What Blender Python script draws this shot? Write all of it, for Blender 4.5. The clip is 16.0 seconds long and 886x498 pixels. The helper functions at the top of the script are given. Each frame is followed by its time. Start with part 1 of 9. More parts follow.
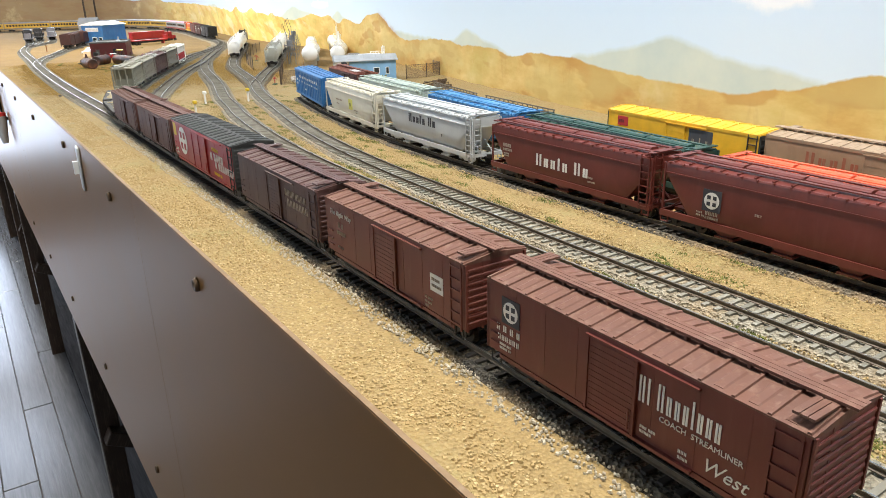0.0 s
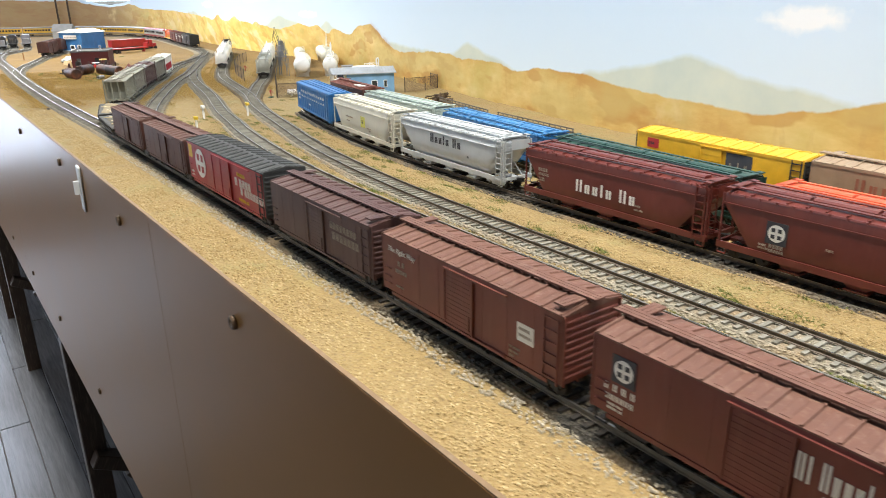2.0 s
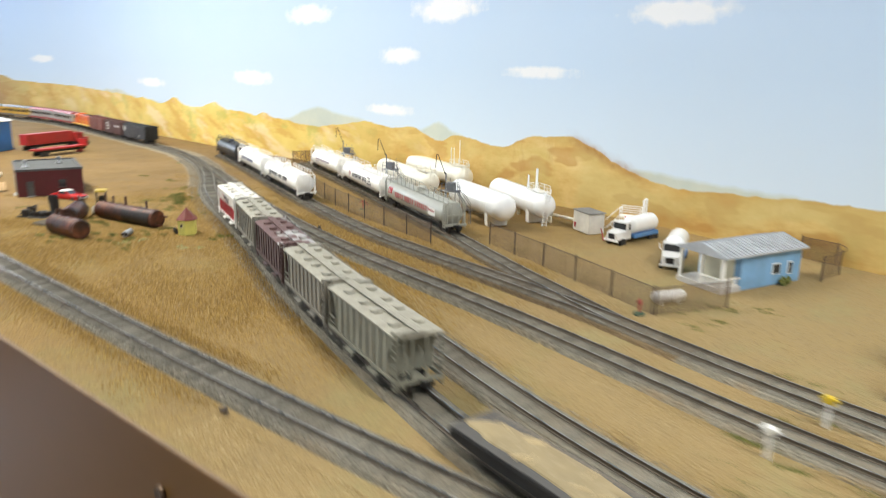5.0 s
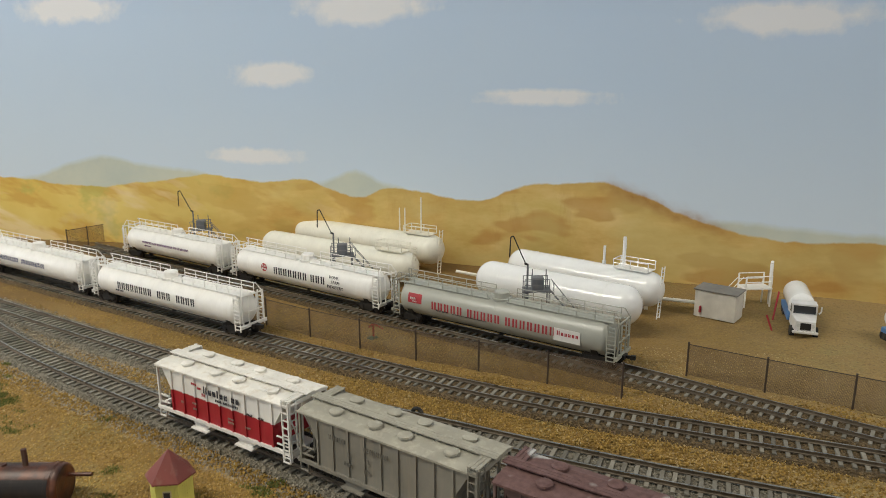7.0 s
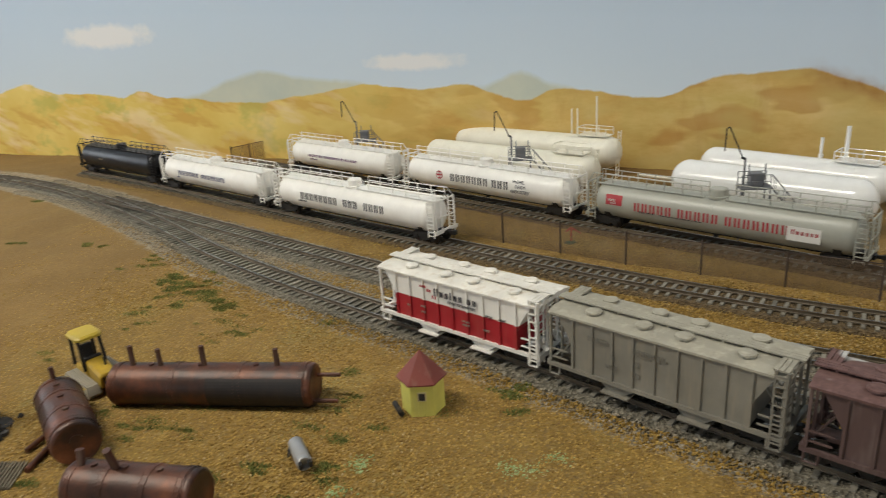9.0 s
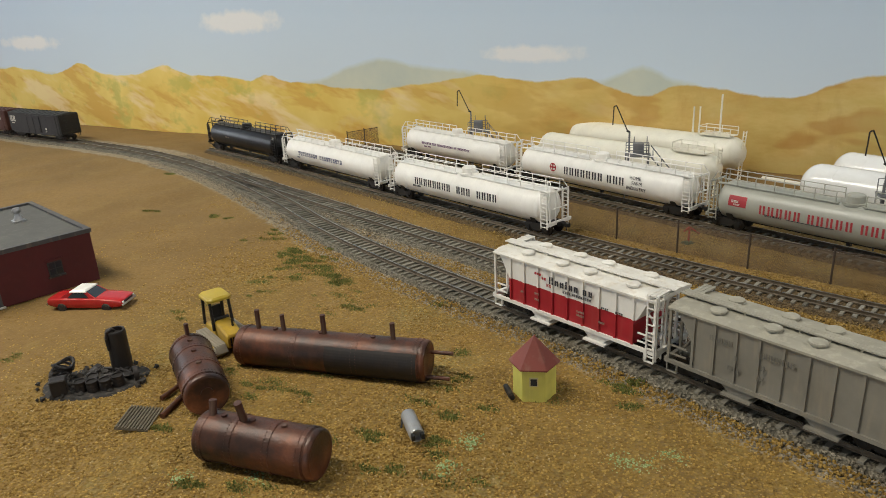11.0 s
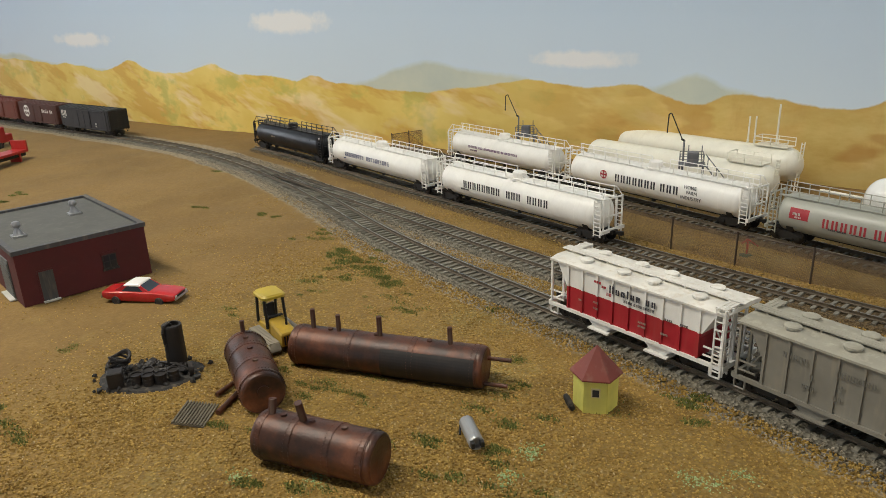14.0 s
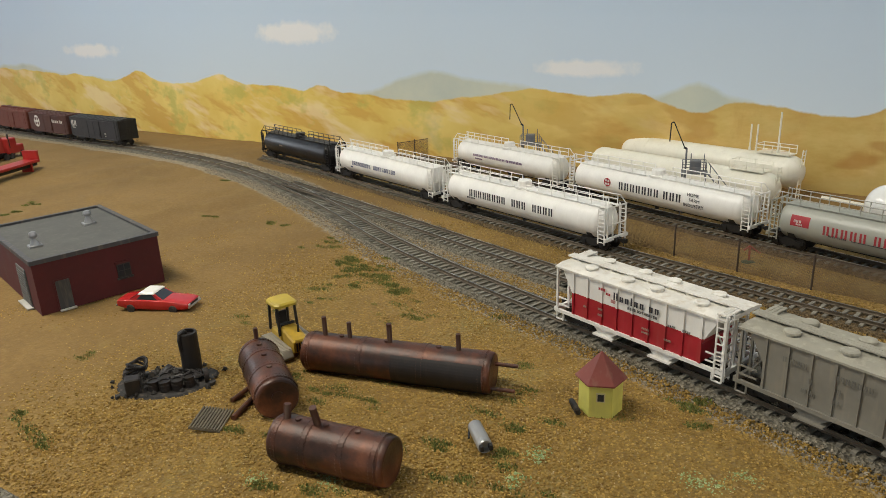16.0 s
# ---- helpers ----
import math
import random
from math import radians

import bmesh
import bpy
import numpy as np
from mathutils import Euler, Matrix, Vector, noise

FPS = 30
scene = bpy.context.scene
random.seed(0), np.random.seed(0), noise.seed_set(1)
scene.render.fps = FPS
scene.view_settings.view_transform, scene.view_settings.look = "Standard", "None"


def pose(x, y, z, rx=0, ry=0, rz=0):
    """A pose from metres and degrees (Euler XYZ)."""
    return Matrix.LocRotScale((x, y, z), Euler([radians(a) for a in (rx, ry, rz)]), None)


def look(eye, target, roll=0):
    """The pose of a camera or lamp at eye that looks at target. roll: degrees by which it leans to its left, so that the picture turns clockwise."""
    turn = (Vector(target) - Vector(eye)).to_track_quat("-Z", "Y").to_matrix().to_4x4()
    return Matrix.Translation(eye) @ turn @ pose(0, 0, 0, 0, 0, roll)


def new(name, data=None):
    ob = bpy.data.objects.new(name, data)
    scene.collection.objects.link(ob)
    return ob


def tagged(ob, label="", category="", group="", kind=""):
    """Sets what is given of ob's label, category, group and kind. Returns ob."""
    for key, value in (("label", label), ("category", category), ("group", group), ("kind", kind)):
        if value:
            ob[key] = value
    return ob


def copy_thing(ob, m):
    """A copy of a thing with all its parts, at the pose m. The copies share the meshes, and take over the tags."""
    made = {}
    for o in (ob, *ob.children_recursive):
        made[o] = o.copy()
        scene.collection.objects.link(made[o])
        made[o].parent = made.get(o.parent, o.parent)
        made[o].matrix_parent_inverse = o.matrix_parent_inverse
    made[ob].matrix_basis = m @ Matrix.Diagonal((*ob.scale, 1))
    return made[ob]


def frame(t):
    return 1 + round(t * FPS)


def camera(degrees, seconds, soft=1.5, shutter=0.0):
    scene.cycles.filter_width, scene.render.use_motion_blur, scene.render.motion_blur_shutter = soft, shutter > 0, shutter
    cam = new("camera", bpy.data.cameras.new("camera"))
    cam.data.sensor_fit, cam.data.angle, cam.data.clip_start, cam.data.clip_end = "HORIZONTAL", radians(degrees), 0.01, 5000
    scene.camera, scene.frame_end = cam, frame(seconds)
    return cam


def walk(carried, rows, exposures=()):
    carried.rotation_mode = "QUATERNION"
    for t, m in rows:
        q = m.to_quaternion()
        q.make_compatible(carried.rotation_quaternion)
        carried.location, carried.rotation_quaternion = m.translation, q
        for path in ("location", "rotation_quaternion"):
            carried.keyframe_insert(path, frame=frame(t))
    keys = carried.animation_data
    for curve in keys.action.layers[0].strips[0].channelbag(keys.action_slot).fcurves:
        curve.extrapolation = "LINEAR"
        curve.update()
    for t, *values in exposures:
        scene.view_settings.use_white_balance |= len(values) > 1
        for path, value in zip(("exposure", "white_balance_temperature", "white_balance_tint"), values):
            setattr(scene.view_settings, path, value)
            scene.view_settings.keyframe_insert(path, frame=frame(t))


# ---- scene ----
cam = camera(64.22, 16.0, soft=0.6, shutter=0.5)
PATH = [
    (0, look((0.1432, 0.0331, 0.1651), (0.6672, 0.8128, -0.1777), -1.31)),
    (0.5, look((0.1412, 0.0349, 0.1666), (0.6669, 0.8137, -0.1757), -1.26)),
    (1, look((0.1404, 0.0459, 0.1648), (0.6735, 0.8200, -0.1767), -1.13)),
    (1.5, look((0.1341, 0.0639, 0.1692), (0.6811, 0.8289, -0.1707), -0.77)),
    (2, look((0.1168, 0.0852, 0.1758), (0.6728, 0.8459, -0.1590), -0.78)),
    (2.5, look((0.0856, 0.1229, 0.1794), (0.6493, 0.8817, -0.1470), -0.57)),
    (3, look((0.0526, 0.2008, 0.1845), (0.6212, 0.9584, -0.1361), -0.60)),
    (3.5, look((0.0840, 0.3908, 0.1893), (0.6552, 1.1526, -0.1162), -0.59)),
    (4, look((0.1000, 0.6083, 0.2000), (0.6904, 1.3614, -0.0903), -0.29)),
    (4.2, look((0.0913, 0.6941, 0.2005), (0.6946, 1.4357, -0.0929), -0.15)),
    (4.5, look((0.0754, 0.8555, 0.2195), (0.7069, 1.5736, -0.0731), 0.40)),
    (4.7, look((0.0633, 0.9653, 0.2168), (0.7369, 1.6526, -0.0550), 0.77)),
    (6.8, look((0.2170, 1.7471, 0.2401), (1.1705, 1.9267, -0.0018), 0.03)),
    (7, look((0.2216, 1.7572, 0.2410), (1.1790, 1.9202, 0.0026), -0.15)),
    (7.5, look((0.2501, 1.7678, 0.2380), (1.2105, 1.9126, 0.0003), -0.97)),
    (8, look((0.2546, 1.8024, 0.2246), (1.2102, 1.9396, -0.0362), -1.01)),
    (8.5, look((0.2433, 1.8393, 0.2174), (1.1644, 2.0683, -0.0975), -2.79)),
    (9, look((0.2324, 1.8464, 0.2167), (1.1236, 2.1473, -0.1227), -4.05)),
    (9.5, look((0.2291, 1.8513, 0.2147), (1.0920, 2.2225, -0.1282), -4.52)),
    (10, look((0.2256, 1.8523, 0.2138), (1.0758, 2.2526, -0.1282), -4.21)),
    (12.5, look((0.2215, 1.8726, 0.2088), (1.0520, 2.3180, -0.1258), -1.96)),
    (13, look((0.2213, 1.8754, 0.2082), (1.0487, 2.3256, -0.1274), -1.99)),
    (13.5, look((0.2196, 1.8764, 0.2105), (1.0453, 2.3322, -0.1219), -2.07)),
    (14, look((0.2196, 1.8771, 0.2101), (1.0430, 2.3395, -0.1189), -2.10)),
    (14.5, look((0.2195, 1.8772, 0.2080), (1.0431, 2.3410, -0.1185), -2.17)),
    (15, look((0.2167, 1.8782, 0.2096), (1.0386, 2.3457, -0.1157), -2.26)),
    (15.5, look((0.2129, 1.8761, 0.2124), (1.0366, 2.3437, -0.1085), -2.29)),
    (16, look((0.2095, 1.8741, 0.2155), (1.0326, 2.3427, -0.1052), -2.44)),
]

# exposure follows the clip's camera, which stops down as it leaves the bright windows
walk(cam, PATH, exposures=[(0, 1.28, 6150, 10), (2.5, 1.26, 6150, 10), (4.7, 1.10, 6150, 10), (6.8, 0.12, 6450, 10), (8.5, 0.06, 6550, 10), (16, 0.07, 6550, 10)])

# ---------------------------------------------------------------- helpers
# All lengths below are millimetres of the model; K turns them into metres.
K = 0.001
rng = random.Random(7)


def at(x, y, z=0.0, rz=0.0, rx=0.0, ry=0.0):
    return pose(x * K, y * K, z * K, rx, ry, rz)


def thing(name, m, label, category, group="", kind=""):
    ob = new(name)
    ob.empty_display_size = 0.01
    ob.matrix_world = m
    return tagged(ob, label, category, group, kind)


def meshed(bm, name):
    me = bpy.data.meshes.new(name)
    bm.normal_update()
    bm.to_mesh(me)
    bm.free()
    me.transform(Matrix.Diagonal((K, K, K, 1)))
    return me


def part(name, bm, material, parent=None, label="", m=None, smooth=False):
    me = bm if isinstance(bm, bpy.types.Mesh) else meshed(bm, name)
    if not me.materials:
        me.materials.append(material)
    if smooth:
        me.shade_smooth()
        me.set_sharp_from_angle(angle=radians(32))
    ob = new(name, me)
    if parent is not None:
        ob.parent = parent
    if m is not None:
        ob.matrix_basis = m
    if label:
        ob["label"] = label
    return ob


def box(bm, x0, x1, y0, y1, z0, z1):
    v = [bm.verts.new((x, y, z)) for x in (x0, x1) for y in (y0, y1) for z in (z0, z1)]
    for f in ((0, 1, 3, 2), (4, 6, 7, 5), (0, 4, 5, 1), (2, 3, 7, 6), (0, 2, 6, 4), (1, 5, 7, 3)):
        bm.faces.new([v[i] for i in f])
    return v


def bevel(bm, w, seg=1):
    bmesh.ops.bevel(bm, geom=bm.edges[:], offset=w, segments=seg, affect="EDGES", clamp_overlap=True)
    return bm


def boxm(x0, x1, y0, y1, z0, z1, w=0.0):
    bm = bmesh.new()
    box(bm, x0, x1, y0, y1, z0, z1)
    return bevel(bm, w) if w else bm


def frame_of(d):
    d = Vector(d).normalized()
    a = Vector((0, 0, 1)) if abs(d.z) < 0.9 else Vector((1, 0, 0))
    u = d.cross(a).normalized()
    return u, d.cross(u)


def rod(bm, p0, p1, r, seg=8, r1=None):
    p0, p1 = Vector(p0), Vector(p1)
    u, v = frame_of(p1 - p0)
    rings = []
    for p, rr in ((p0, r), (p1, r if r1 is None else r1)):
        rings.append([bm.verts.new(p + rr * (math.cos(a) * u + math.sin(a) * v)) for a in (2 * math.pi * i / seg for i in range(seg))])
    for i in range(seg):
        j = (i + 1) % seg
        bm.faces.new((rings[0][i], rings[0][j], rings[1][j], rings[1][i]))
    bm.faces.new(rings[0][::-1])
    bm.faces.new(rings[1])


def pipe(bm, pts, r, seg=6):
    for a, b in zip(pts, pts[1:]):
        rod(bm, a, b, r, seg)


def lathe(bm, profile, m=Matrix(), seg=24):
    """profile: (distance along x, radius) pairs, turned about the x axis."""
    rings = []
    for x, r in profile:
        if r < 1e-6:
            rings.append([bm.verts.new(m @ Vector((x, 0, 0)))])
        else:
            rings.append([bm.verts.new(m @ Vector((x, r * math.cos(2 * math.pi * i / seg), r * math.sin(2 * math.pi * i / seg)))) for i in range(seg)])
    for a, b in zip(rings, rings[1:]):
        for i in range(seg):
            j = (i + 1) % seg
            if len(a) == 1 and len(b) == 1:
                continue
            if len(a) == 1:
                bm.faces.new((a[0], b[j], b[i]))
            elif len(b) == 1:
                bm.faces.new((a[i], a[j], b[0]))
            else:
                bm.faces.new((a[i], a[j], b[j], b[i]))
    return bm


def loft(bm, sections):
    """Closed sections of equal length, joined one to the next and capped."""
    rings = [[bm.verts.new(p) for p in s] for s in sections]
    n = len(rings[0])
    for a, b in zip(rings, rings[1:]):
        for i in range(n):
            j = (i + 1) % n
            bm.faces.new((a[i], a[j], b[j], b[i]))
    bm.faces.new(rings[0][::-1])
    bm.faces.new(rings[-1])
    return bm


def prism(bm, outline, x0, x1):
    """A (y, z) outline carried along x."""
    return loft(bm, [[(x0, y, z) for y, z in outline], [(x1, y, z) for y, z in outline]])


def tank_profile(length, r, head):
    h = length / 2
    pts = [(-h * 1.0, 0.0)]
    for i in range(1, 19):
        a = math.pi / 2 * i / 18
        pts.append((-h + head * (1 - math.cos(a)), r * math.sin(a)))
    return pts + [(-x, rr) for x, rr in reversed(pts)]


def blob(bm, c, r, jitter=0.35, sub=1, flat=1.0):
    res = bmesh.ops.create_icosphere(bm, subdivisions=sub, radius=r, matrix=Matrix.Translation(c))
    for v in res["verts"]:
        d = v.co - Vector(c)
        d *= 1 + rng.uniform(-jitter, jitter)
        d.z *= flat
        v.co = Vector(c) + d


def word_mesh(text, height, shear=0.0, depth=0.12, bold=0.0):
    cu = bpy.data.curves.new("word", "FONT")
    cu.body, cu.size, cu.extrude, cu.shear, cu.offset, cu.resolution_u = text, height * 1.37, depth, shear, bold, 2
    ob = new("word", cu)
    bpy.context.view_layer.update()
    me = bpy.data.meshes.new_from_object(ob.evaluated_get(bpy.context.evaluated_depsgraph_get()))
    bpy.data.objects.remove(ob)
    bpy.data.curves.remove(cu)
    me.transform(Matrix.Diagonal((K, K, K, 1)))
    me.materials.clear()
    return me


def bars(rows, depth=0.12):
    """Plain bars for lettering: rows of (x, z, height, pattern); a capital, small letter or blank takes its own width."""
    bm = bmesh.new()
    for x, z, h, pattern in rows:
        for c in pattern:
            if c == " ":
                x += 0.5 * h
                continue
            w, tall = {"N": (0.62, 1.0), "n": (0.5, 0.7), "I": (0.2, 1.0), "l": (0.24, 1.0), "M": (0.85, 1.0)}[c]
            stroke = 0.21 * h
            for i in range(1 if w < 0.3 else 3 if w > 0.8 else 2):
                x0 = x + i * (w * h - stroke) / (1 if w < 0.8 else 2)
                box(bm, x0, x0 + stroke, -depth, depth, z, z + tall * h)
            x += (w + 0.33) * h
    return bm


def side_pose(x, y, z, left=True, tilt=0.0):
    """Lettering on a car's side: reading direction along the side, as seen from outside."""
    turn = Euler((radians(90 + tilt), 0, radians(180 if left else 0))).to_matrix().to_4x4()
    return Matrix.Translation((x * K, y * K, z * K)) @ turn


def plate_pose(x, y, z, left=True):
    """The same for plates and bars, which are built standing."""
    return at(x, y, z, 180 if left else 0)


def smooth_path(points, step=4.0, rounds=4):
    p = np.array(points, float)
    for _ in range(rounds):
        q = np.empty((2 * len(p) - 2, 2))
        q[0::2], q[1::2] = 0.75 * p[:-1] + 0.25 * p[1:], 0.25 * p[:-1] + 0.75 * p[1:]
        p = np.vstack([p[:1], q, p[-1:]])
    s = np.r_[0, np.cumsum(np.linalg.norm(np.diff(p, axis=0), axis=1))]
    n = max(2, int(s[-1] / step))
    t = np.linspace(0, s[-1], n + 1)
    return np.stack([np.interp(t, s, p[:, 0]), np.interp(t, s, p[:, 1])], 1)


class Line:
    def __init__(self, points, step=4.0):
        self.p = smooth_path(points, step)
        self.s = np.r_[0, np.cumsum(np.linalg.norm(np.diff(self.p, axis=0), axis=1))]

    def place(self, s):
        return np.array([np.interp(s, self.s, self.p[:, 0]), np.interp(s, self.s, self.p[:, 1])])

    def near(self, x, y):
        return float(self.s[np.argmin(np.hypot(self.p[:, 0] - x, self.p[:, 1] - y))])

    def heading(self, s, d=3.0):
        v = self.place(s + d) - self.place(s - d)
        return math.atan2(v[1], v[0])

    def along(self, s, half=50.0, z=6.0):
        a, b = self.place(s - half), self.place(s + half)
        c = (a + b) / 2
        return at(c[0], c[1], z, math.degrees(math.atan2(b[1] - a[1], b[0] - a[0])))


# ---------------------------------------------------------------- light
world = bpy.data.worlds.new("world")
scene.world = world
world.use_nodes = True
wn = world.node_tree.nodes
sky = wn.new("ShaderNodeTexSky")
sky.sky_type, sky.sun_disc = "NISHITA", False
sky.sun_elevation, sky.sun_rotation = radians(40), radians(250)
world.node_tree.links.new(sky.outputs[0], wn["Background"].inputs[0])
wn["Background"].inputs[1].default_value = 0.12


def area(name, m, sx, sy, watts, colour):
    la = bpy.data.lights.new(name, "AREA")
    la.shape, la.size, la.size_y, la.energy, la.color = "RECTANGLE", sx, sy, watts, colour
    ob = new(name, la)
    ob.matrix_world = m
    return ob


# two unseen tube lamps assumed under the ceiling; daylight lamps in the far wall's windows and in openings added out of
# view
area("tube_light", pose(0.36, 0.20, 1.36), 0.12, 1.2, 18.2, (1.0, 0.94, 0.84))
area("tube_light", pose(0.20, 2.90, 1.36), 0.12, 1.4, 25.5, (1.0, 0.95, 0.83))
area("window_light", pose(0.95, 5.30, 0.62, -90, 0, 0), 0.9, 0.75, 8, (0.86, 0.93, 1.0))
# fill for fascia and floor, from two added openings out of view
area("window_light", pose(-0.55, 5.30, 0.12, -82, 0, 0), 1.46, 1.75, 14.5, (0.74, 0.82, 1.0))
area("window_light", pose(-2.42, 1.9, 0.55, 0, -90, 0), 1.2, 1.5, 7, (0.80, 0.90, 1.0))

# ---------------------------------------------------------------- materials
MATS = {}


def node_mat(name, rough=0.6, metal=0.0):
    m = bpy.data.materials.new(name)
    m.use_nodes = True
    nt = m.node_tree
    b = nt.nodes["Principled BSDF"]
    b.inputs["Roughness"].default_value, b.inputs["Metallic"].default_value = rough, metal
    return m, nt, b


def noise_node(nt, scale, detail=4.0, rough=0.6, coord=None, stretch=None):
    n = nt.nodes.new("ShaderNodeTexNoise")
    n.inputs["Scale"].default_value, n.inputs["Detail"].default_value, n.inputs["Roughness"].default_value = scale, detail, rough
    if coord is None:
        coord = nt.nodes.new("ShaderNodeTexCoord").outputs["Object"]
    if stretch:
        mp = nt.nodes.new("ShaderNodeMapping")
        mp.inputs["Scale"].default_value = stretch
        nt.links.new(coord, mp.inputs["Vector"])
        coord = mp.outputs["Vector"]
    nt.links.new(coord, n.inputs["Vector"])
    return n.outputs["Fac"]


def ramp(nt, fac, *stops):
    r = nt.nodes.new("ShaderNodeValToRGB")
    els = r.color_ramp.elements
    while len(els) < len(stops):
        els.new(0.5)
    for e, (p, c) in zip(els, stops):
        e.position, e.color = p, (*c, 1) if len(c) == 3 else c
    nt.links.new(fac, r.inputs[0])
    return r.outputs[0]


def mix(nt, fac, a, b, mode="MIX"):
    n = nt.nodes.new("ShaderNodeMix")
    n.data_type, n.blend_type = "RGBA", mode
    for sock, v in ((n.inputs[0], fac), (n.inputs[6], a), (n.inputs[7], b)):
        if isinstance(v, bpy.types.NodeSocket):
            nt.links.new(v, sock)
        elif isinstance(v, (int, float)):
            sock.default_value = v
        else:
            sock.default_value = (*v, 1)
    return n.outputs[2]


def maths(nt, op, a, b=0.0, c=0.0):
    n = nt.nodes.new("ShaderNodeMath")
    n.operation = op
    for sock, v in zip(n.inputs, (a, b, c)):
        if isinstance(v, bpy.types.NodeSocket):
            nt.links.new(v, sock)
        else:
            sock.default_value = v
    return n.outputs[0]


def bump(nt, b, height, strength, dist):
    n = nt.nodes.new("ShaderNodeBump")
    n.inputs["Strength"].default_value, n.inputs["Distance"].default_value = strength, dist
    nt.links.new(height, n.inputs["Height"])
    nt.links.new(n.outputs[0], b.inputs["Normal"])


def paint(name, colour, rough=0.5, metal=0.0, dirt=0.35, dust=(0.32, 0.25, 0.17), streak=True, spread=0.12):
    """Weathered paint: mottling, vertical streaks and a little dust in patches of their own shape."""
    if name in MATS:
        return MATS[name]
    m, nt, b = node_mat(name, rough, metal)
    big = noise_node(nt, 45, 3)
    fine = noise_node(nt, 900, 5)
    lo = tuple(max(0.0, c * (1 - spread * 1.6)) for c in colour)
    hi = tuple(min(1.0, c * (1 + spread)) for c in colour)
    col = ramp(nt, big, (0.3, lo), (0.7, hi))
    col = mix(nt, maths(nt, "MULTIPLY", fine, 0.25), col, tuple(c * 0.6 for c in colour))
    st = noise_node(nt, 220, 3, stretch=(1, 1, 0.12) if streak else None)
    mask = ramp(nt, st, (0.52, (0, 0, 0)), (0.75, (1, 1, 1)))
    col = mix(nt, maths(nt, "MULTIPLY", mask, dirt), col, dust)
    nt.links.new(col, b.inputs["Base Color"])
    nt.links.new(maths(nt, "MULTIPLY_ADD", big, 0.25, rough - 0.12), b.inputs["Roughness"])
    bump(nt, b, fine, 0.12, 0.0004)
    MATS[name] = m
    return m


def plain(name, colour, rough=0.5, metal=0.0):
    return paint(name, colour, rough, metal, dirt=0.12, spread=0.06)


def glass_mat(name, colour=(0.03, 0.035, 0.04)):
    m, nt, b = node_mat(name, 0.08)
    b.inputs["Base Color"].default_value = (*colour, 1)
    return m


BLACK = paint("blackened_metal", (0.012, 0.011, 0.010), 0.6, dirt=0.3, dust=(0.05, 0.04, 0.03))
STEEL = paint("rail_steel", (0.42, 0.40, 0.36), 0.28, 0.9, dirt=0.1)
RUSTRAIL = paint("rail_side_rust", (0.125, 0.098, 0.066), 0.65, dirt=0.3)
WHEEL = paint("wheel_metal", (0.03, 0.025, 0.02), 0.5, 0.4)
WHITE = paint("white_paint", (0.92, 0.90, 0.84), 0.36, dirt=0.09, dust=(0.5, 0.42, 0.3), spread=0.05)
TANKWHITE = paint("gloss_white_tank", (0.90, 0.90, 0.87), 0.16, dirt=0.05, dust=(0.55, 0.5, 0.4), spread=0.03)
CREAM = paint("cream_tank", (0.86, 0.83, 0.70), 0.32, dirt=0.12, dust=(0.45, 0.36, 0.2), spread=0.05)
LETTERWHITE = plain("white_lettering", (0.78, 0.76, 0.70), 0.6)
LETTERBLACK = plain("black_lettering", (0.03, 0.03, 0.04), 0.6)
LETTERRED = plain("red_lettering", (0.42, 0.035, 0.045), 0.6)
LETTERYELLOW = plain("yellow_lettering", (0.72, 0.47, 0.03), 0.6)
FAINT = paint("ghost_lettering", (0.17, 0.165, 0.14), 0.7, dirt=0.5)
LETTERFADE = paint("faded_lettering", (0.36, 0.30, 0.24), 0.7, dirt=0.5)
GLASS = glass_mat("dark_window_glass")


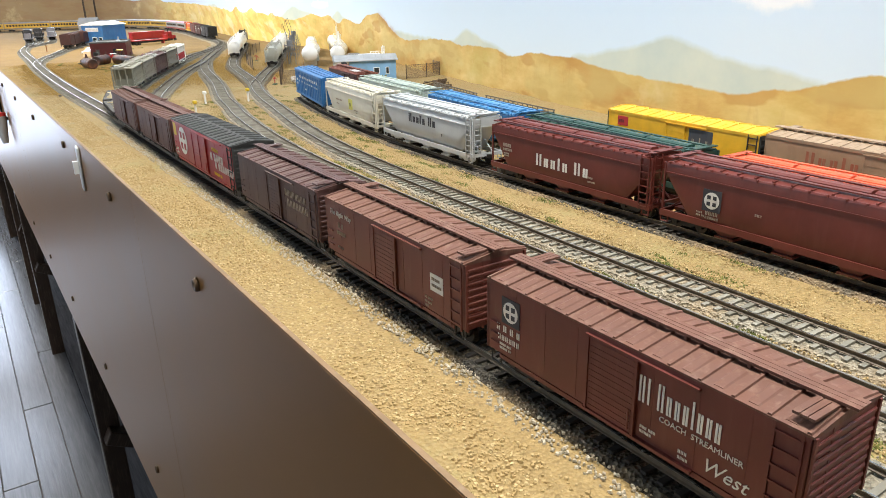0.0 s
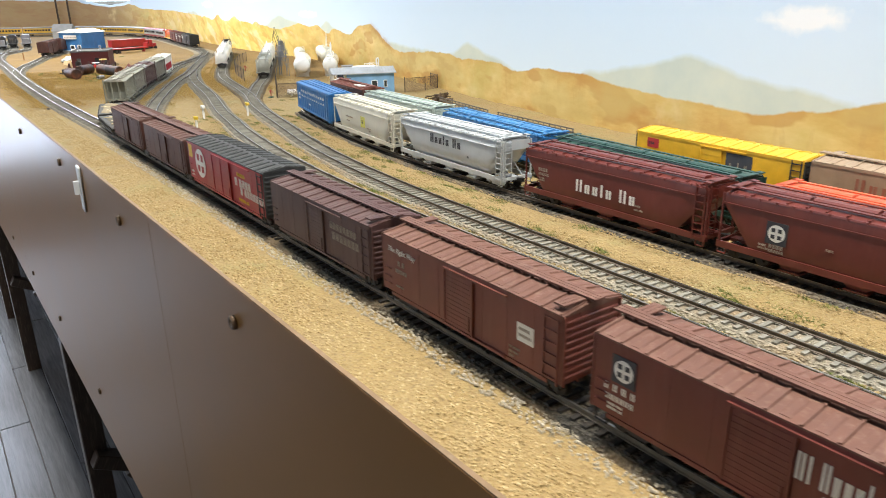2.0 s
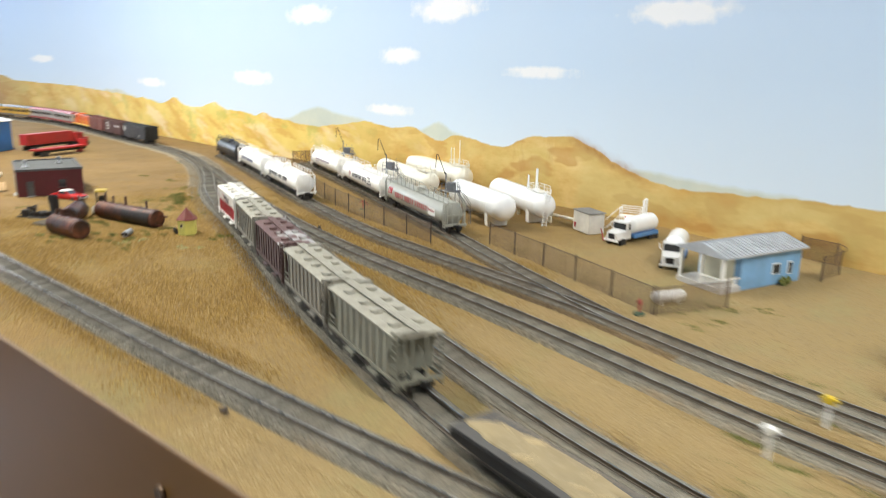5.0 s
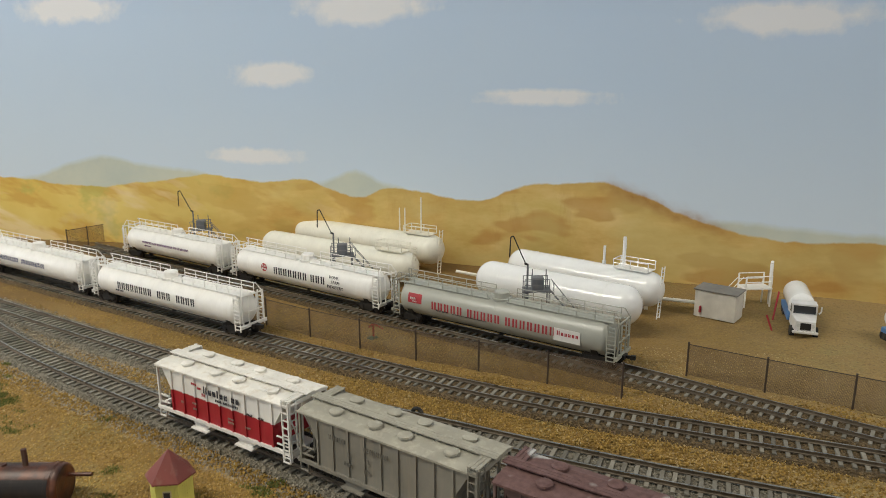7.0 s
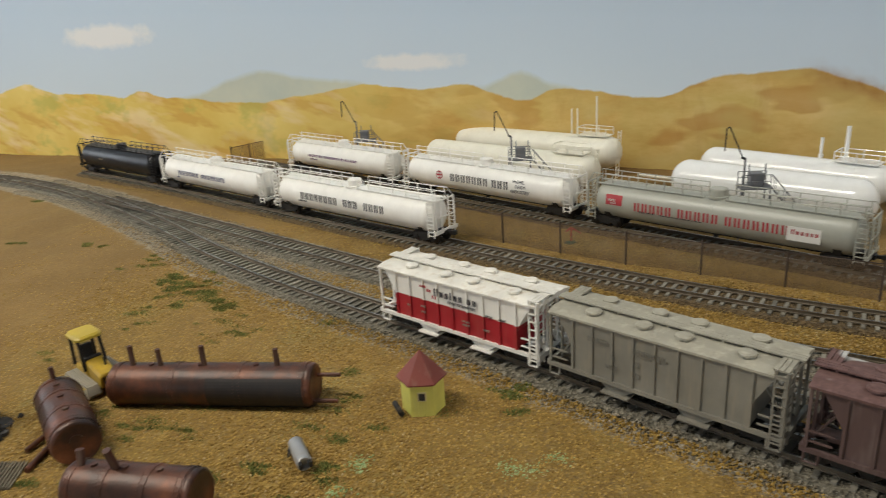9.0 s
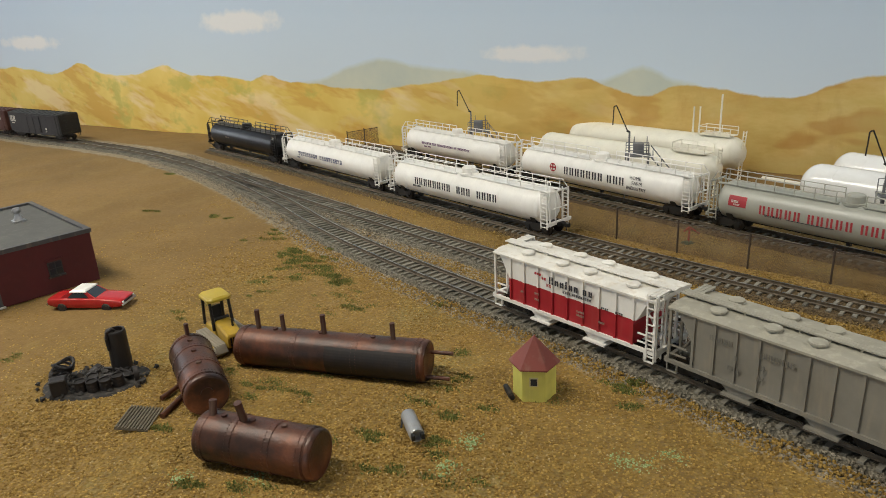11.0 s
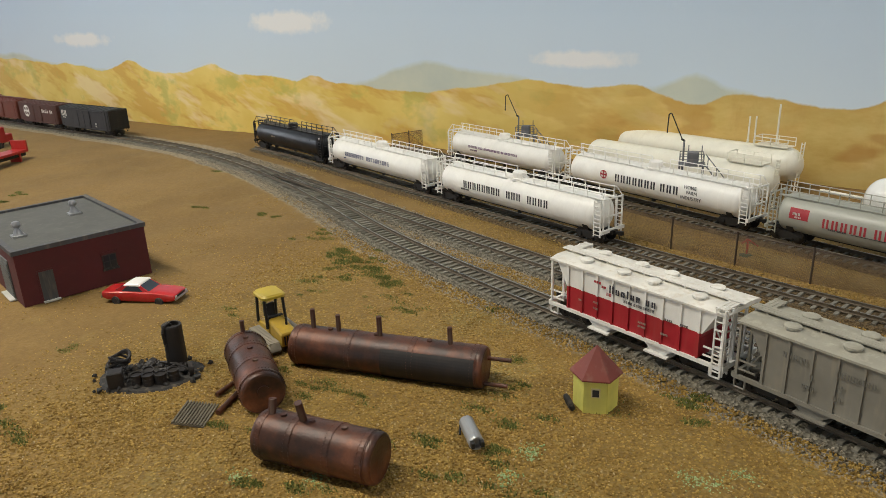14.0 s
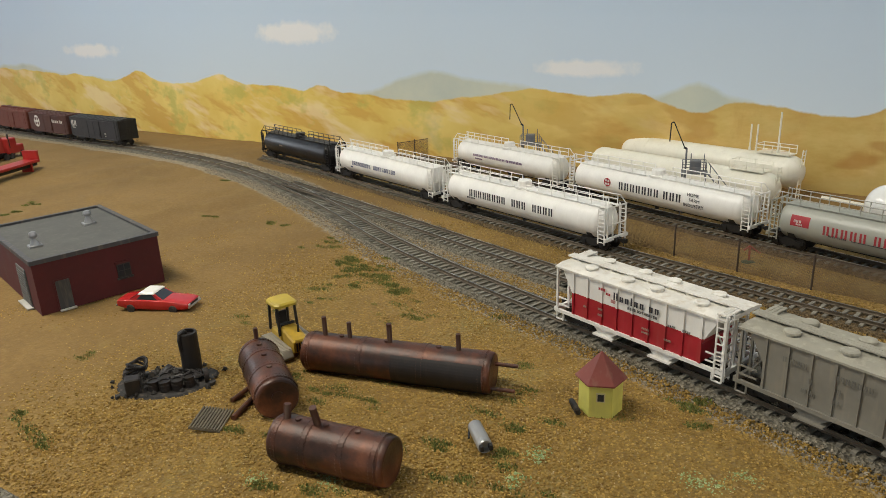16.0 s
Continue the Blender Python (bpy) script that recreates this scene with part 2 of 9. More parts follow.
def ground_material():
    m, nt, b = node_mat("sandy_ground", 0.95)
    geo = nt.nodes.new("ShaderNodeNewGeometry").outputs["Position"]
    big = noise_node(nt, 3.2, 5, 0.6, geo)
    mid = noise_node(nt, 26, 6, 0.65, geo)
    fine = noise_node(nt, 480, 4, 0.7, geo)
    grain = nt.nodes.new("ShaderNodeTexVoronoi")
    grain.inputs["Scale"].default_value = 520
    nt.links.new(geo, grain.inputs["Vector"])
    col = ramp(nt, mid, (0.30, (0.155, 0.090, 0.018)), (0.48, (0.235, 0.143, 0.029)), (0.62, (0.29, 0.185, 0.039)), (0.80, (0.365, 0.245, 0.064)))
    col = mix(nt, ramp(nt, big, (0.42, (0, 0, 0)), (0.62, (1, 1, 1))), col, (0.30, 0.18, 0.046))
    olive = noise_node(nt, 9, 5, 0.7, geo)
    col = mix(nt, maths(nt, "MULTIPLY", ramp(nt, olive, (0.54, (0, 0, 0)), (0.68, (1, 1, 1))), 0.5), col, (0.25, 0.225, 0.075))
    col = mix(nt, ramp(nt, fine, (0.35, (0.55, 0.55, 0.55)), (0.5, (0, 0, 0))), col, (0.16, 0.10, 0.045))
    col = mix(nt, maths(nt, "MULTIPLY", ramp(nt, fine, (0.58, (0, 0, 0)), (0.72, (1, 1, 1))), 0.18), col, (0.55, 0.38, 0.14))
    pebble = nt.nodes.new("ShaderNodeTexVoronoi")
    pebble.inputs["Scale"].default_value = 520
    nt.links.new(geo, pebble.inputs["Vector"])
    tone = nt.nodes.new("ShaderNodeSeparateColor")
    nt.links.new(pebble.outputs["Color"], tone.inputs[0])
    split = nt.nodes.new("ShaderNodeSeparateXYZ")
    nt.links.new(geo, split.inputs[0])
    edge = maths(nt, "MULTIPLY_ADD", noise_node(nt, 14, 4, 0.6, geo), 0.12, -0.06)
    swept = ramp(nt, maths(nt, "MULTIPLY_ADD", maths(nt, "ADD", split.outputs[1], edge), 16.0, -35.8), (0.0, (0, 0, 0)), (1.0, (1, 1, 1)))
    yard = maths(nt, "SUBTRACT", maths(nt, "ADD", split.outputs[0], maths(nt, "MULTIPLY", edge, 0.5)), maths(nt, "MULTIPLY_ADD", split.outputs[1], 0.40, 0.155))
    yard = maths(nt, "MULTIPLY", ramp(nt, maths(nt, "MULTIPLY", yard, 30.0), (0.0, (0, 0, 0)), (1.0, (1, 1, 1))), ramp(nt, maths(nt, "MULTIPLY_ADD", split.outputs[1], 5.0, -7.75), (0.0, (0, 0, 0)), (1.0, (1, 1, 1))))
    swept = maths(nt, "MAXIMUM", swept, yard)
    tan = ramp(nt, noise_node(nt, 7, 5, 0.6, geo), (0.3, (0.185, 0.110, 0.030)), (0.7, (0.255, 0.155, 0.045)))
    col = mix(nt, ramp(nt, tone.outputs[0], (0.0, (0.55, 0.55, 0.55)), (0.30, (0, 0, 0))), col, (0.17, 0.115, 0.042))
    col = mix(nt, ramp(nt, tone.outputs[1], (0.72, (0, 0, 0)), (1.0, (0.30, 0.30, 0.30))), col, (0.52, 0.36, 0.12))
    cream = mix(nt, maths(nt, "MULTIPLY", mid, 0.8), (0.43, 0.325, 0.160), (0.32, 0.222, 0.085))
    cream = mix(nt, maths(nt, "MULTIPLY", ramp(nt, olive, (0.50, (0, 0, 0)), (0.62, (1, 1, 1))), 0.45), cream, (0.34, 0.32, 0.145))
    cream = mix(nt, ramp(nt, tone.outputs[0], (0.0, (0.6, 0.6, 0.6)), (0.3, (0, 0, 0))), cream, (0.24, 0.165, 0.07))
    col = mix(nt, ramp(nt, maths(nt, "MULTIPLY_ADD", split.outputs[1], -2.9, 5.0), (0.0, (0, 0, 0)), (1.0, (0.66, 0.66, 0.66))), col, cream)
    strewn = nt.nodes.new("ShaderNodeAttribute")
    strewn.attribute_name = "gravel_strewn"
    strewn = ramp(nt, maths(nt, "ADD", strewn.outputs["Fac"], maths(nt, "MULTIPLY_ADD", noise_node(nt, 60, 5, 0.7, geo), 1.2, -0.6)), (0.35, (0, 0, 0)), (0.65, (0.9, 0.9, 0.9)))
    shingle = ramp(nt, tone.outputs[1], (0.0, (0.19, 0.155, 0.10)), (1.0, (0.37, 0.305, 0.205)))
    speck = noise_node(nt, 260, 5, 0.75, geo)
    tan = mix(nt, maths(nt, "MULTIPLY", ramp(nt, speck, (0.40, (1, 1, 1)), (0.52, (0, 0, 0))), 0.30), tan, (0.13, 0.075, 0.025))
    tan = mix(nt, maths(nt, "MULTIPLY", ramp(nt, speck, (0.56, (0, 0, 0)), (0.68, (1, 1, 1))), 0.30), tan, (0.36, 0.25, 0.105))
    blotch = noise_node(nt, 30, 5, 0.7, geo)
    tan = mix(nt, maths(nt, "MULTIPLY", ramp(nt, blotch, (0.54, (0, 0, 0)), (0.66, (1, 1, 1))), 0.35), tan, (0.27, 0.185, 0.055))
    col = mix(nt, strewn, mix(nt, swept, col, tan), shingle)
    nt.links.new(col, b.inputs["Base Color"])
    relief = mix(nt, 0.5, grain.outputs["Distance"], mix(nt, 0.5, fine, pebble.outputs["Distance"]))
    bump(nt, b, mix(nt, maths(nt, "MULTIPLY", swept, 0.78), relief, (0.3, 0.3, 0.3)), 0.8, 0.0026)
    return m


GROUND = ground_material()


def grain_material(name, a, b_, c):
    m, nt, b = node_mat(name, 0.9)
    g = nt.nodes.new("ShaderNodeNewGeometry")
    nt.links.new(ramp(nt, g.outputs["Random Per Island"], (0.0, a), (0.55, b_), (1.0, c)), b.inputs["Base Color"])
    return m


SANDGRAIN = grain_material("sand_grains", (0.33, 0.228, 0.092), (0.42, 0.305, 0.135), (0.51, 0.39, 0.195))
GRAVEL = grain_material("grey_gravel", (0.14, 0.117, 0.082), (0.27, 0.23, 0.165), (0.43, 0.375, 0.28))
PALEGRAVEL = grain_material("pale_gravel", (0.33, 0.28, 0.19), (0.43, 0.375, 0.275), (0.53, 0.475, 0.365))
MINT = grain_material("mint_flock", (0.20, 0.30, 0.12), (0.30, 0.40, 0.17), (0.40, 0.48, 0.24))
GOLDGRAIN = grain_material("golden_grit", (0.205, 0.121, 0.026), (0.295, 0.180, 0.037), (0.45, 0.292, 0.074))
LEAF = grain_material("green_scatter", (0.070, 0.090, 0.016), (0.150, 0.165, 0.034), (0.27, 0.245, 0.06))


def ballast_material(name, lo, hi):
    m, nt, b = node_mat(name, 0.95)
    geo = nt.nodes.new("ShaderNodeNewGeometry").outputs["Position"]
    v = nt.nodes.new("ShaderNodeTexVoronoi")
    v.inputs["Scale"].default_value = 620
    nt.links.new(geo, v.inputs["Vector"])
    sep = nt.nodes.new("ShaderNodeSeparateColor")
    nt.links.new(v.outputs["Color"], sep.inputs[0])
    col = ramp(nt, sep.outputs[0], (0.0, lo), (1.0, hi))
    col = mix(nt, ramp(nt, noise_node(nt, 22, 5, 0.6, geo), (0.45, (0, 0, 0)), (0.7, (0.8, 0.8, 0.8))), col, (0.36, 0.25, 0.13))
    split = nt.nodes.new("ShaderNodeSeparateXYZ")
    nt.links.new(geo, split.inputs[0])
    brown = ramp(nt, sep.outputs[0], (0.0, tuple(0.45 * c for c in lo)), (1.0, tuple(0.62 * c for c in hi)))
    col = mix(nt, ramp(nt, maths(nt, "MULTIPLY_ADD", split.outputs[1], 4.0, -5.0), (0.0, (0, 0, 0)), (1.0, (0.9, 0.9, 0.9))), col, brown)
    nt.links.new(col, b.inputs["Base Color"])
    bump(nt, b, v.outputs["Distance"], 0.9, 0.002)
    return m


# dark track under standing cars, their shade included in the colour
DARKBALLAST = ballast_material("oily_shaded_ballast", (0.04, 0.036, 0.028), (0.16, 0.14, 0.105))
EARTHBALLAST = ballast_material("brown_earth_ballast", (0.13, 0.085, 0.036), (0.27, 0.185, 0.085))
BALLAST = ballast_material("grey_ballast", (0.17, 0.152, 0.110), (0.39, 0.35, 0.262))


def tie_material():
    m, nt, b = node_mat("weathered_ties", 0.85)
    o = nt.nodes.new("ShaderNodeObjectInfo").outputs["Random"]
    isl = nt.nodes.new("ShaderNodeNewGeometry").outputs["Random Per Island"]
    r = maths(nt, "FRACT", maths(nt, "ADD", o, isl))
    col = ramp(nt, r, (0.0, (0.14, 0.128, 0.098)), (0.5, (0.22, 0.203, 0.160)), (1.0, (0.31, 0.285, 0.225)))
    geo = nt.nodes.new("ShaderNodeSeparateXYZ")
    nt.links.new(nt.nodes.new("ShaderNodeNewGeometry").outputs["Position"], geo.inputs[0])
    pale = ramp(nt, r, (0.0, (0.19, 0.178, 0.138)), (0.5, (0.255, 0.24, 0.19)), (1.0, (0.33, 0.31, 0.25)))
    col = mix(nt, ramp(nt, maths(nt, "MULTIPLY_ADD", geo.outputs[1], 2.0, -2.2), (0.0, (0, 0, 0)), (1.0, (1, 1, 1))), pale, col)
    nt.links.new(mix(nt, maths(nt, "MULTIPLY", noise_node(nt, 700, 3), 0.5), col, (0.10, 0.09, 0.075)), b.inputs["Base Color"])
    return m


TIE = tie_material()
DARKTIE = paint("dark_ties", (0.05, 0.042, 0.034), 0.85, dirt=0.4, dust=(0.16, 0.13, 0.09))


def board_material():
    m, nt, b = node_mat("brown_hardboard", 0.42)
    geo = nt.nodes.new("ShaderNodeNewGeometry").outputs["Position"]
    big = noise_node(nt, 5, 4, 0.6, geo)
    scratch = noise_node(nt, 60, 4, 0.7, geo, (1, 0.06, 1))
    nt.links.new(mix(nt, maths(nt, "MULTIPLY", scratch, 0.12), ramp(nt, big, (0.3, (0.215, 0.095, 0.018)), (0.7, (0.265, 0.120, 0.026))), (0.30, 0.165, 0.070)), b.inputs["Base Color"])
    nt.links.new(maths(nt, "MULTIPLY_ADD", big, 0.08, 0.32), b.inputs["Roughness"])
    b.inputs["Specular IOR Level"].default_value = 0.42
    bump(nt, b, noise_node(nt, 130, 3, 0.5, geo), 0.02, 0.0005)
    return m


BOARD = board_material()
EDGE = paint("scuffed_board_edge", (0.24, 0.15, 0.075), 0.7, dirt=0.4)
LEGWOOD = paint("dark_stained_timber", (0.045, 0.024, 0.013), 0.45, dirt=0.2)


def floor_material():
    m, nt, b = node_mat("grey_floorboards", 0.2)
    geo = nt.nodes.new("ShaderNodeNewGeometry").outputs["Position"]
    o = nt.nodes.new("ShaderNodeObjectInfo").outputs["Random"]
    grain = noise_node(nt, 24, 6, 0.65, geo, (6, 0.35, 1))
    col = ramp(nt, grain, (0.3, (0.060, 0.058, 0.060)), (0.7, (0.135, 0.132, 0.13)))
    nt.links.new(mix(nt, maths(nt, "MULTIPLY", o, 0.45), col, (0.15, 0.15, 0.155)), b.inputs["Base Color"])
    bump(nt, b, grain, 0.15, 0.002)
    return m


FLOORMAT = floor_material()
# plaster kept at mid grey to cut the light bounced round the room
PLASTER = paint("dimmed_plaster", (0.31, 0.30, 0.28), 0.9, dirt=0.1, dust=(0.6, 0.57, 0.5), spread=0.04)


def backdrop_material():
    """A painted landscape: sky, clouds, pale far hills and sandy near hills, from the wall's own paint layers; backlit
    shade at the window end is coloured in.
    """
    m, nt, b = node_mat("painted_backdrop", 0.85)

    def layer(name):
        a = nt.nodes.new("ShaderNodeAttribute")
        a.attribute_name = name
        return a.outputs["Fac"]

    uv = nt.nodes.new("ShaderNodeUVMap").outputs[0]
    sep = nt.nodes.new("ShaderNodeSeparateXYZ")
    nt.links.new(uv, sep.inputs[0])
    s, z = sep.outputs[0], sep.outputs[1]
    wob = maths(nt, "MULTIPLY_ADD", noise_node(nt, 16, 5, 0.6, uv), 0.016, -0.008)
    zz = maths(nt, "ADD", z, wob)
    skyc = ramp(nt, maths(nt, "MULTIPLY_ADD", z, 1.8, 0.0), (0.12, (0.64, 0.74, 0.83)), (0.40, (0.51, 0.64, 0.80)), (0.9, (0.40, 0.545, 0.775)))
    skyc = mix(nt, maths(nt, "MULTIPLY", noise_node(nt, 7, 4, 0.5, uv), 0.25), skyc, (0.60, 0.66, 0.70))
    cl = maths(nt, "ADD", layer("cloud"), maths(nt, "MULTIPLY_ADD", noise_node(nt, 34, 5, 0.6, uv), 0.9, -0.5))
    skyc = mix(nt, ramp(nt, cl, (0.27, (0, 0, 0)), (0.62, (0.78, 0.78, 0.78))), skyc, (0.84, 0.83, 0.83))
    far = maths(nt, "SUBTRACT", layer("far_crest"), zz)
    farc = ramp(nt, noise_node(nt, 14, 4, 0.6, uv), (0.35, (0.44, 0.47, 0.33)), (0.65, (0.57, 0.56, 0.36)))
    col = mix(nt, ramp(nt, maths(nt, "MULTIPLY_ADD", far, 130, 0.4), (0.0, (0, 0, 0)), (1.0, (0.65, 0.65, 0.65))), skyc, farc)
    near = maths(nt, "SUBTRACT", layer("near_crest"), zz)
    flow = noise_node(nt, 9, 6, 0.62, uv, (1.0, 2.2, 1))
    patch = noise_node(nt, 4.2, 4, 0.6, uv)
    nearc = ramp(nt, flow, (0.28, (0.47, 0.26, 0.060)), (0.42, (0.58, 0.37, 0.105)), (0.55, (0.67, 0.48, 0.165)), (0.72, (0.77, 0.60, 0.28)))
    nearc = mix(nt, maths(nt, "MULTIPLY", ramp(nt, patch, (0.52, (0, 0, 0)), (0.68, (1, 1, 1))), 0.5), nearc, (0.46, 0.40, 0.10))
    fold = noise_node(nt, 13, 5, 0.7, uv, (1.6, 0.55, 1))
    nearc = mix(nt, maths(nt, "MULTIPLY", ramp(nt, fold, (0.56, (0, 0, 0)), (0.70, (1, 1, 1))), 0.3), nearc, (0.40, 0.20, 0.05))
    stroke = noise_node(nt, 7.5, 3, 0.45, uv, (1.0, 2.6, 1))
    nearc = mix(nt, maths(nt, "MULTIPLY", ramp(nt, stroke, (0.53, (0, 0, 0)), (0.57, (1, 1, 1))), 0.62), nearc, (0.46, 0.235, 0.05))
    wash = noise_node(nt, 5.0, 3, 0.5, uv, (1.2, 2.0, 1))
    nearc = mix(nt, maths(nt, "MULTIPLY", ramp(nt, wash, (0.42, (1, 1, 1)), (0.50, (0, 0, 0))), 0.45), nearc, (0.56, 0.46, 0.17))
    nearc = mix(nt, maths(nt, "MULTIPLY", ramp(nt, maths(nt, "MULTIPLY", near, 18.0), (0.0, (1, 1, 1)), (0.35, (0, 0, 0))), 0.3), nearc, (0.52, 0.29, 0.06))
    # a yellower stretch with slanting ochre and pale strokes and a few green dabs
    golden = maths(nt, "MULTIPLY", ramp(nt, maths(nt, "ADD", s, -2.9), (0.0, (0, 0, 0)), (0.5, (1, 1, 1))), ramp(nt, maths(nt, "ADD", s, -4.3), (0.0, (1, 1, 1)), (0.9, (0.25, 0.25, 0.25))))
    slant = nt.nodes.new("ShaderNodeCombineXYZ")
    nt.links.new(maths(nt, "SUBTRACT", s, maths(nt, "MULTIPLY", z, 1.5)), slant.inputs[0])
    nt.links.new(maths(nt, "MULTIPLY", z, 1.6), slant.inputs[1])
    slant = slant.outputs[0]
    yellow = mix(nt, ramp(nt, noise_node(nt, 8, 4, 0.6, uv), (0.35, (0, 0, 0)), (0.65, (1, 1, 1))), (0.72, 0.51, 0.105), (0.84, 0.66, 0.20))
    yellow = mix(nt, maths(nt, "MULTIPLY", ramp(nt, noise_node(nt, 9, 4, 0.6, slant), (0.50, (0, 0, 0)), (0.58, (1, 1, 1))), 0.75), yellow, (0.64, 0.36, 0.066))
    yellow = mix(nt, maths(nt, "MULTIPLY", ramp(nt, noise_node(nt, 6.5, 4, 0.6, slant), (0.53, (0, 0, 0)), (0.60, (1, 1, 1))), 0.7), yellow, (0.88, 0.72, 0.42))
    yellow = mix(nt, maths(nt, "MULTIPLY", ramp(nt, noise_node(nt, 12, 4, 0.6, uv, (1.0, 1.3, 1)), (0.55, (0, 0, 0)), (0.64, (1, 1, 1))), 0.6), yellow, (0.46, 0.45, 0.10))
    nearc = mix(nt, maths(nt, "MULTIPLY", golden, 0.92), nearc, yellow)
    # hills below the window turned dull brown: backlit shade put into the colour
    nearc = mix(nt, maths(nt, "MULTIPLY", ramp(nt, maths(nt, "MULTIPLY_ADD", s, 2.0, -10.6), (0.0, (0, 0, 0)), (1.0, (1, 1, 1))), 0.75), nearc, (0.27, 0.175, 0.125))
    nearc = mix(nt, maths(nt, "MULTIPLY", ramp(nt, noise_node(nt, 5.5, 5, 0.7, uv, (1, 1, 1)), (0.6, (0, 0, 0)), (0.72, (1, 1, 1))), 0.6), nearc, (0.72, 0.58, 0.32))
    col = mix(nt, ramp(nt, maths(nt, "MULTIPLY_ADD", near, 420, 0.4), (0.0, (0, 0, 0)), (1.0, (1, 1, 1))), col, nearc)
    ridge = maths(nt, "MULTIPLY", layer("ridge"), ramp(nt, noise_node(nt, 40, 4, 0.6, uv), (0.3, (0.35, 0.35, 0.35)), (0.6, (1, 1, 1))))
    nt.links.new(mix(nt, maths(nt, "MULTIPLY", ridge, 0.8), col, (0.33, 0.15, 0.035)), b.inputs["Base Color"])
    bump(nt, b, noise_node(nt, 150, 3, 0.5, uv), 0.05, 0.001)
    return m


BACKDROP = backdrop_material()

# ---------------------------------------------------------------- the room
def skyline(x, crests):
    """Rounded rise and fall from crest to crest."""
    for (a, za), (b, zb) in zip(crests, crests[1:]):
        if a <= x <= b:
            t = (x - a) / (b - a)
            return za + (zb - za) * (0.35 * t + 0.65 * t * t * (3 - 2 * t))
    return crests[0][1] if x < crests[0][0] else crests[-1][1]


WALL = Line([(700, -900), (770, 0), (883, 720), (976, 1185), (1090, 1690), (1135, 2000), (1160, 2400), (1170, 2800), (1210, 3200), (1270, 3700), (1290, 4200), (1250, 4650), (1100, 4950), (800, 5060), (-1000, 5100)], 10.0)
WINDOW_EDGE = 5580.0  # along the wall, where the painted sky ends beside the window
# skyline of the painted hills: place along the wall and height, crest by crest
NEAR = [(1250, 88), (1340, 64), (1420, 54), (1560, 58), (1740, 70), (1830, 73), (1890, 60), (1960, 68), (2110, 67), (2210, 74), (2330, 65), (2430, 60), (2480, 63),
        (2550, 86), (2600, 105), (2635, 116), (2665, 115), (2720, 111), (2800, 87), (2870, 94), (2920, 97), (2960, 85), (3050, 105), (3110, 98), (3180, 106), (3250, 97),
        (3360, 85), (3530, 93), (3570, 104), (3610, 95), (3690, 103), (3750, 101), (3820, 122), (3890, 105), (3990, 104), (4070, 124), (4170, 100), (4300, 114), (4380, 110),
        (4530, 120), (5020, 134), (5247, 137), (5456, 143), (5560, 162), (5597, 167), (5690, 158), (5790, 150), (5850, 156), (5948, 171), (6016, 189), (6127, 187), (6390, 197), (8200, 190)]
FAR = [(1200, 55), (1290, 75), (1420, 89), (1510, 111), (1600, 90), (1690, 76), (1800, 40), (2000, 80), (2080, 96), (2160, 70), (2860, 86), (2920, 101), (2965, 118),
       (3020, 101), (3100, 84), (3220, 111), (3290, 120), (3355, 130), (3410, 117), (3480, 95), (3600, 70), (4400, 114), (4520, 133), (4620, 131), (4850, 100)]
# painted clouds: place, height, half length, half thickness
CLOUDS = [(4230, 163, 90, 15), (3620, 189, 75, 19), (3110, 134, 62, 12), (3380, 334, 70, 22), (3080, 243, 50, 17), (2720, 216, 80, 10),
          (2945, 326, 75, 24), (5200, 232, 90, 16), (1800, 186, 45, 18), (1660, 186, 50, 18), (1370, 152, 45, 18), (2460, 300, 70, 18)]


def backdrop():
    zs = [-40 + 10 * i for i in range(46)] + [420 + 60 * i for i in range(1, 17)]
    verts, faces, uvs, near, far, cloud, ridge, cols = [], [], [], [], [], [], [], []
    for s in np.arange(0, WALL.s[-1], 12.0):
        x, y = WALL.place(s)
        n, f = skyline(s, NEAR), skyline(s, FAR)
        n += 2.0 * noise.noise((s / 60, 0.3, 0)) + 1.0 * noise.noise((s / 22, 4.3, 0))
        col = []
        for z in zs:
            if s > WINDOW_EDGE:
                z = min(z, n * 1.05)
            col.append(len(verts))
            verts.append((x * K, y * K, z * K))
            uvs.append((s * K, z * K))
            near.append(n * K)
            far.append(f * K)
            ridge.append(max(0.0, min(1.0, (s - 2470) / 60, (2650 - s) / 20)) * math.exp(-(((n - z - 4) / 7) ** 2)))
            cloud.append(max(math.exp(-(((s - c) / ((1.28 if c > 2400 else 1.15) * w)) ** 2) - ((z - cz) / ((1.0 if c > 2400 else 0.75) * h)) ** 2) for c, cz, w, h in CLOUDS))
        cols.append(col)
    for a, b in zip(cols, cols[1:]):
        for i in range(len(zs) - 1):
            faces.append((a[i], a[i + 1], b[i + 1], b[i]))
    me = bpy.data.meshes.new("backdrop")
    me.from_pydata(verts, [], faces)
    for name, data in (("near_crest", near), ("far_crest", far), ("cloud", cloud), ("ridge", ridge)):
        me.attributes.new(name, "FLOAT", "POINT").data.foreach_set("value", data)
    layer = me.uv_layers.new(name="UVMap")
    idx = np.empty(len(me.loops), int)
    me.loops.foreach_get("vertex_index", idx)
    layer.data.foreach_set("uv", np.array(uvs)[idx].ravel())
    me.shade_smooth()
    ob = part("backdrop", me, BACKDROP)
    sol = ob.modifiers.new("thickness", "SOLIDIFY")
    sol.thickness, sol.offset = 0.006, 1.0
    return tagged(ob, "curved wall painted with sandy hills, blue sky and small white clouds", "painted backdrop", kind="structure")


backdrop()

FLOOR_Z, CEIL_Z = -1100, 1420


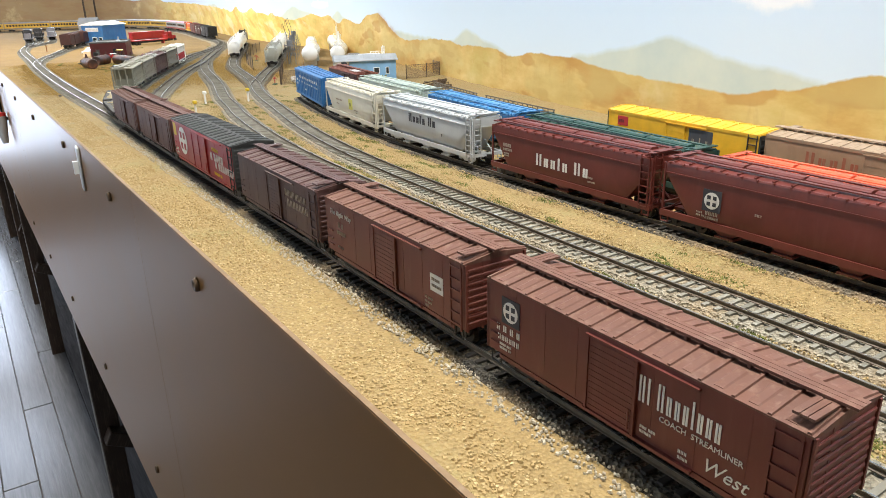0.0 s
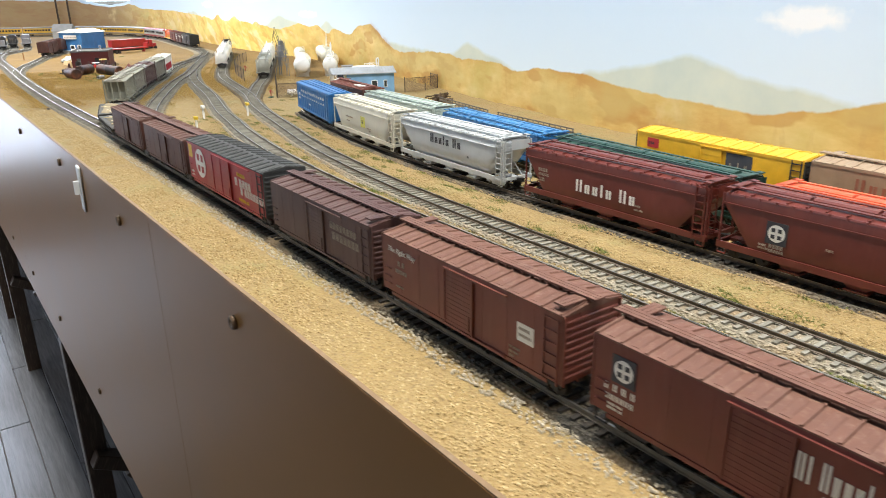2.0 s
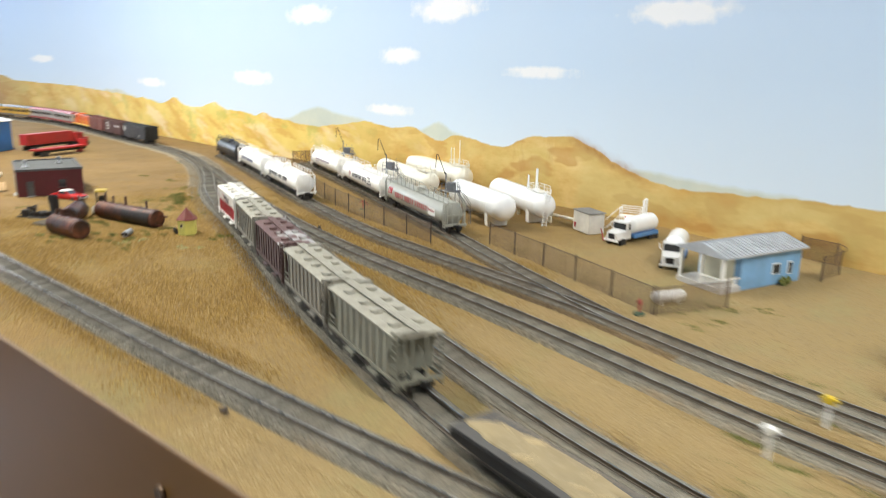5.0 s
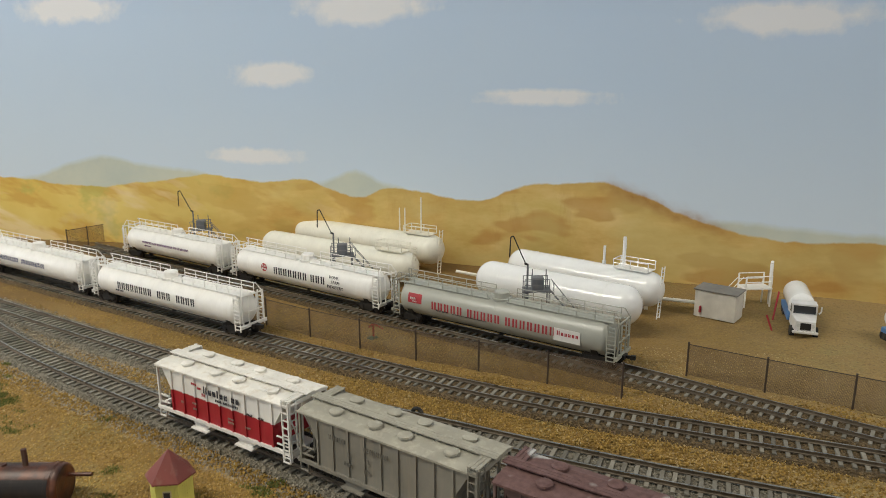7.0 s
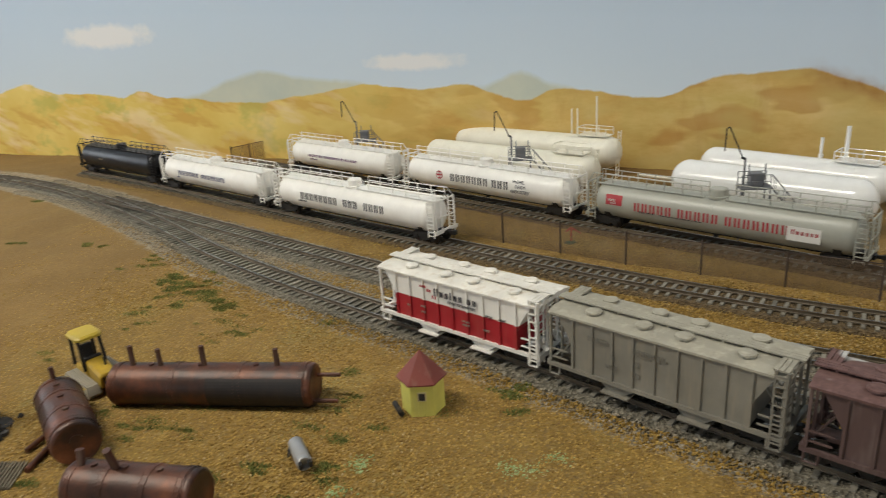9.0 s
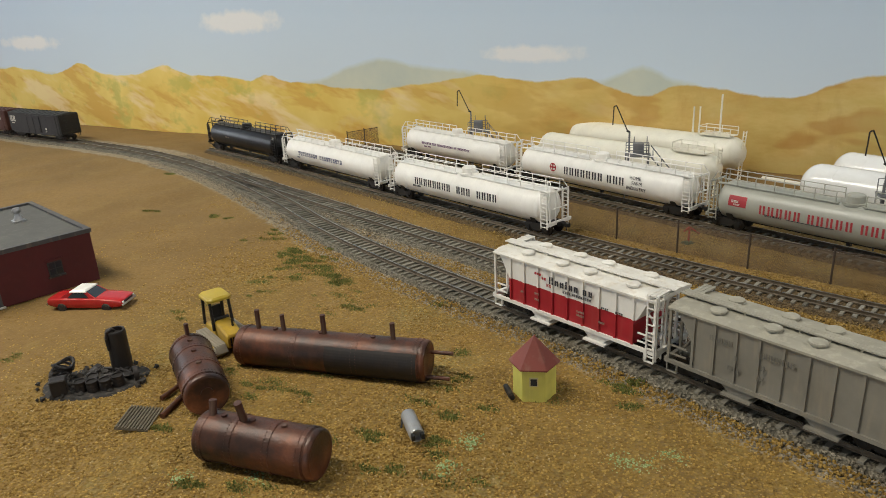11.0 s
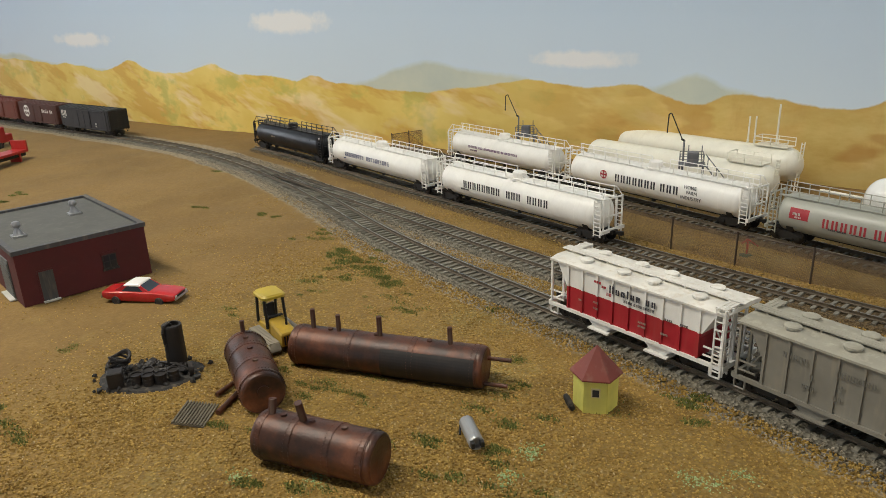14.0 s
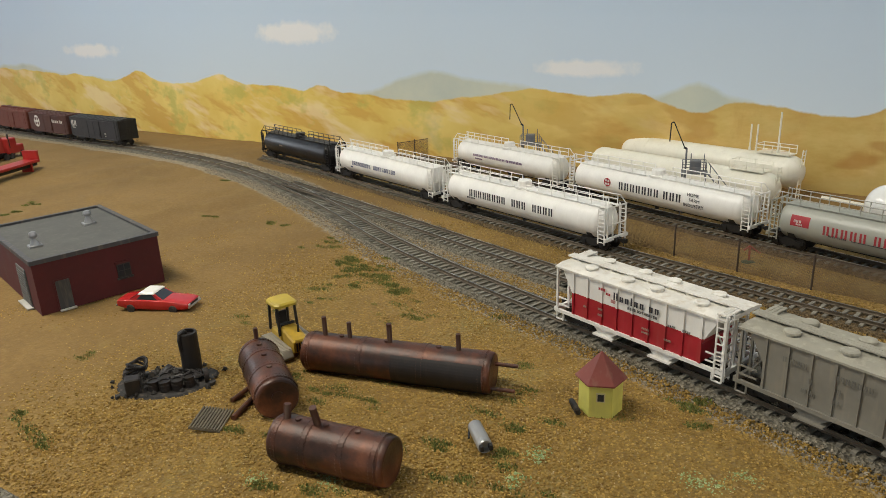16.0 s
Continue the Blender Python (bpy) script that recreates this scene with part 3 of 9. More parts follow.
def wall_box(name, x0, x1, y0, y1, z0, z1, label, material=PLASTER):
    return tagged(part(name, boxm(x0, x1, y0, y1, z0, z1), material), label, "wall", kind="structure")


# south, east and aisle walls and ceiling: unseen, added to keep sky light out
wall_box("wall_south", -2600, 900, -2600, -2500, FLOOR_Z, CEIL_Z, "plain unseen wall closing the room")
wall_box("wall_east", 1420, 1520, -2600, 5400, FLOOR_Z, CEIL_Z, "plain unseen wall closing the room behind the painted backdrop")
# the aisle window is added out of view, as an opening for its lamp
wall_box("wall_west", -2600, -2500, -2500, 1100, FLOOR_Z, CEIL_Z, "unseen aisle wall beside an added window opening")
wall_box("wall_west_end", -2600, -2500, 2700, 5400, FLOOR_Z, CEIL_Z, "unseen aisle wall beside an added window opening")
wall_box("wall_west_sill", -2600, -2500, 1100, 2700, FLOOR_Z, -150, "unseen aisle wall under an added window opening")
wall_box("wall_west_head", -2600, -2500, 1100, 2700, 1250, CEIL_Z, "unseen aisle wall over an added window opening")
wall_box("wall_north", -2500, -1300, 5340, 5400, FLOOR_Z, CEIL_Z, "plain white end wall beside the added wide opening")
wall_box("wall_north_pier", 200, 560, 5340, 5400, FLOOR_Z, CEIL_Z, "plain white end wall between the added opening and the windows")
# wide opening added out of view so daylight reflects in fascia and floor
wall_box("wall_north_apron", -1300, 200, 5340, 5400, FLOOR_Z, -800, "plain white end wall under an added wide opening")
wall_box("wall_north_lintel", -1300, 200, 5340, 5400, 1100, CEIL_Z, "plain white end wall over an added wide opening")
wall_box("wall_north_sill", 560, 1488, 5340, 5400, FLOOR_Z, 185, "plain white end wall under the bright windows")
wall_box("wall_north_head", 560, 1488, 5340, 5400, 1050, CEIL_Z, "plain white end wall over the bright windows")
part_ceiling = tagged(part("ceiling", boxm(-2600, 1520, -2600, 5400, CEIL_Z, CEIL_Z + 60), PLASTER), "flat unseen ceiling closing the room", "ceiling", kind="structure")


def window():
    w = thing("window_1", at(0, 5350), "tall double window blown out by daylight, white frame", "window", kind="structure")
    frame_m = paint("white_window_frame", (0.70, 0.72, 0.74), 0.5)
    part("mullion", boxm(1078, 1135, 0, 40, 185, 1050, 3), frame_m, w)
    part("jamb", boxm(560, 600, 0, 40, 185, 1050, 3), frame_m, w)
    part("jamb", boxm(1473, 1488, 0, 40, 185, 1050, 3), frame_m, w)
    part("window_sill", boxm(560, 1488, -30, 40, 165, 185, 3), frame_m, w)
    m, nt, b = node_mat("bright_day", 1.0)
    b.inputs["Emission Color"].default_value, b.inputs["Emission Strength"].default_value = (0.82, 0.90, 1.0, 1), 0.62
    b.inputs["Base Color"].default_value = (0.7, 0.75, 0.8, 1)
    tagged(part("sky_backdrop", boxm(-1600, 2000, 5700, 5710, -1150, 1900), m), "bright hazy daylight outside the window", "sky", kind="structure")


window()


def floor():
    ob = tagged(part("floor", boxm(-2600, 1520, -2600, 5400, FLOOR_Z - 30, FLOOR_Z - 12), LEGWOOD), "worn grey-brown wooden plank floor of the aisle", "floor", kind="structure")
    plank = meshed(boxm(-42.5, 42.5, -600, 600, -12, 0, 1.2), "plank")
    plank.materials.append(FLOORMAT)
    for i in range(24):
        x = -1500 + 87 * i
        for j in range(7):
            y = -900 + 1204 * j + (i * 431) % 1204 - 600
            if -2400 < y < 4800:
                part("plank", plank, FLOORMAT, ob, m=at(x, y, FLOOR_Z))


# ---------------------------------------------------------------- the layout table
def edge_x(y):
    return 259 - 0.006 * (y - 900)


def wall_x(y):
    i = np.argmin(np.abs(WALL.p[:, 1] - y) + (WALL.p[:, 0] < 1000) * (y > 4000) * 1e6)
    return WALL.p[i, 0]


T1 = Line([(332, -450), (332, 200), (332, 700), (332, 1060), (337, 1180), (360, 1310), (393, 1411), (462, 1592), (548, 1787), (600, 1897), (655, 2030), (703, 2144), (760, 2256), (822, 2352), (900, 2490), (985, 2690), (1035, 2905), (1070, 3210), (1140, 3650), (1165, 4000), (1120, 4400), (940, 4680), (650, 4800), (150, 4860), (-600, 4880)])
T2 = Line([(374, -450), (374, 400), (374, 900), (377, 1100), (390, 1190), (407, 1262), (432, 1348), (475, 1465), (519, 1576), (605, 1784), (691, 1955), (800, 2225), (868, 2385), (915, 2510)])
T3 = Line([(427, -450), (427, 100), (427, 450), (432, 700), (446, 850), (476, 1050), (495, 1130), (513, 1226), (530, 1293), (552, 1374), (578, 1475), (603, 1590), (632, 1730), (682, 1905), (730, 2050)])
T4 = Line([(468, -450), (468, 200), (469, 450), (476, 660), (503, 880), (545, 1070), (572, 1205), (602, 1315), (633, 1410), (656, 1506), (684, 1640), (716, 1790), (798, 2020), (890, 2245), (980, 2462), (1050, 2650), (1060, 2678)])
T4B = Line([(628, 1390), (640, 1418), (669, 1477), (706, 1555), (742, 1624), (785, 1703), (886, 1923), (992, 2145), (1085, 2355), (1118, 2430)])
T5 = Line([(556, -450), (553, 300), (552, 540), (561, 757), (583, 945), (624, 1140), (634, 1172)])
T6 = Line([(612, -450), (609, 300), (627, 570), (655, 790), (676, 1026), (692, 1140), (698, 1172)])
T7 = Line([(672, -450), (683, 200), (692, 345), (706, 550), (716, 660), (744, 900), (778, 1040)])
T0 = Line([(332, 1060), (331, 1230), (328, 1345), (326, 1487), (326, 1703), (330, 2000), (337, 2220), (346, 2400), (352, 2650), (364, 2920), (392, 3120), (428, 3330), (446, 3500), (462, 3700), (480, 4000)])
T0B = Line([(338, 2240), (353, 2360), (385, 2500), (444, 2690), (510, 2933), (555, 3040), (625, 3200)])
TRACKS = [(T1, True), (T2, True), (T3, True), (T4, True), (T4B, True), (T5, True), (T6, False), (T7, False), (T0, True), (T0B, True)]


def lift(x, y):
    """Gentle lie of the land: soft swells, nothing under the tracks."""
    h = 3.0 * noise.noise((x / 160, y / 160, 0)) + 1.6 * noise.noise((x / 45, y / 45, 3)) + 0.7 * noise.noise((x / 14, y / 14, 9))
    return h


def track_distance(px, py):
    best = np.full(px.shape, 1e9)
    for line, _ in TRACKS:
        p = line.p[::3]
        for i in range(0, len(px), 4000):
            d = np.hypot(px[i : i + 4000, None] - p[None, :, 0], py[i : i + 4000, None] - p[None, :, 1]).min(1)
            best[i : i + 4000] = np.minimum(best[i : i + 4000], d)
    return best


def ground_sheet():
    ys = np.r_[np.arange(-500, 2900, 9.0), np.arange(2900, 5101, 25.0)]
    n = 110
    rows = []
    for y in ys:
        x0 = edge_x(y) - 4
        x1 = (wall_x(y) if y < 4700 else 1250) + 25
        rows.append(x0 + (x1 - x0) * np.linspace(0, 1, n) ** 1.15)
    X = np.array(rows)
    Y = np.repeat(ys[:, None], n, 1)
    D = track_distance(X.ravel(), Y.ravel()).reshape(X.shape)
    D1 = np.array([np.hypot(T1.p[::3, 0, None] - X[i], T1.p[::3, 1, None] - Y[i]).min(0) for i in range(len(ys))])
    D2 = np.array([np.hypot(T2.p[::3, 0, None] - X[i], T2.p[::3, 1, None] - Y[i]).min(0) for i in range(len(ys))])
    verts = []
    for i in range(len(ys)):
        for j in range(n):
            k = min(1.0, max(0.0, (D[i, j] - 17) / 22))
            verts.append((X[i, j] * K, Y[i, j] * K, (-1.2 + k * (1.6 + lift(X[i, j], Y[i, j]))) * K))
    faces = [(i * n + j, i * n + j + 1, (i + 1) * n + j + 1, (i + 1) * n + j) for i in range(len(ys) - 1) for j in range(n - 1)]
    me = bpy.data.meshes.new("ground")
    me.from_pydata(verts, [], faces)
    me.attributes.new("gravel_strewn", "FLOAT", "POINT").data.foreach_set("value", (np.maximum(np.clip((27 - D2) / 8, 0, 1), np.clip((46 - D1) / 16, 0, 1)) * np.clip((Y - 1500) / 250, 0, 1)).ravel())
    me.shade_smooth()
    tagged(part("ground", me, GROUND), "sandy tan desert scenery with scattered grit and dry grass", "ground", kind="structure")
    tagged(part("table_deck", boxm(261, 1290, -500, 5080, -40, -6), EDGE), "plywood deck under the model scenery", "table deck", kind="structure")


ground_sheet()


vertical_up = Matrix.Rotation(radians(-90), 4, "Y")


def fascia():
    ob = thing("fascia", at(0, 0), "glossy dark brown hardboard fascia below the layout edge", "fascia", kind="structure")
    seams = [-520, 700, 1920, 3140, 5080]
    for y0, y1 in zip(seams, seams[1:]):
        bm = bmesh.new()
        n = 12
        loft(bm, [[(edge_x(y) - 6, y, z0), (edge_x(y) - 3, y, z0), (edge_x(y) - 3, y, 3), (edge_x(y) - 6, y, 3)] for y in np.linspace(y0 + 0.4, y1 - 0.4, n) for z0 in (-462,)])
        part("panel", bm, BOARD, ob)
    bm = bmesh.new()
    loft(bm, [[(edge_x(y) - 5.8, y, 3.0), (edge_x(y) - 3.2, y, 3.0), (edge_x(y) - 3.2, y, 4), (edge_x(y) - 5.8, y, 4)] for y in np.linspace(-520, 5080, 40)])
    part("top_edge", bm, EDGE, ob, "pale scuffed top edge of the board")
    knob = bmesh.new()
    lathe(knob, [(0, 0), (-2.6, 2.0), (-3.2, 4.2), (-2.0, 5.0), (0, 5.2)], seg=14)
    me = meshed(knob, "bolt_head")
    brass = paint("dull_brass", (0.14, 0.085, 0.045), 0.45, 0.5)
    me.shade_smooth()
    for y, z in [(190, -24), (509, -24), (812, -27), (1121, -21), (1490, -30), (1815, -30), (2140, -30), (2470, -30), (520, -385), (843, -385), (1169, -388), (1490, -383), (1819, -393), (2140, -393)]:
        part("bolt_head", me, brass, ob, "domed brass bolt head", m=at(edge_x(y) - 6, y, z))
    # white turnout lever plate with its slot
    lev = bmesh.new()
    box(lev, -3, 0, -7, 7, -28, 28)
    bevel(lev, 1.2)
    box(lev, -9, -3, -2, 2, -6, 10)
    tagged(part("turnout_lever", lev, plain("white_plastic", (0.78, 0.78, 0.76), 0.4), m=at(edge_x(988) - 6, 988, -30, 0, 6)), "white plastic turnout lever on the brown fascia", "lever")
    th = thing("throttle_holder", at(edge_x(2440) - 6, 2440, -110), "small black throttle holder with red and white lights", "controller")
    part("case", boxm(-26, 0, -30, 30, -60, 45, 3), BLACK, th)
    part("label_plate", boxm(-27.5, -26, -24, 10, -30, 10), LETTERWHITE, th, "white plate")
    hd = thing("hand_throttle", at(edge_x(2230) - 24, 2230, -190, 0, -8), "grey tapered hand throttle with a red cap", "controller")
    b2 = bmesh.new()
    lathe(b2, [(0, 0), (0, 7), (10, 9), (60, 15), (70, 15), (70, 0)], vertical_up, 18)
    part("grip", b2, plain("grey_plastic", (0.42, 0.42, 0.40), 0.5), hd, smooth=True)
    b2 = bmesh.new()
    lathe(b2, [(70.2, 0), (70.2, 15.5), (80, 15), (82, 0)], vertical_up, 18)
    part("cap", b2, plain("red_plastic", (0.55, 0.03, 0.03), 0.3), hd, "red cap")
    b2 = bmesh.new()
    pipe(b2, [(0, 0, 82), (0, 20, 110), (-2, 60, 150)], 5, 10)
    part("handle", b2, plain("pale_plastic", (0.62, 0.62, 0.60), 0.4), hd, "pale grey handle")
    part("hook", boxm(6, 18, -4, 4, 60, 68), BLACK, hd)


fascia()


def table_leg():
    ob = thing("table_leg", at(270, 1585), "dark stained timber table leg with a braced block", "table leg", "table legs")
    part("post", boxm(-22, 22, -22, 22, FLOOR_Z, -463, 2), LEGWOOD, ob)
    bl = boxm(-70, 20, -22, 22, -16, 16, 2)
    part("brace_block", bl, LEGWOOD, ob, m=at(52, -30, -770, 0, 0, 28))
    br = boxm(-18, 18, -12, 12, -330, 0, 2)
    part("brace", br, LEGWOOD, ob, m=at(60, -30, -790, 0, 0, -35))
    return ob


leg = table_leg()
for y in (760, 2870, 3445, 4600):
    copy_thing(leg, at(270 - 0.006 * (y - 1585), y))


# ---------------------------------------------------------------- tracks
GAUGE = 16.5


def sweep(line, profile, s0, s1, step=8.0):
    """A closed (sideways, up) outline carried along a line of the plan."""
    n = max(2, int((s1 - s0) / step))
    secs = []
    for s in np.linspace(s0, s1, n):
        p, h = line.place(s), line.heading(s)
        secs.append([(p[0] - math.sin(h) * o, p[1] + math.cos(h) * o, z) for o, z in profile])
    return loft(bmesh.new(), secs)


def tie_box(bm, line, s, w=2.6, l=30.0):
    p, h = line.place(s), line.heading(s)
    c, sn = math.cos(h), math.sin(h)
    l += rng.uniform(-0.8, 0.8)
    for q in (box(bm, -w / 2, w / 2, -l / 2, l / 2, 0.6, 3.0),):
        for v in q:
            x, y, z = v.co
            v.co = (p[0] + c * x - sn * y, p[1] + sn * x + c * y, z)


TIE_STEP = 7.6


def oiled_shaded(line):
    """Length of the dark oily stretch at the start of a track, where shade under the cars is in the colour too."""
    return line.s[-1] if line is T5 else line.near(332, 1090) if line is T1 else 0.0


def track(line, ballast):
    ob = thing("railway_track", at(0, 0), "model railway track, worn steel rails on grey weathered ties", "track", "tracks of the yard", "structure")
    L = line.s[-1]
    if ballast:
        bed = [(-21, -2.2), (-17.5, 1.7), (17.5, 1.7), (21, -2.2)]
        cut = oiled_shaded(line)
        end = line.near(600, 1310) if line is T4 else 0.0 if line is T4B else L
        if cut > 0:
            part("ballast", sweep(line, bed, 0, cut, 12), DARKBALLAST, ob, "dark oily ballast with the cars' shade in its colour")
        if cut < end:
            part("ballast", sweep(line, bed, cut, end, 12), BALLAST, ob, "grey stone ballast")
        if end < L:
            part("ballast", sweep(line, bed, end, L, 12), EARTHBALLAST, ob, "brown earth and fine grit")
    for side in (-1, 1):
        o = side * GAUGE / 2
        a, b = (o, o + 1.0) if side > 0 else (o - 1.0, o)
        part("rail", sweep(line, [(a - 0.45, 3.0), (a - 0.45, 3.4), (a + 0.25, 3.8), (a + 0.25, 4.9), (a, 5.2), (a, 5.7), (b, 5.7), (b, 5.2), (b - 0.25, 4.9), (b - 0.25, 3.8), (b + 0.45, 3.4), (b + 0.45, 3.0)], 0, L, 10), RUSTRAIL, ob)
        part("rail_head", sweep(line, [(a + 0.05, 5.7), (a + 0.05, 6.0), (b - 0.05, 6.0), (b - 0.05, 5.7)], 0, L, 10), STEEL, ob, "bright worn rail top")
    return ob


def ties(ob, line, singles=()):
    """Joined ties; those within the stretches named are objects of their own, added at the end of the file."""
    dark, grey = bmesh.new(), bmesh.new()
    s = 2.0
    while s < line.s[-1] - 1:
        p = line.place(s)
        if not any(y0 <= p[1] <= y1 for y0, y1 in singles):
            tie_box(dark if s < oiled_shaded(line) else grey, line, s)
        s += TIE_STEP
    for bm, mat in ((dark, DARKTIE), (grey, TIE)):
        if bm.verts:
            tagged(part("ties", bm, mat, ob), kind="stuff")


TRACK_OBS = [track(line, b) for line, b in TRACKS]
# single ties where the camera passes nearest: the tank-car track and the yard lead beside it
SINGLES = {3: [(1560, 2150)], 2: [(100, 760)], 4: [(1430, 1690)]}
for i, (line, _) in enumerate(TRACKS):
    ties(TRACK_OBS[i], line, SINGLES.get(i, ()))

# ---------------------------------------------------------------- rolling stock
def truck_mesh():
    bm = bmesh.new()
    for y in (-10.6, 10.6):
        prism_pts = [(-14, 5.2), (-14, 7.4), (-6, 8.4), (-4, 9.6), (4, 9.6), (6, 8.4), (14, 7.4), (14, 5.2), (6, 4.6), (4, 2.6), (-4, 2.6), (-6, 4.6)]
        loft(bm, [[(x, y - 0.9, z) for x, z in prism_pts], [(x, y + 0.9, z) for x, z in prism_pts]])
        for x in (-10, 10):
            box(bm, x - 2.2, x + 2.2, y - 1.5, y + 1.5, 3.6, 7.0)
        for x in (-1.8, 0, 1.8):
            rod(bm, (x, y, 3.4), (x, y, 8.2), 0.8, 6)
    box(bm, -2.4, 2.4, -10, 10, 6.0, 9.8)
    return meshed(bm, "truck")


def wheelset_mesh():
    bm = bmesh.new()
    turn = Matrix.Rotation(radians(90), 4, "Z")
    for y in (-8.25, 8.25):
        o = 1 if y > 0 else -1
        lathe(bm, [(y + o * 1.2, 0), (y + o * 1.2, 5.2), (y - o * 1.0, 5.4), (y - o * 1.0, 6.1), (y - o * 1.6, 6.1), (y - o * 1.6, 0)], Matrix.Translation((0, 0, 5.3)) @ turn, 18)
    lathe(bm, [(-10.5, 0), (-10.5, 0.9), (10.5, 0.9), (10.5, 0)], Matrix.Translation((0, 0, 5.3)) @ turn, 8)
    return meshed(bm, "wheelset")


def coupler_mesh():
    bm = bmesh.new()
    box(bm, -9, -1, -1.1, 1.1, -1.2, 1.2)
    loft(bm, [[(-1, -1.4, -1.8), (-1, 1.8, -1.8), (-1, 1.8, 1.8), (-1, -1.4, 1.8)], [(2.6, -0.6, -1.8), (2.6, 2.6, -1.8), (2.6, 2.6, 1.8), (2.6, -0.6, 1.8)]])
    rod(bm, (0, 0, -1.5), (0.5, 0, -5.0), 0.35, 5)
    return meshed(bm, "coupler")


TRUCK, WHEELS, COUPLER = truck_mesh(), wheelset_mesh(), coupler_mesh()
LADDERS = {}


def ladder_mesh(h, rungs, w=9.0):
    key = (h, rungs, w)
    if key not in LADDERS:
        bm = bmesh.new()
        for x in (-w / 2, w / 2):
            box(bm, x - 0.45, x + 0.45, -0.3, 0.6, 0, h)
        for i in range(rungs):
            z = h * (i + 0.5) / rungs
            box(bm, -w / 2, w / 2, 0.1, 0.75, z - 0.35, z + 0.35)
        LADDERS[key] = meshed(bm, "ladder")
    me = LADDERS[key].copy()
    return me


def running_gear(car, length, mat=BLACK, inset=19.0, frame_mat=None):
    for x in (-length / 2 + inset, length / 2 - inset):
        t = part("truck", TRUCK.copy(), mat, car, m=at(x, 0))
        for dx in (-10, 10):
            part("wheelset", WHEELS.copy(), WHEEL, t, m=at(dx, 0))
    for x, rz in ((length / 2 + 5, 0), (-length / 2 - 5, 180)):
        part("coupler", COUPLER.copy(), BLACK, car, m=at(x, 0, 10, rz))


def ladders(car, length, width, z0, h, mat, rungs=7, ends=True, w=8.5):
    for sx in (-1, 1):
        for sy in (-1, 1):
            if sx * sy > 0:
                continue
            part("ladder", ladder_mesh(h, rungs, w), mat, car, m=at(sx * (length / 2 - (6.5 if w > 6 else w / 2 + 0.5)), sy * width / 2, z0, 0 if sy > 0 else 180))
            if ends:
                part("ladder", ladder_mesh(h, rungs, w), mat, car, m=at(sx * length / 2, sy * (width / 2 - (6 if w > 6 else w / 2 + 0.6)), z0, -90 if sx > 0 else 90))


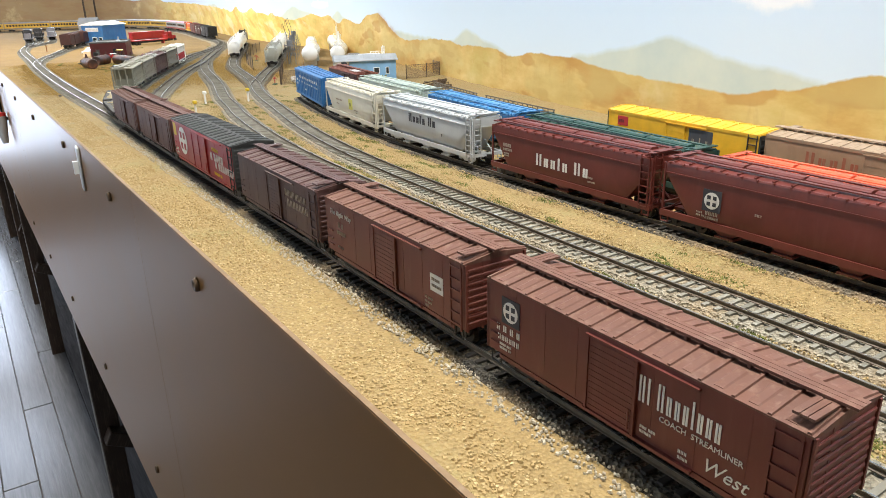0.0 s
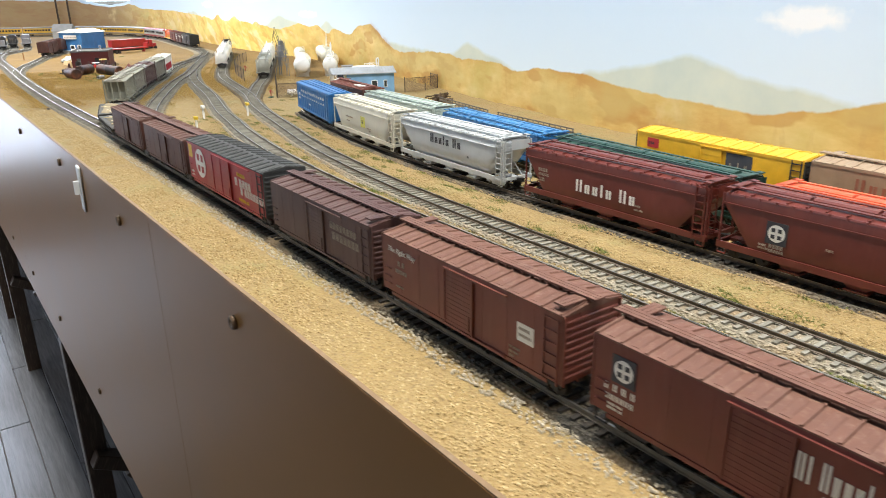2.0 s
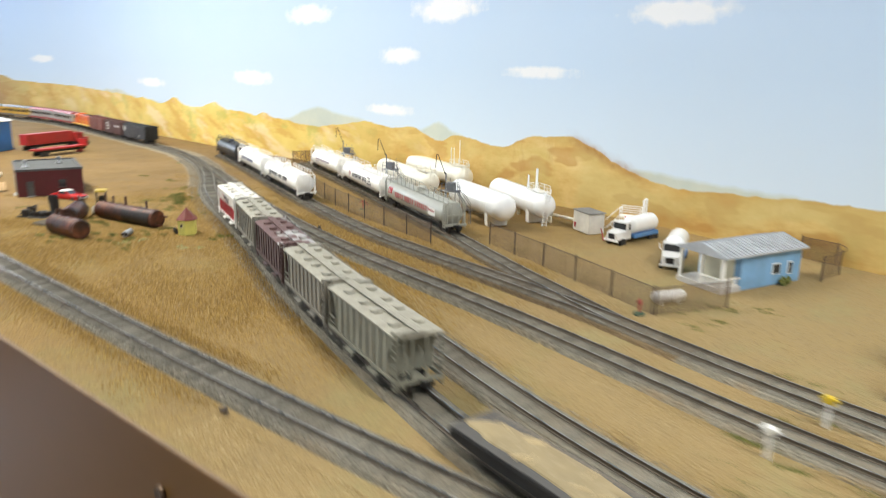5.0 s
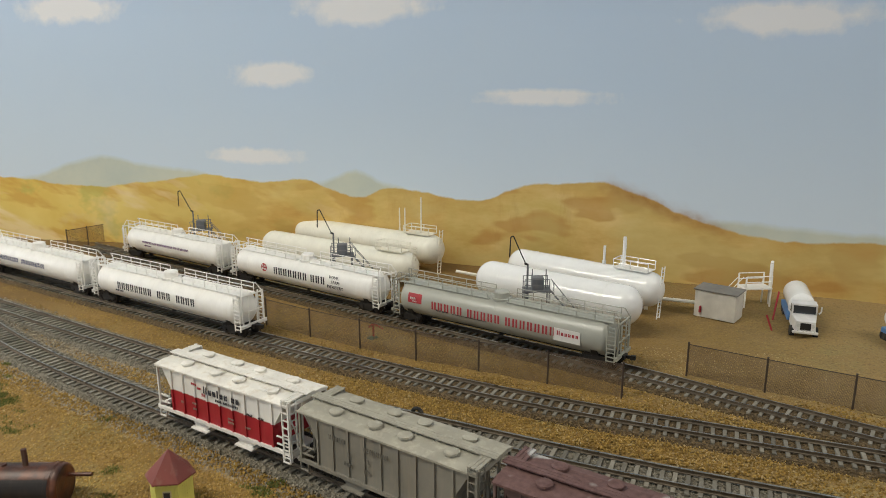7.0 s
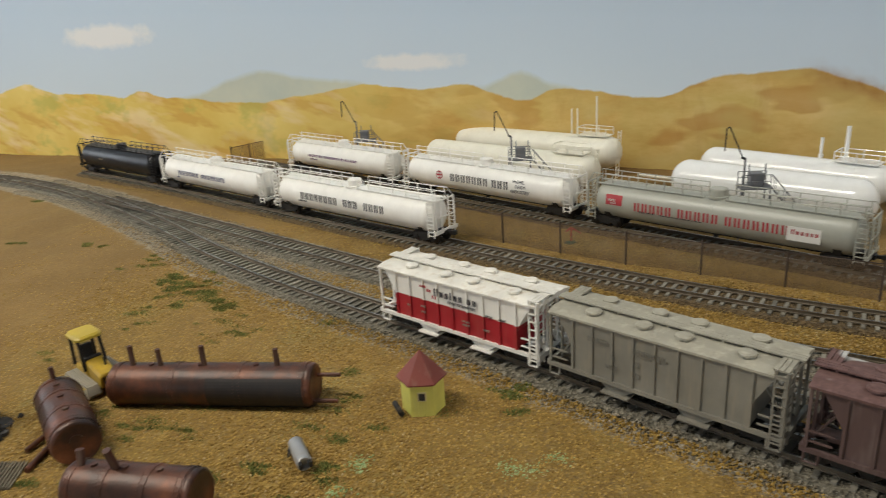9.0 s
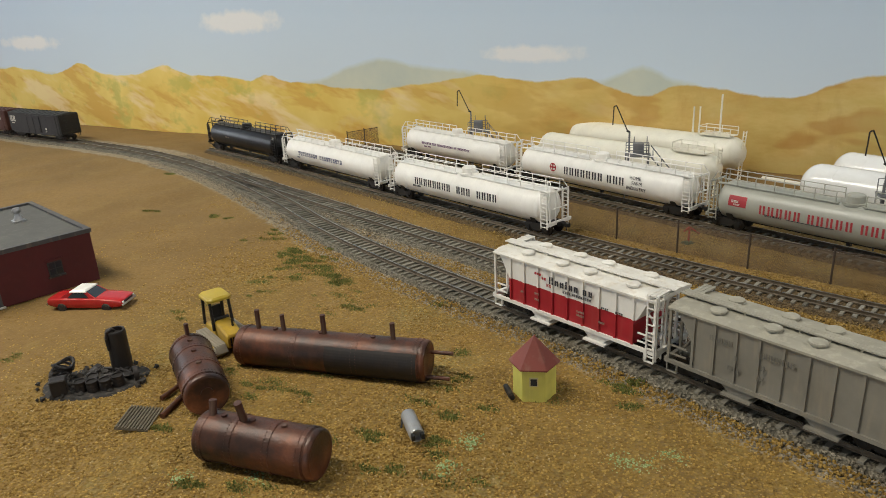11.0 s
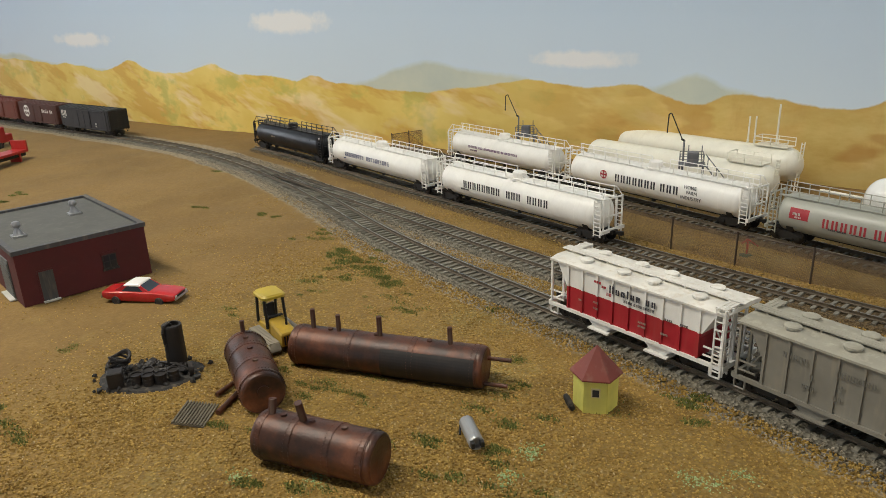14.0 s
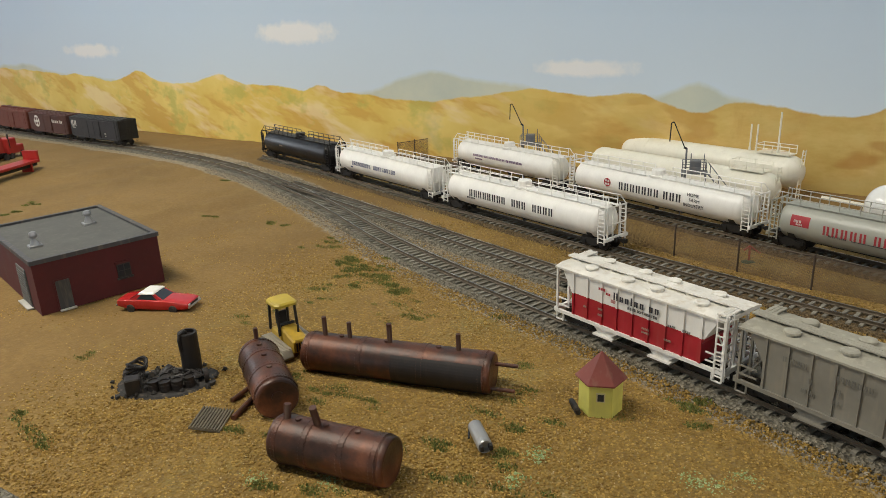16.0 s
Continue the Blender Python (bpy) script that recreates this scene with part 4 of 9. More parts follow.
def boxcar(name, m, label, body_m, roof_m=None, end_m=None, length=142.0, eave=44.0, width=35.5, door=(22.5, 2), walkway=True, ribs=12, double=False, group="cars of the front freight train"):
    roof_m, end_m = roof_m or body_m, end_m or body_m
    car = thing(name, m, label, "model boxcar", group)
    h, w = length / 2, width / 2
    body = part("body", boxm(-h, h, -w, w, 11.5, eave, 0.4), body_m, car)
    for i in range(1, 8):
        x = -h + length * i / 8
        if abs(x) > door[0] / 2 + 2:
            for sy in (-1, 1):
                y = sy * w
                part("side_seam", boxm(x - 0.45, x + 0.45, min(y, y + sy * 0.1), max(y, y + sy * 0.1), 12.5, eave - 1.5), body_m, body)
    for sy in (-1, 1):
        part("side_sill", boxm(-h + 8, h - 8, sy * w - 0.3, sy * w + 0.3, 9.6, 11.6), body_m, body)
        part("eave_strip", boxm(-h, h, sy * w - 0.5, sy * w + 0.45, eave - 1.6, eave - 0.1), body_m, body)
    for sx in (-1, 1):
        end = part("end_panel", boxm(min(sx * h, sx * (h + 0.35)), max(sx * h, sx * (h + 0.35)), -w, w, 11.5, eave - 0.2), end_m, car)
        for i in range(9):
            z = 13.5 + (eave - 16) * i / 8.5
            part("end_rib", boxm(min(sx * h, sx * (h + 0.9)), max(sx * h, sx * (h + 0.9)), -w + 1.5, w - 1.5, z, z + 1.7, 0.35), end_m, end)
        for sy in (-1, 1):
            part("corner_post", boxm(min(sx * (h - 0.2), sx * (h + 1.1)), max(sx * (h - 0.2), sx * (h + 1.1)), sy * (w - 0.6) - 0.6, sy * (w - 0.6) + 0.6, 11.5, eave), end_m, end)
    bm = bmesh.new()
    prism(bm, [(-w - 0.5, eave - 0.1), (w + 0.5, eave - 0.1), (w + 0.5, eave + 0.7), (0, eave + 3.2), (-w - 0.5, eave + 0.7)], -h - 0.6, h + 0.6)
    roof = part("roof", bm, roof_m, car)
    pieces = {}
    for sy in (-1, 1):
        rib, panel = bmesh.new(), bmesh.new()
        loft(rib, [[(-0.8, sy * (w + 0.3), 0.6), (0.8, sy * (w + 0.3), 0.6), (0.5, sy * (w + 0.3), 1.4), (-0.5, sy * (w + 0.3), 1.4)],
                   [(-0.8, sy * 1.5, 2.9), (0.8, sy * 1.5, 2.9), (0.5, sy * 1.5, 3.8), (-0.5, sy * 1.5, 3.8)]][:: 1 if sy > 0 else -1])
        loft(panel, [[(-2.4, sy * (w - 1), 0.7), (2.4, sy * (w - 1), 0.7), (1.4, sy * (w - 1), 1.15), (-1.4, sy * (w - 1), 1.15)],
                     [(-2.4, sy * 5, 2.4), (2.4, sy * 5, 2.4), (1.4, sy * 5, 2.95), (-1.4, sy * 5, 2.95)]][:: 1 if sy > 0 else -1])
        pieces[sy] = meshed(rib, "roof_rib"), meshed(panel, "pressed_panel")
    for i in range(ribs + 1):
        x = -h + 1 + (length - 2) * i / ribs
        for sy in (-1, 1):
            part("roof_rib", pieces[sy][0], roof_m, roof, m=at(x, 0, eave))
            if i < ribs and ribs > 6:
                part("pressed_panel", pieces[sy][1], roof_m, roof, m=at(x + (length - 2) / ribs / 2, 0, eave))
    if walkway:
        bm = bmesh.new()
        for i in range(ribs):
            x = -h + length * (i + 0.5) / ribs
            box(bm, x - 0.6, x + 0.6, -3, 3, eave + 2.8, eave + 4.6)
        deck = part("roof_walk", bm, roof_m, car)
        for y in (-2.3, 0, 2.3):
            part("plank", boxm(-h - 4, h + 4, y - 1.05, y + 1.05, eave + 4.6, eave + 5.5), roof_m, deck)
        for sx, sy in ((1, -1), (-1, 1)):
            bm = bmesh.new()
            for k in range(3):
                x = sx * (h - 2.0 - 2.3 * k)
                box(bm, x - 1.0, x + 1.0, min(sy * 3.6, sy * (w - 1.5)), max(sy * 3.6, sy * (w - 1.5)), eave + 3.6, eave + 4.5)
            part("corner_platform", bm, roof_m, car)
    dw = door[0]
    for sy in (-1, 1):
        y0 = sy * w
        d = part("door", boxm(-dw / 2, dw / 2, min(y0, y0 + sy * 0.9), max(y0, y0 + sy * 0.9), 12.2, eave - 2.6), body_m, car)
        for i in range(door[1] * 6):
            z = 13.4 + (eave - 17.5) * i / (door[1] * 6 - 1)
            part("door_rib", boxm(-dw / 2 + 1, dw / 2 - 1, min(y0, y0 + sy * 1.25), max(y0, y0 + sy * 1.08), z, z + 0.7), body_m, d)
        for x in (-dw / 2, 0, dw / 2) if double else (-dw / 2, dw / 2):
            part("door_post", boxm(x - 0.6, x + 0.6, min(y0, y0 + sy * 1.4), max(y0, y0 + sy * 1.4), 12.0, eave - 2.4), body_m, d)
        x0, x1 = (-dw * 0.55, dw * 1.6) if sy < 0 else (-dw * 1.6, dw * 0.55)
        part("door_track", boxm(x0, x1, min(y0, y0 + sy * 1.6), max(y0, y0 + sy * 1.6), 10.8, 12.0), body_m, d)
        part("door_track", boxm(x0, x1, min(y0, y0 + sy * 1.5), max(y0, y0 + sy * 1.5), eave - 2.6, eave - 1.7), body_m, d)
        bm = bmesh.new()
        rod(bm, (-dw / 2 + 1.5, y0 + sy * 1.8, 14), (-dw / 2 + 1.5, y0 + sy * 1.8, 22), 0.4, 5)
        part("door_handle", bm, body_m, d)
    ladders(car, length, width, 10.5, eave - 10.5, end_m, 6)
    for sx in (-1, 1):
        for z in (16, 20, 25):
            y0, y1 = (w - 0.2, w + 1.0) if sx > 0 else (-w - 1.0, -w + 0.2)
            part("grab_iron", boxm(sx * (h - 5) - 3, sx * (h - 5) + 3, y0, y1, z, z + 0.6), body_m, car)
    bm = bmesh.new()
    box(bm, -h + 2, h - 2, -4.5, 4.5, 7.5, 11.6)
    rod(bm, (8, -8, 8.5), (24, -8, 8.5), 2.6, 10)
    box(bm, -14, -4, 5, 12, 6.5, 11)
    for sx in (-1, 1):
        for sy in (-1, 1):
            pipe(bm, [(sx * (h - 2), sy * (w - 0.6), 11.5), (sx * (h - 2), sy * (w - 0.6), 6.2), (sx * (h - 8), sy * (w - 0.6), 6.2), (sx * (h - 8), sy * (w - 0.6), 11.5)], 0.45, 5)
    part("underframe", bm, BLACK, car)
    running_gear(car, length)
    return car


def letters(car, rows, mat, y, x=0.0, z=0.0, left=True, tilt=0.0, name="lettering", label="", squeeze=1.0):
    """Lettering bars on a side; x runs with the reading direction from the car's middle."""
    return part(name, bars(rows), mat, car, label, m=plate_pose(0, y if left else -y, 0, left) @ Matrix.Diagonal((squeeze, 1, 1, 1)))


def curved_plate(car, name, x0, x1, z0, z1, r, zc, mat, label):
    """A thin plate lying on the left side of a tank."""
    bm = bmesh.new()
    secs = []
    for z in np.linspace(z0, z1, 7):
        y = math.sqrt(r * r - (z - zc) ** 2)
        secs.append([(-x1, y - 0.3, z), (-x0, y - 0.3, z), (-x0, y + 0.25, z), (-x1, y + 0.25, z)])
    return part(name, loft(bm, secs), mat, car, label)


def words(car, text, height, x, z, y, mat, left=True, shear=0.0, bold=0.0, tilt=0.0):
    m = side_pose(-x if left else x, y if left else -y, z, left, tilt)
    return part("lettering", word_mesh(text, height, shear, 0.12, bold), mat, car, m=m)


def disc_emblem(car, x, z, r, y, ring, cross, left=True, square=None):
    """A round emblem with a plain cross."""
    if square is not None:
        part("emblem_ground", boxm(-r * 1.25, r * 1.25, -0.08, 0.08, -r * 1.3, r * 1.3), square, car, m=plate_pose(-x if left else x, y, z, left))
    bm = bmesh.new()
    lathe(bm, [(-0.14, 0), (-0.14, r), (0.0, r), (0.0, 0)], Matrix.Rotation(radians(90), 4, "Z"), 28)
    d = part("emblem", bm, ring, car, m=plate_pose(-x if left else x, y + 0.06, z, left))
    bm = bmesh.new()
    for sx in (-1, 1):
        for sz in (-1, 1):
            box(bm, sx * r * 0.16 if sx > 0 else -r * 0.62, r * 0.62 if sx > 0 else -r * 0.16, -0.3, -0.1, r * 0.16 if sz > 0 else -r * 0.62, r * 0.62 if sz > 0 else -r * 0.16)
    part("emblem_quarter", bm, cross, d)
    return d


def hatch_round(bm, x, y, z, r=4.2):
    lathe(bm, [(0, r * 0.9), (1.6, r * 0.9), (1.6, r * 1.06), (2.5, r * 1.02), (3.0, r * 0.7), (3.1, 0)], Matrix.Translation((x, y, z)) @ Matrix.Rotation(radians(-90), 4, "Y"), 16)


def covered_hopper(name, m, label, upper, lower=None, roof_m=None, length=121.0, eave=41.5, width=35.0, ribs=8, hatches=4, group="hoppers on the curve"):
    """Two-bay covered hopper: ribbed sides, open ends with sloped sheets, round hatches."""
    roof_m = roof_m or upper
    car = thing(name, m, label, "model covered hopper", group)
    h, w = length / 2, width / 2
    b = h - 15.5
    mid = 11.5 + (eave - 11.5) * 0.52
    for z0, z1, mt, nm in ((mid, eave, upper, "upper_side"), (11.5, mid, lower or upper, "lower_side")):
        k = lambda z: b + 10.0 * max(0.0, (z - 24) / (eave - 24))
        bm = bmesh.new()
        loft(bm, [[(-k(z), -w + 1, z), (k(z), -w + 1, z), (k(z), w - 1, z), (-k(z), w - 1, z)] for z in np.linspace(z0, z1, 5)])
        for i in range(ribs + 1):
            x = -b + 2 * b * i / ribs
            for sy in (-1, 1):
                box(bm, x - 0.7, x + 0.7, min(sy * (w - 1), sy * (w - 0.1)), max(sy * (w - 1), sy * (w - 0.1)), z0, z1)
        part(nm, bm, mt, car)
    bm = bmesh.new()
    prism(bm, [(-w - 0.4, eave), (w + 0.4, eave), (w + 0.4, eave + 1.2), (w - 6, eave + 2.6), (-w + 6, eave + 2.6), (-w - 0.4, eave + 1.2)], -h, h)
    part("roof", bm, roof_m, car)
    for sy in (-1, 1):
        for i in range(hatches):
            bm = bmesh.new()
            hatch_round(bm, length * (-0.33, -0.09, 0.08, 0.31)[i], sy * (w - 8.5), eave + 2.0)
            part("hatch", bm, roof_m, car)
    bm = bmesh.new()
    for y in (-2.4, 0, 2.4):
        box(bm, -h - 2, h + 2, y - 1.1, y + 1.1, eave + 4.0, eave + 4.8)
    for i in range(9):
        x = -h + length * (i + 0.5) / 9
        box(bm, x - 0.5, x + 0.5, -3, 3, eave + 2.4, eave + 4.0)
    part("roof_walk", bm, roof_m, car)
    for sx in (-1, 1):
        bm = bmesh.new()
        for k in range(3):
            x = sx * (h - 1.5 - 2.3 * k)
            box(bm, x - 1.0, x + 1.0, 3.8 if sx < 0 else -w + 0.5, w - 0.5 if sx < 0 else -3.8, eave + 3.4, eave + 4.2)
        part("corner_platform", bm, roof_m, car)
        bm = bmesh.new()
        for y in (-w + 0.8, -5.5, 5.5, w - 0.8):
            box(bm, sx * (h - 1.4) - 0.7, sx * (h - 1.4) + 0.7, y - 0.7, y + 0.7, 10, eave)
        for z in (15, 20):
            box(bm, min(sx * (h - 12), sx * h), max(sx * (h - 12), sx * h), -w + 0.3, -w + 1.0, z, z + 0.9)
            box(bm, min(sx * (h - 12), sx * h), max(sx * (h - 12), sx * h), w - 1.0, w - 0.3, z, z + 0.9)
        rod(bm, (sx * (h - 13), -6, 30), (sx * (h - 2), -6, 12), 0.6, 5)
        rod(bm, (sx * (h - 13), 6, 30), (sx * (h - 2), 6, 12), 0.6, 5)
        part("end_frame", bm, upper, car)
    bm = bmesh.new()
    for sy in (-1, 1):
        box(bm, -h, h, min(sy * (w - 1.6), sy * (w + 0.2)), max(sy * (w - 1.6), sy * (w + 0.2)), 9.6, 11.8)
    box(bm, -h, h, -4, 4, 9.6, 12)
    for sx in (-1, 1):
        box(bm, sx * h - 1, sx * h + 1, -w, w, 9.6, 12.6)
        for sy in (-1, 1):
            pipe(bm, [(sx * (h - 1), sy * (w - 0.4), 10), (sx * (h - 1), sy * (w - 0.4), 4.6), (sx * (h - 7), sy * (w - 0.4), 4.6), (sx * (h - 7), sy * (w - 0.4), 10)], 0.6, 5)
    part("side_sill", bm, upper, car)
    for x in (-b * 0.45, b * 0.45):
        bm = bmesh.new()
        loft(bm, [[(x - 15, -w + 3, 12), (x + 15, -w + 3, 12), (x + 15, w - 3, 12), (x - 15, w - 3, 12)], [(x - 5, -w + 2, 4.6), (x + 5, -w + 2, 4.6), (x + 5, w - 2, 4.6), (x - 5, w - 2, 4.6)]])
        box(bm, x - 8, x + 8, -w - 0.8, w + 0.8, 3.6, 4.6)
        part("outlet_bay", bm, upper, car)
    ladders(car, length, width, 6, eave - 2, upper, 8, w=5.2)
    running_gear(car, length, inset=16)
    return car


def flow_hopper(name, m, label, body_m, roof_m=None, length=183.0, eave=46.0, width=35.0, round_side=0.2, bays=3, trough=True, gear_m=BLACK, group="hoppers in the storage rows"):
    """Large covered hopper with smooth bulging sides and sloped ends."""
    roof_m = roof_m or body_m
    car = thing(name, m, label, "model covered hopper", group)
    h, w = length / 2, width / 2

    def section(x, zlow, top, grow=1.0):
        n, pts = 18, []
        for i in range(n + 1):
            t = i / n
            z = zlow + (top - zlow) * t
            bulge = 1 - round_side * (abs(2 * t - 1) ** (3.4 if t < 0.5 else 4.5)) * (1.05 if t < 0.5 else 0.6)
            pts.append((w - 0.2) * bulge * grow)
        zz = [zlow + (top - zlow) * i / n for i in range(n + 1)]
        return [(x, -p, z) for p, z in zip(pts, zz)] + [(x, p, z) for p, z in zip(pts[::-1], zz[::-1])]

    bm = bmesh.new()
    secs = []
    for x, zl in ((-h + 2, eave - 9), (-h + 4, eave - 11), (-h + 22, 13.2), (-h + 25, 11.5), (h - 25, 11.5), (h - 22, 13.2), (h - 4, eave - 11), (h - 2, eave - 9)):
        secs.append(section(x, zl, eave, 0.97 if abs(x) > h - 8 else 1.0))
    loft(bm, secs)
    part("body", bm, body_m, car, smooth=True)
    bm = bmesh.new()
    prism(bm, [(-w + 0.4, eave - 0.6), (w - 0.4, eave - 0.6), (w - 0.8, eave + 0.6), (7, eave + 2.2), (-7, eave + 2.2), (-w + 0.8, eave + 0.6)], -h + 3, h - 3)
    for i in range(15):
        x = -h + 8 + (length - 16) * i / 14
        for sy in (-1, 1):
            box(bm, x - 0.6, x + 0.6, min(sy * 6, sy * (w - 1)), max(sy * 6, sy * (w - 1)), eave + 0.4, eave + 1.9)
    part("roof", bm, roof_m, car)
    bm = bmesh.new()
    for sy in (-1, 1):
        box(bm, -h + 1, h - 1, min(sy * 8.4, sy * 11.4), max(sy * 8.4, sy * 11.4), eave + 3.0, eave + 3.8)
    for sx in (-1, 1):
        box(bm, sx * (h - 4) - 2.6, sx * (h - 4) + 2.6, -w + 1.5, w - 1.5, eave + 3.0, eave + 3.8)
    part("roof_walk", bm, roof_m, car)
    if trough:
        for k in range(4):
            x0 = -h + 13 + (length - 26) * k / 4
            bm = bmesh.new()
            prism(bm, [(-4.6, eave + 2.0), (4.6, eave + 2.0), (4.4, eave + 3.4), (2.2, eave + 4.3), (-2.2, eave + 4.3), (-4.4, eave + 3.4)], x0 + 1, x0 + (length - 26) / 4 - 1)
            part("hatch_cover", bm, roof_m, car)
    bm = bmesh.new()
    for sy in (-1, 1):
        box(bm, -h, h, min(sy * (w - 1.2), sy * (w + 0.2)), max(sy * (w - 1.2), sy * (w + 0.2)), 8.2, 12.6)
        box(bm, -h + 2, h - 2, min(sy * (w - 0.8), sy * (w + 0.35)), max(sy * (w - 0.8), sy * (w + 0.35)), eave - 7.0, eave - 6.2)
        for i in range(17):
            x = -h + 5 + (length - 10) * i / 16
            box(bm, x - 0.5, x + 0.5, min(sy * (w - 2.5), sy * (w + 0.4)), max(sy * (w - 2.5), sy * (w + 0.4)), eave - 0.8, eave + 0.9)
    for sx in (-1, 1):
        box(bm, sx * (h - 0.5) - 0.9, sx * (h - 0.5) + 0.9, -w, w, 9.4, 12.6)
        box(bm, min(sx * (h - 22), sx * h), max(sx * (h - 22), sx * h), -3.5, 3.5, 9.4, 11.6)
        for y in (-w + 1, w - 1):
            box(bm, sx * (h - 1) - 0.6, sx * (h - 1) + 0.6, y - 0.6, y + 0.6, 12, eave)
        rod(bm, (sx * (h - 16), -7, 24), (sx * (h - 1), -7, 12), 0.6, 5)
        rod(bm, (sx * (h - 16), 7, 24), (sx * (h - 1), 7, 12), 0.6, 5)
        for sy in (-1, 1):
            pipe(bm, [(sx * (h - 1), sy * (w - 0.4), 10), (sx * (h - 1), sy * (w - 0.4), 4.6), (sx * (h - 7), sy * (w - 0.4), 4.6), (sx * (h - 7), sy * (w - 0.4), 10)], 0.55, 5)
    part("side_sill", bm, body_m, car)
    for k in range(bays):
        x = (k - (bays - 1) / 2) * (length - 62) / bays
        bm = bmesh.new()
        loft(bm, [[(x - 13, -w + 2, 12), (x + 13, -w + 2, 12), (x + 13, w - 2, 12), (x - 13, w - 2, 12)], [(x - 5, -w + 3, 4.4), (x + 5, -w + 3, 4.4), (x + 5, w - 3, 4.4), (x - 5, w - 3, 4.4)]])
        box(bm, x - 7, x + 7, -w + 1, w - 1, 3.2, 4.4)
        part("outlet_bay", bm, body_m, car)
    ladders(car, length, width, 8, eave - 6, body_m, 8, w=7.5)
    running_gear(car, length, gear_m, inset=19)
    return car


def ribbed_hopper(name, m, label, body_m, length=183.0, eave=47.0, width=35.0, group="hoppers in the storage rows"):
    car = thing(name, m, label, "model covered hopper", group)
    h, w = length / 2, width / 2
    bm = boxm(-h + 2, h - 2, -w + 0.8, w - 0.8, 11, eave, 0.4)
    for i in range(17):
        x = -h + 3 + (length - 6) * i / 16
        for sy in (-1, 1):
            box(bm, x - 0.8, x + 0.8, min(sy * (w - 0.9), sy * w), max(sy * (w - 0.9), sy * w), 12, eave - 1)
    for sy in (-1, 1):
        box(bm, -h, h, min(sy * (w - 0.9), sy * (w + 0.2)), max(sy * (w - 0.9), sy * (w + 0.2)), 9.5, 12.2)
        box(bm, -h, h, min(sy * (w - 0.9), sy * (w + 0.2)), max(sy * (w - 0.9), sy * (w + 0.2)), eave - 2.5, eave)
    part("body", bm, body_m, car)
    bm = bmesh.new()
    prism(bm, [(-w, eave), (w, eave), (w, eave + 0.8), (8, eave + 2.4), (-8, eave + 2.4), (-w, eave + 0.8)], -h, h)
    for y in (-10.5, -4.2, 4.2, 10.5):
        box(bm, -h + 1, h - 1, y - 0.8, y + 0.8, eave + 1.0, eave + 3.4)
    part("roof", bm, body_m, car)
    ladders(car, length, width, 8, eave - 6, body_m, 8, w=7.5)
    bm = bmesh.new()
    box(bm, -h + 4, h - 4, -5, 5, 7, 11.2)
    for x in (-42, 0, 42):
        loft(bm, [[(x - 16, -14, 11), (x + 16, -14, 11), (x + 16, 14, 11), (x - 16, 14, 11)], [(x - 5, -13, 4), (x + 5, -13, 4), (x + 5, 13, 4), (x - 5, 13, 4)]])
    part("underframe", bm, BLACK, car)
    running_gear(car, length, inset=19)
    return car


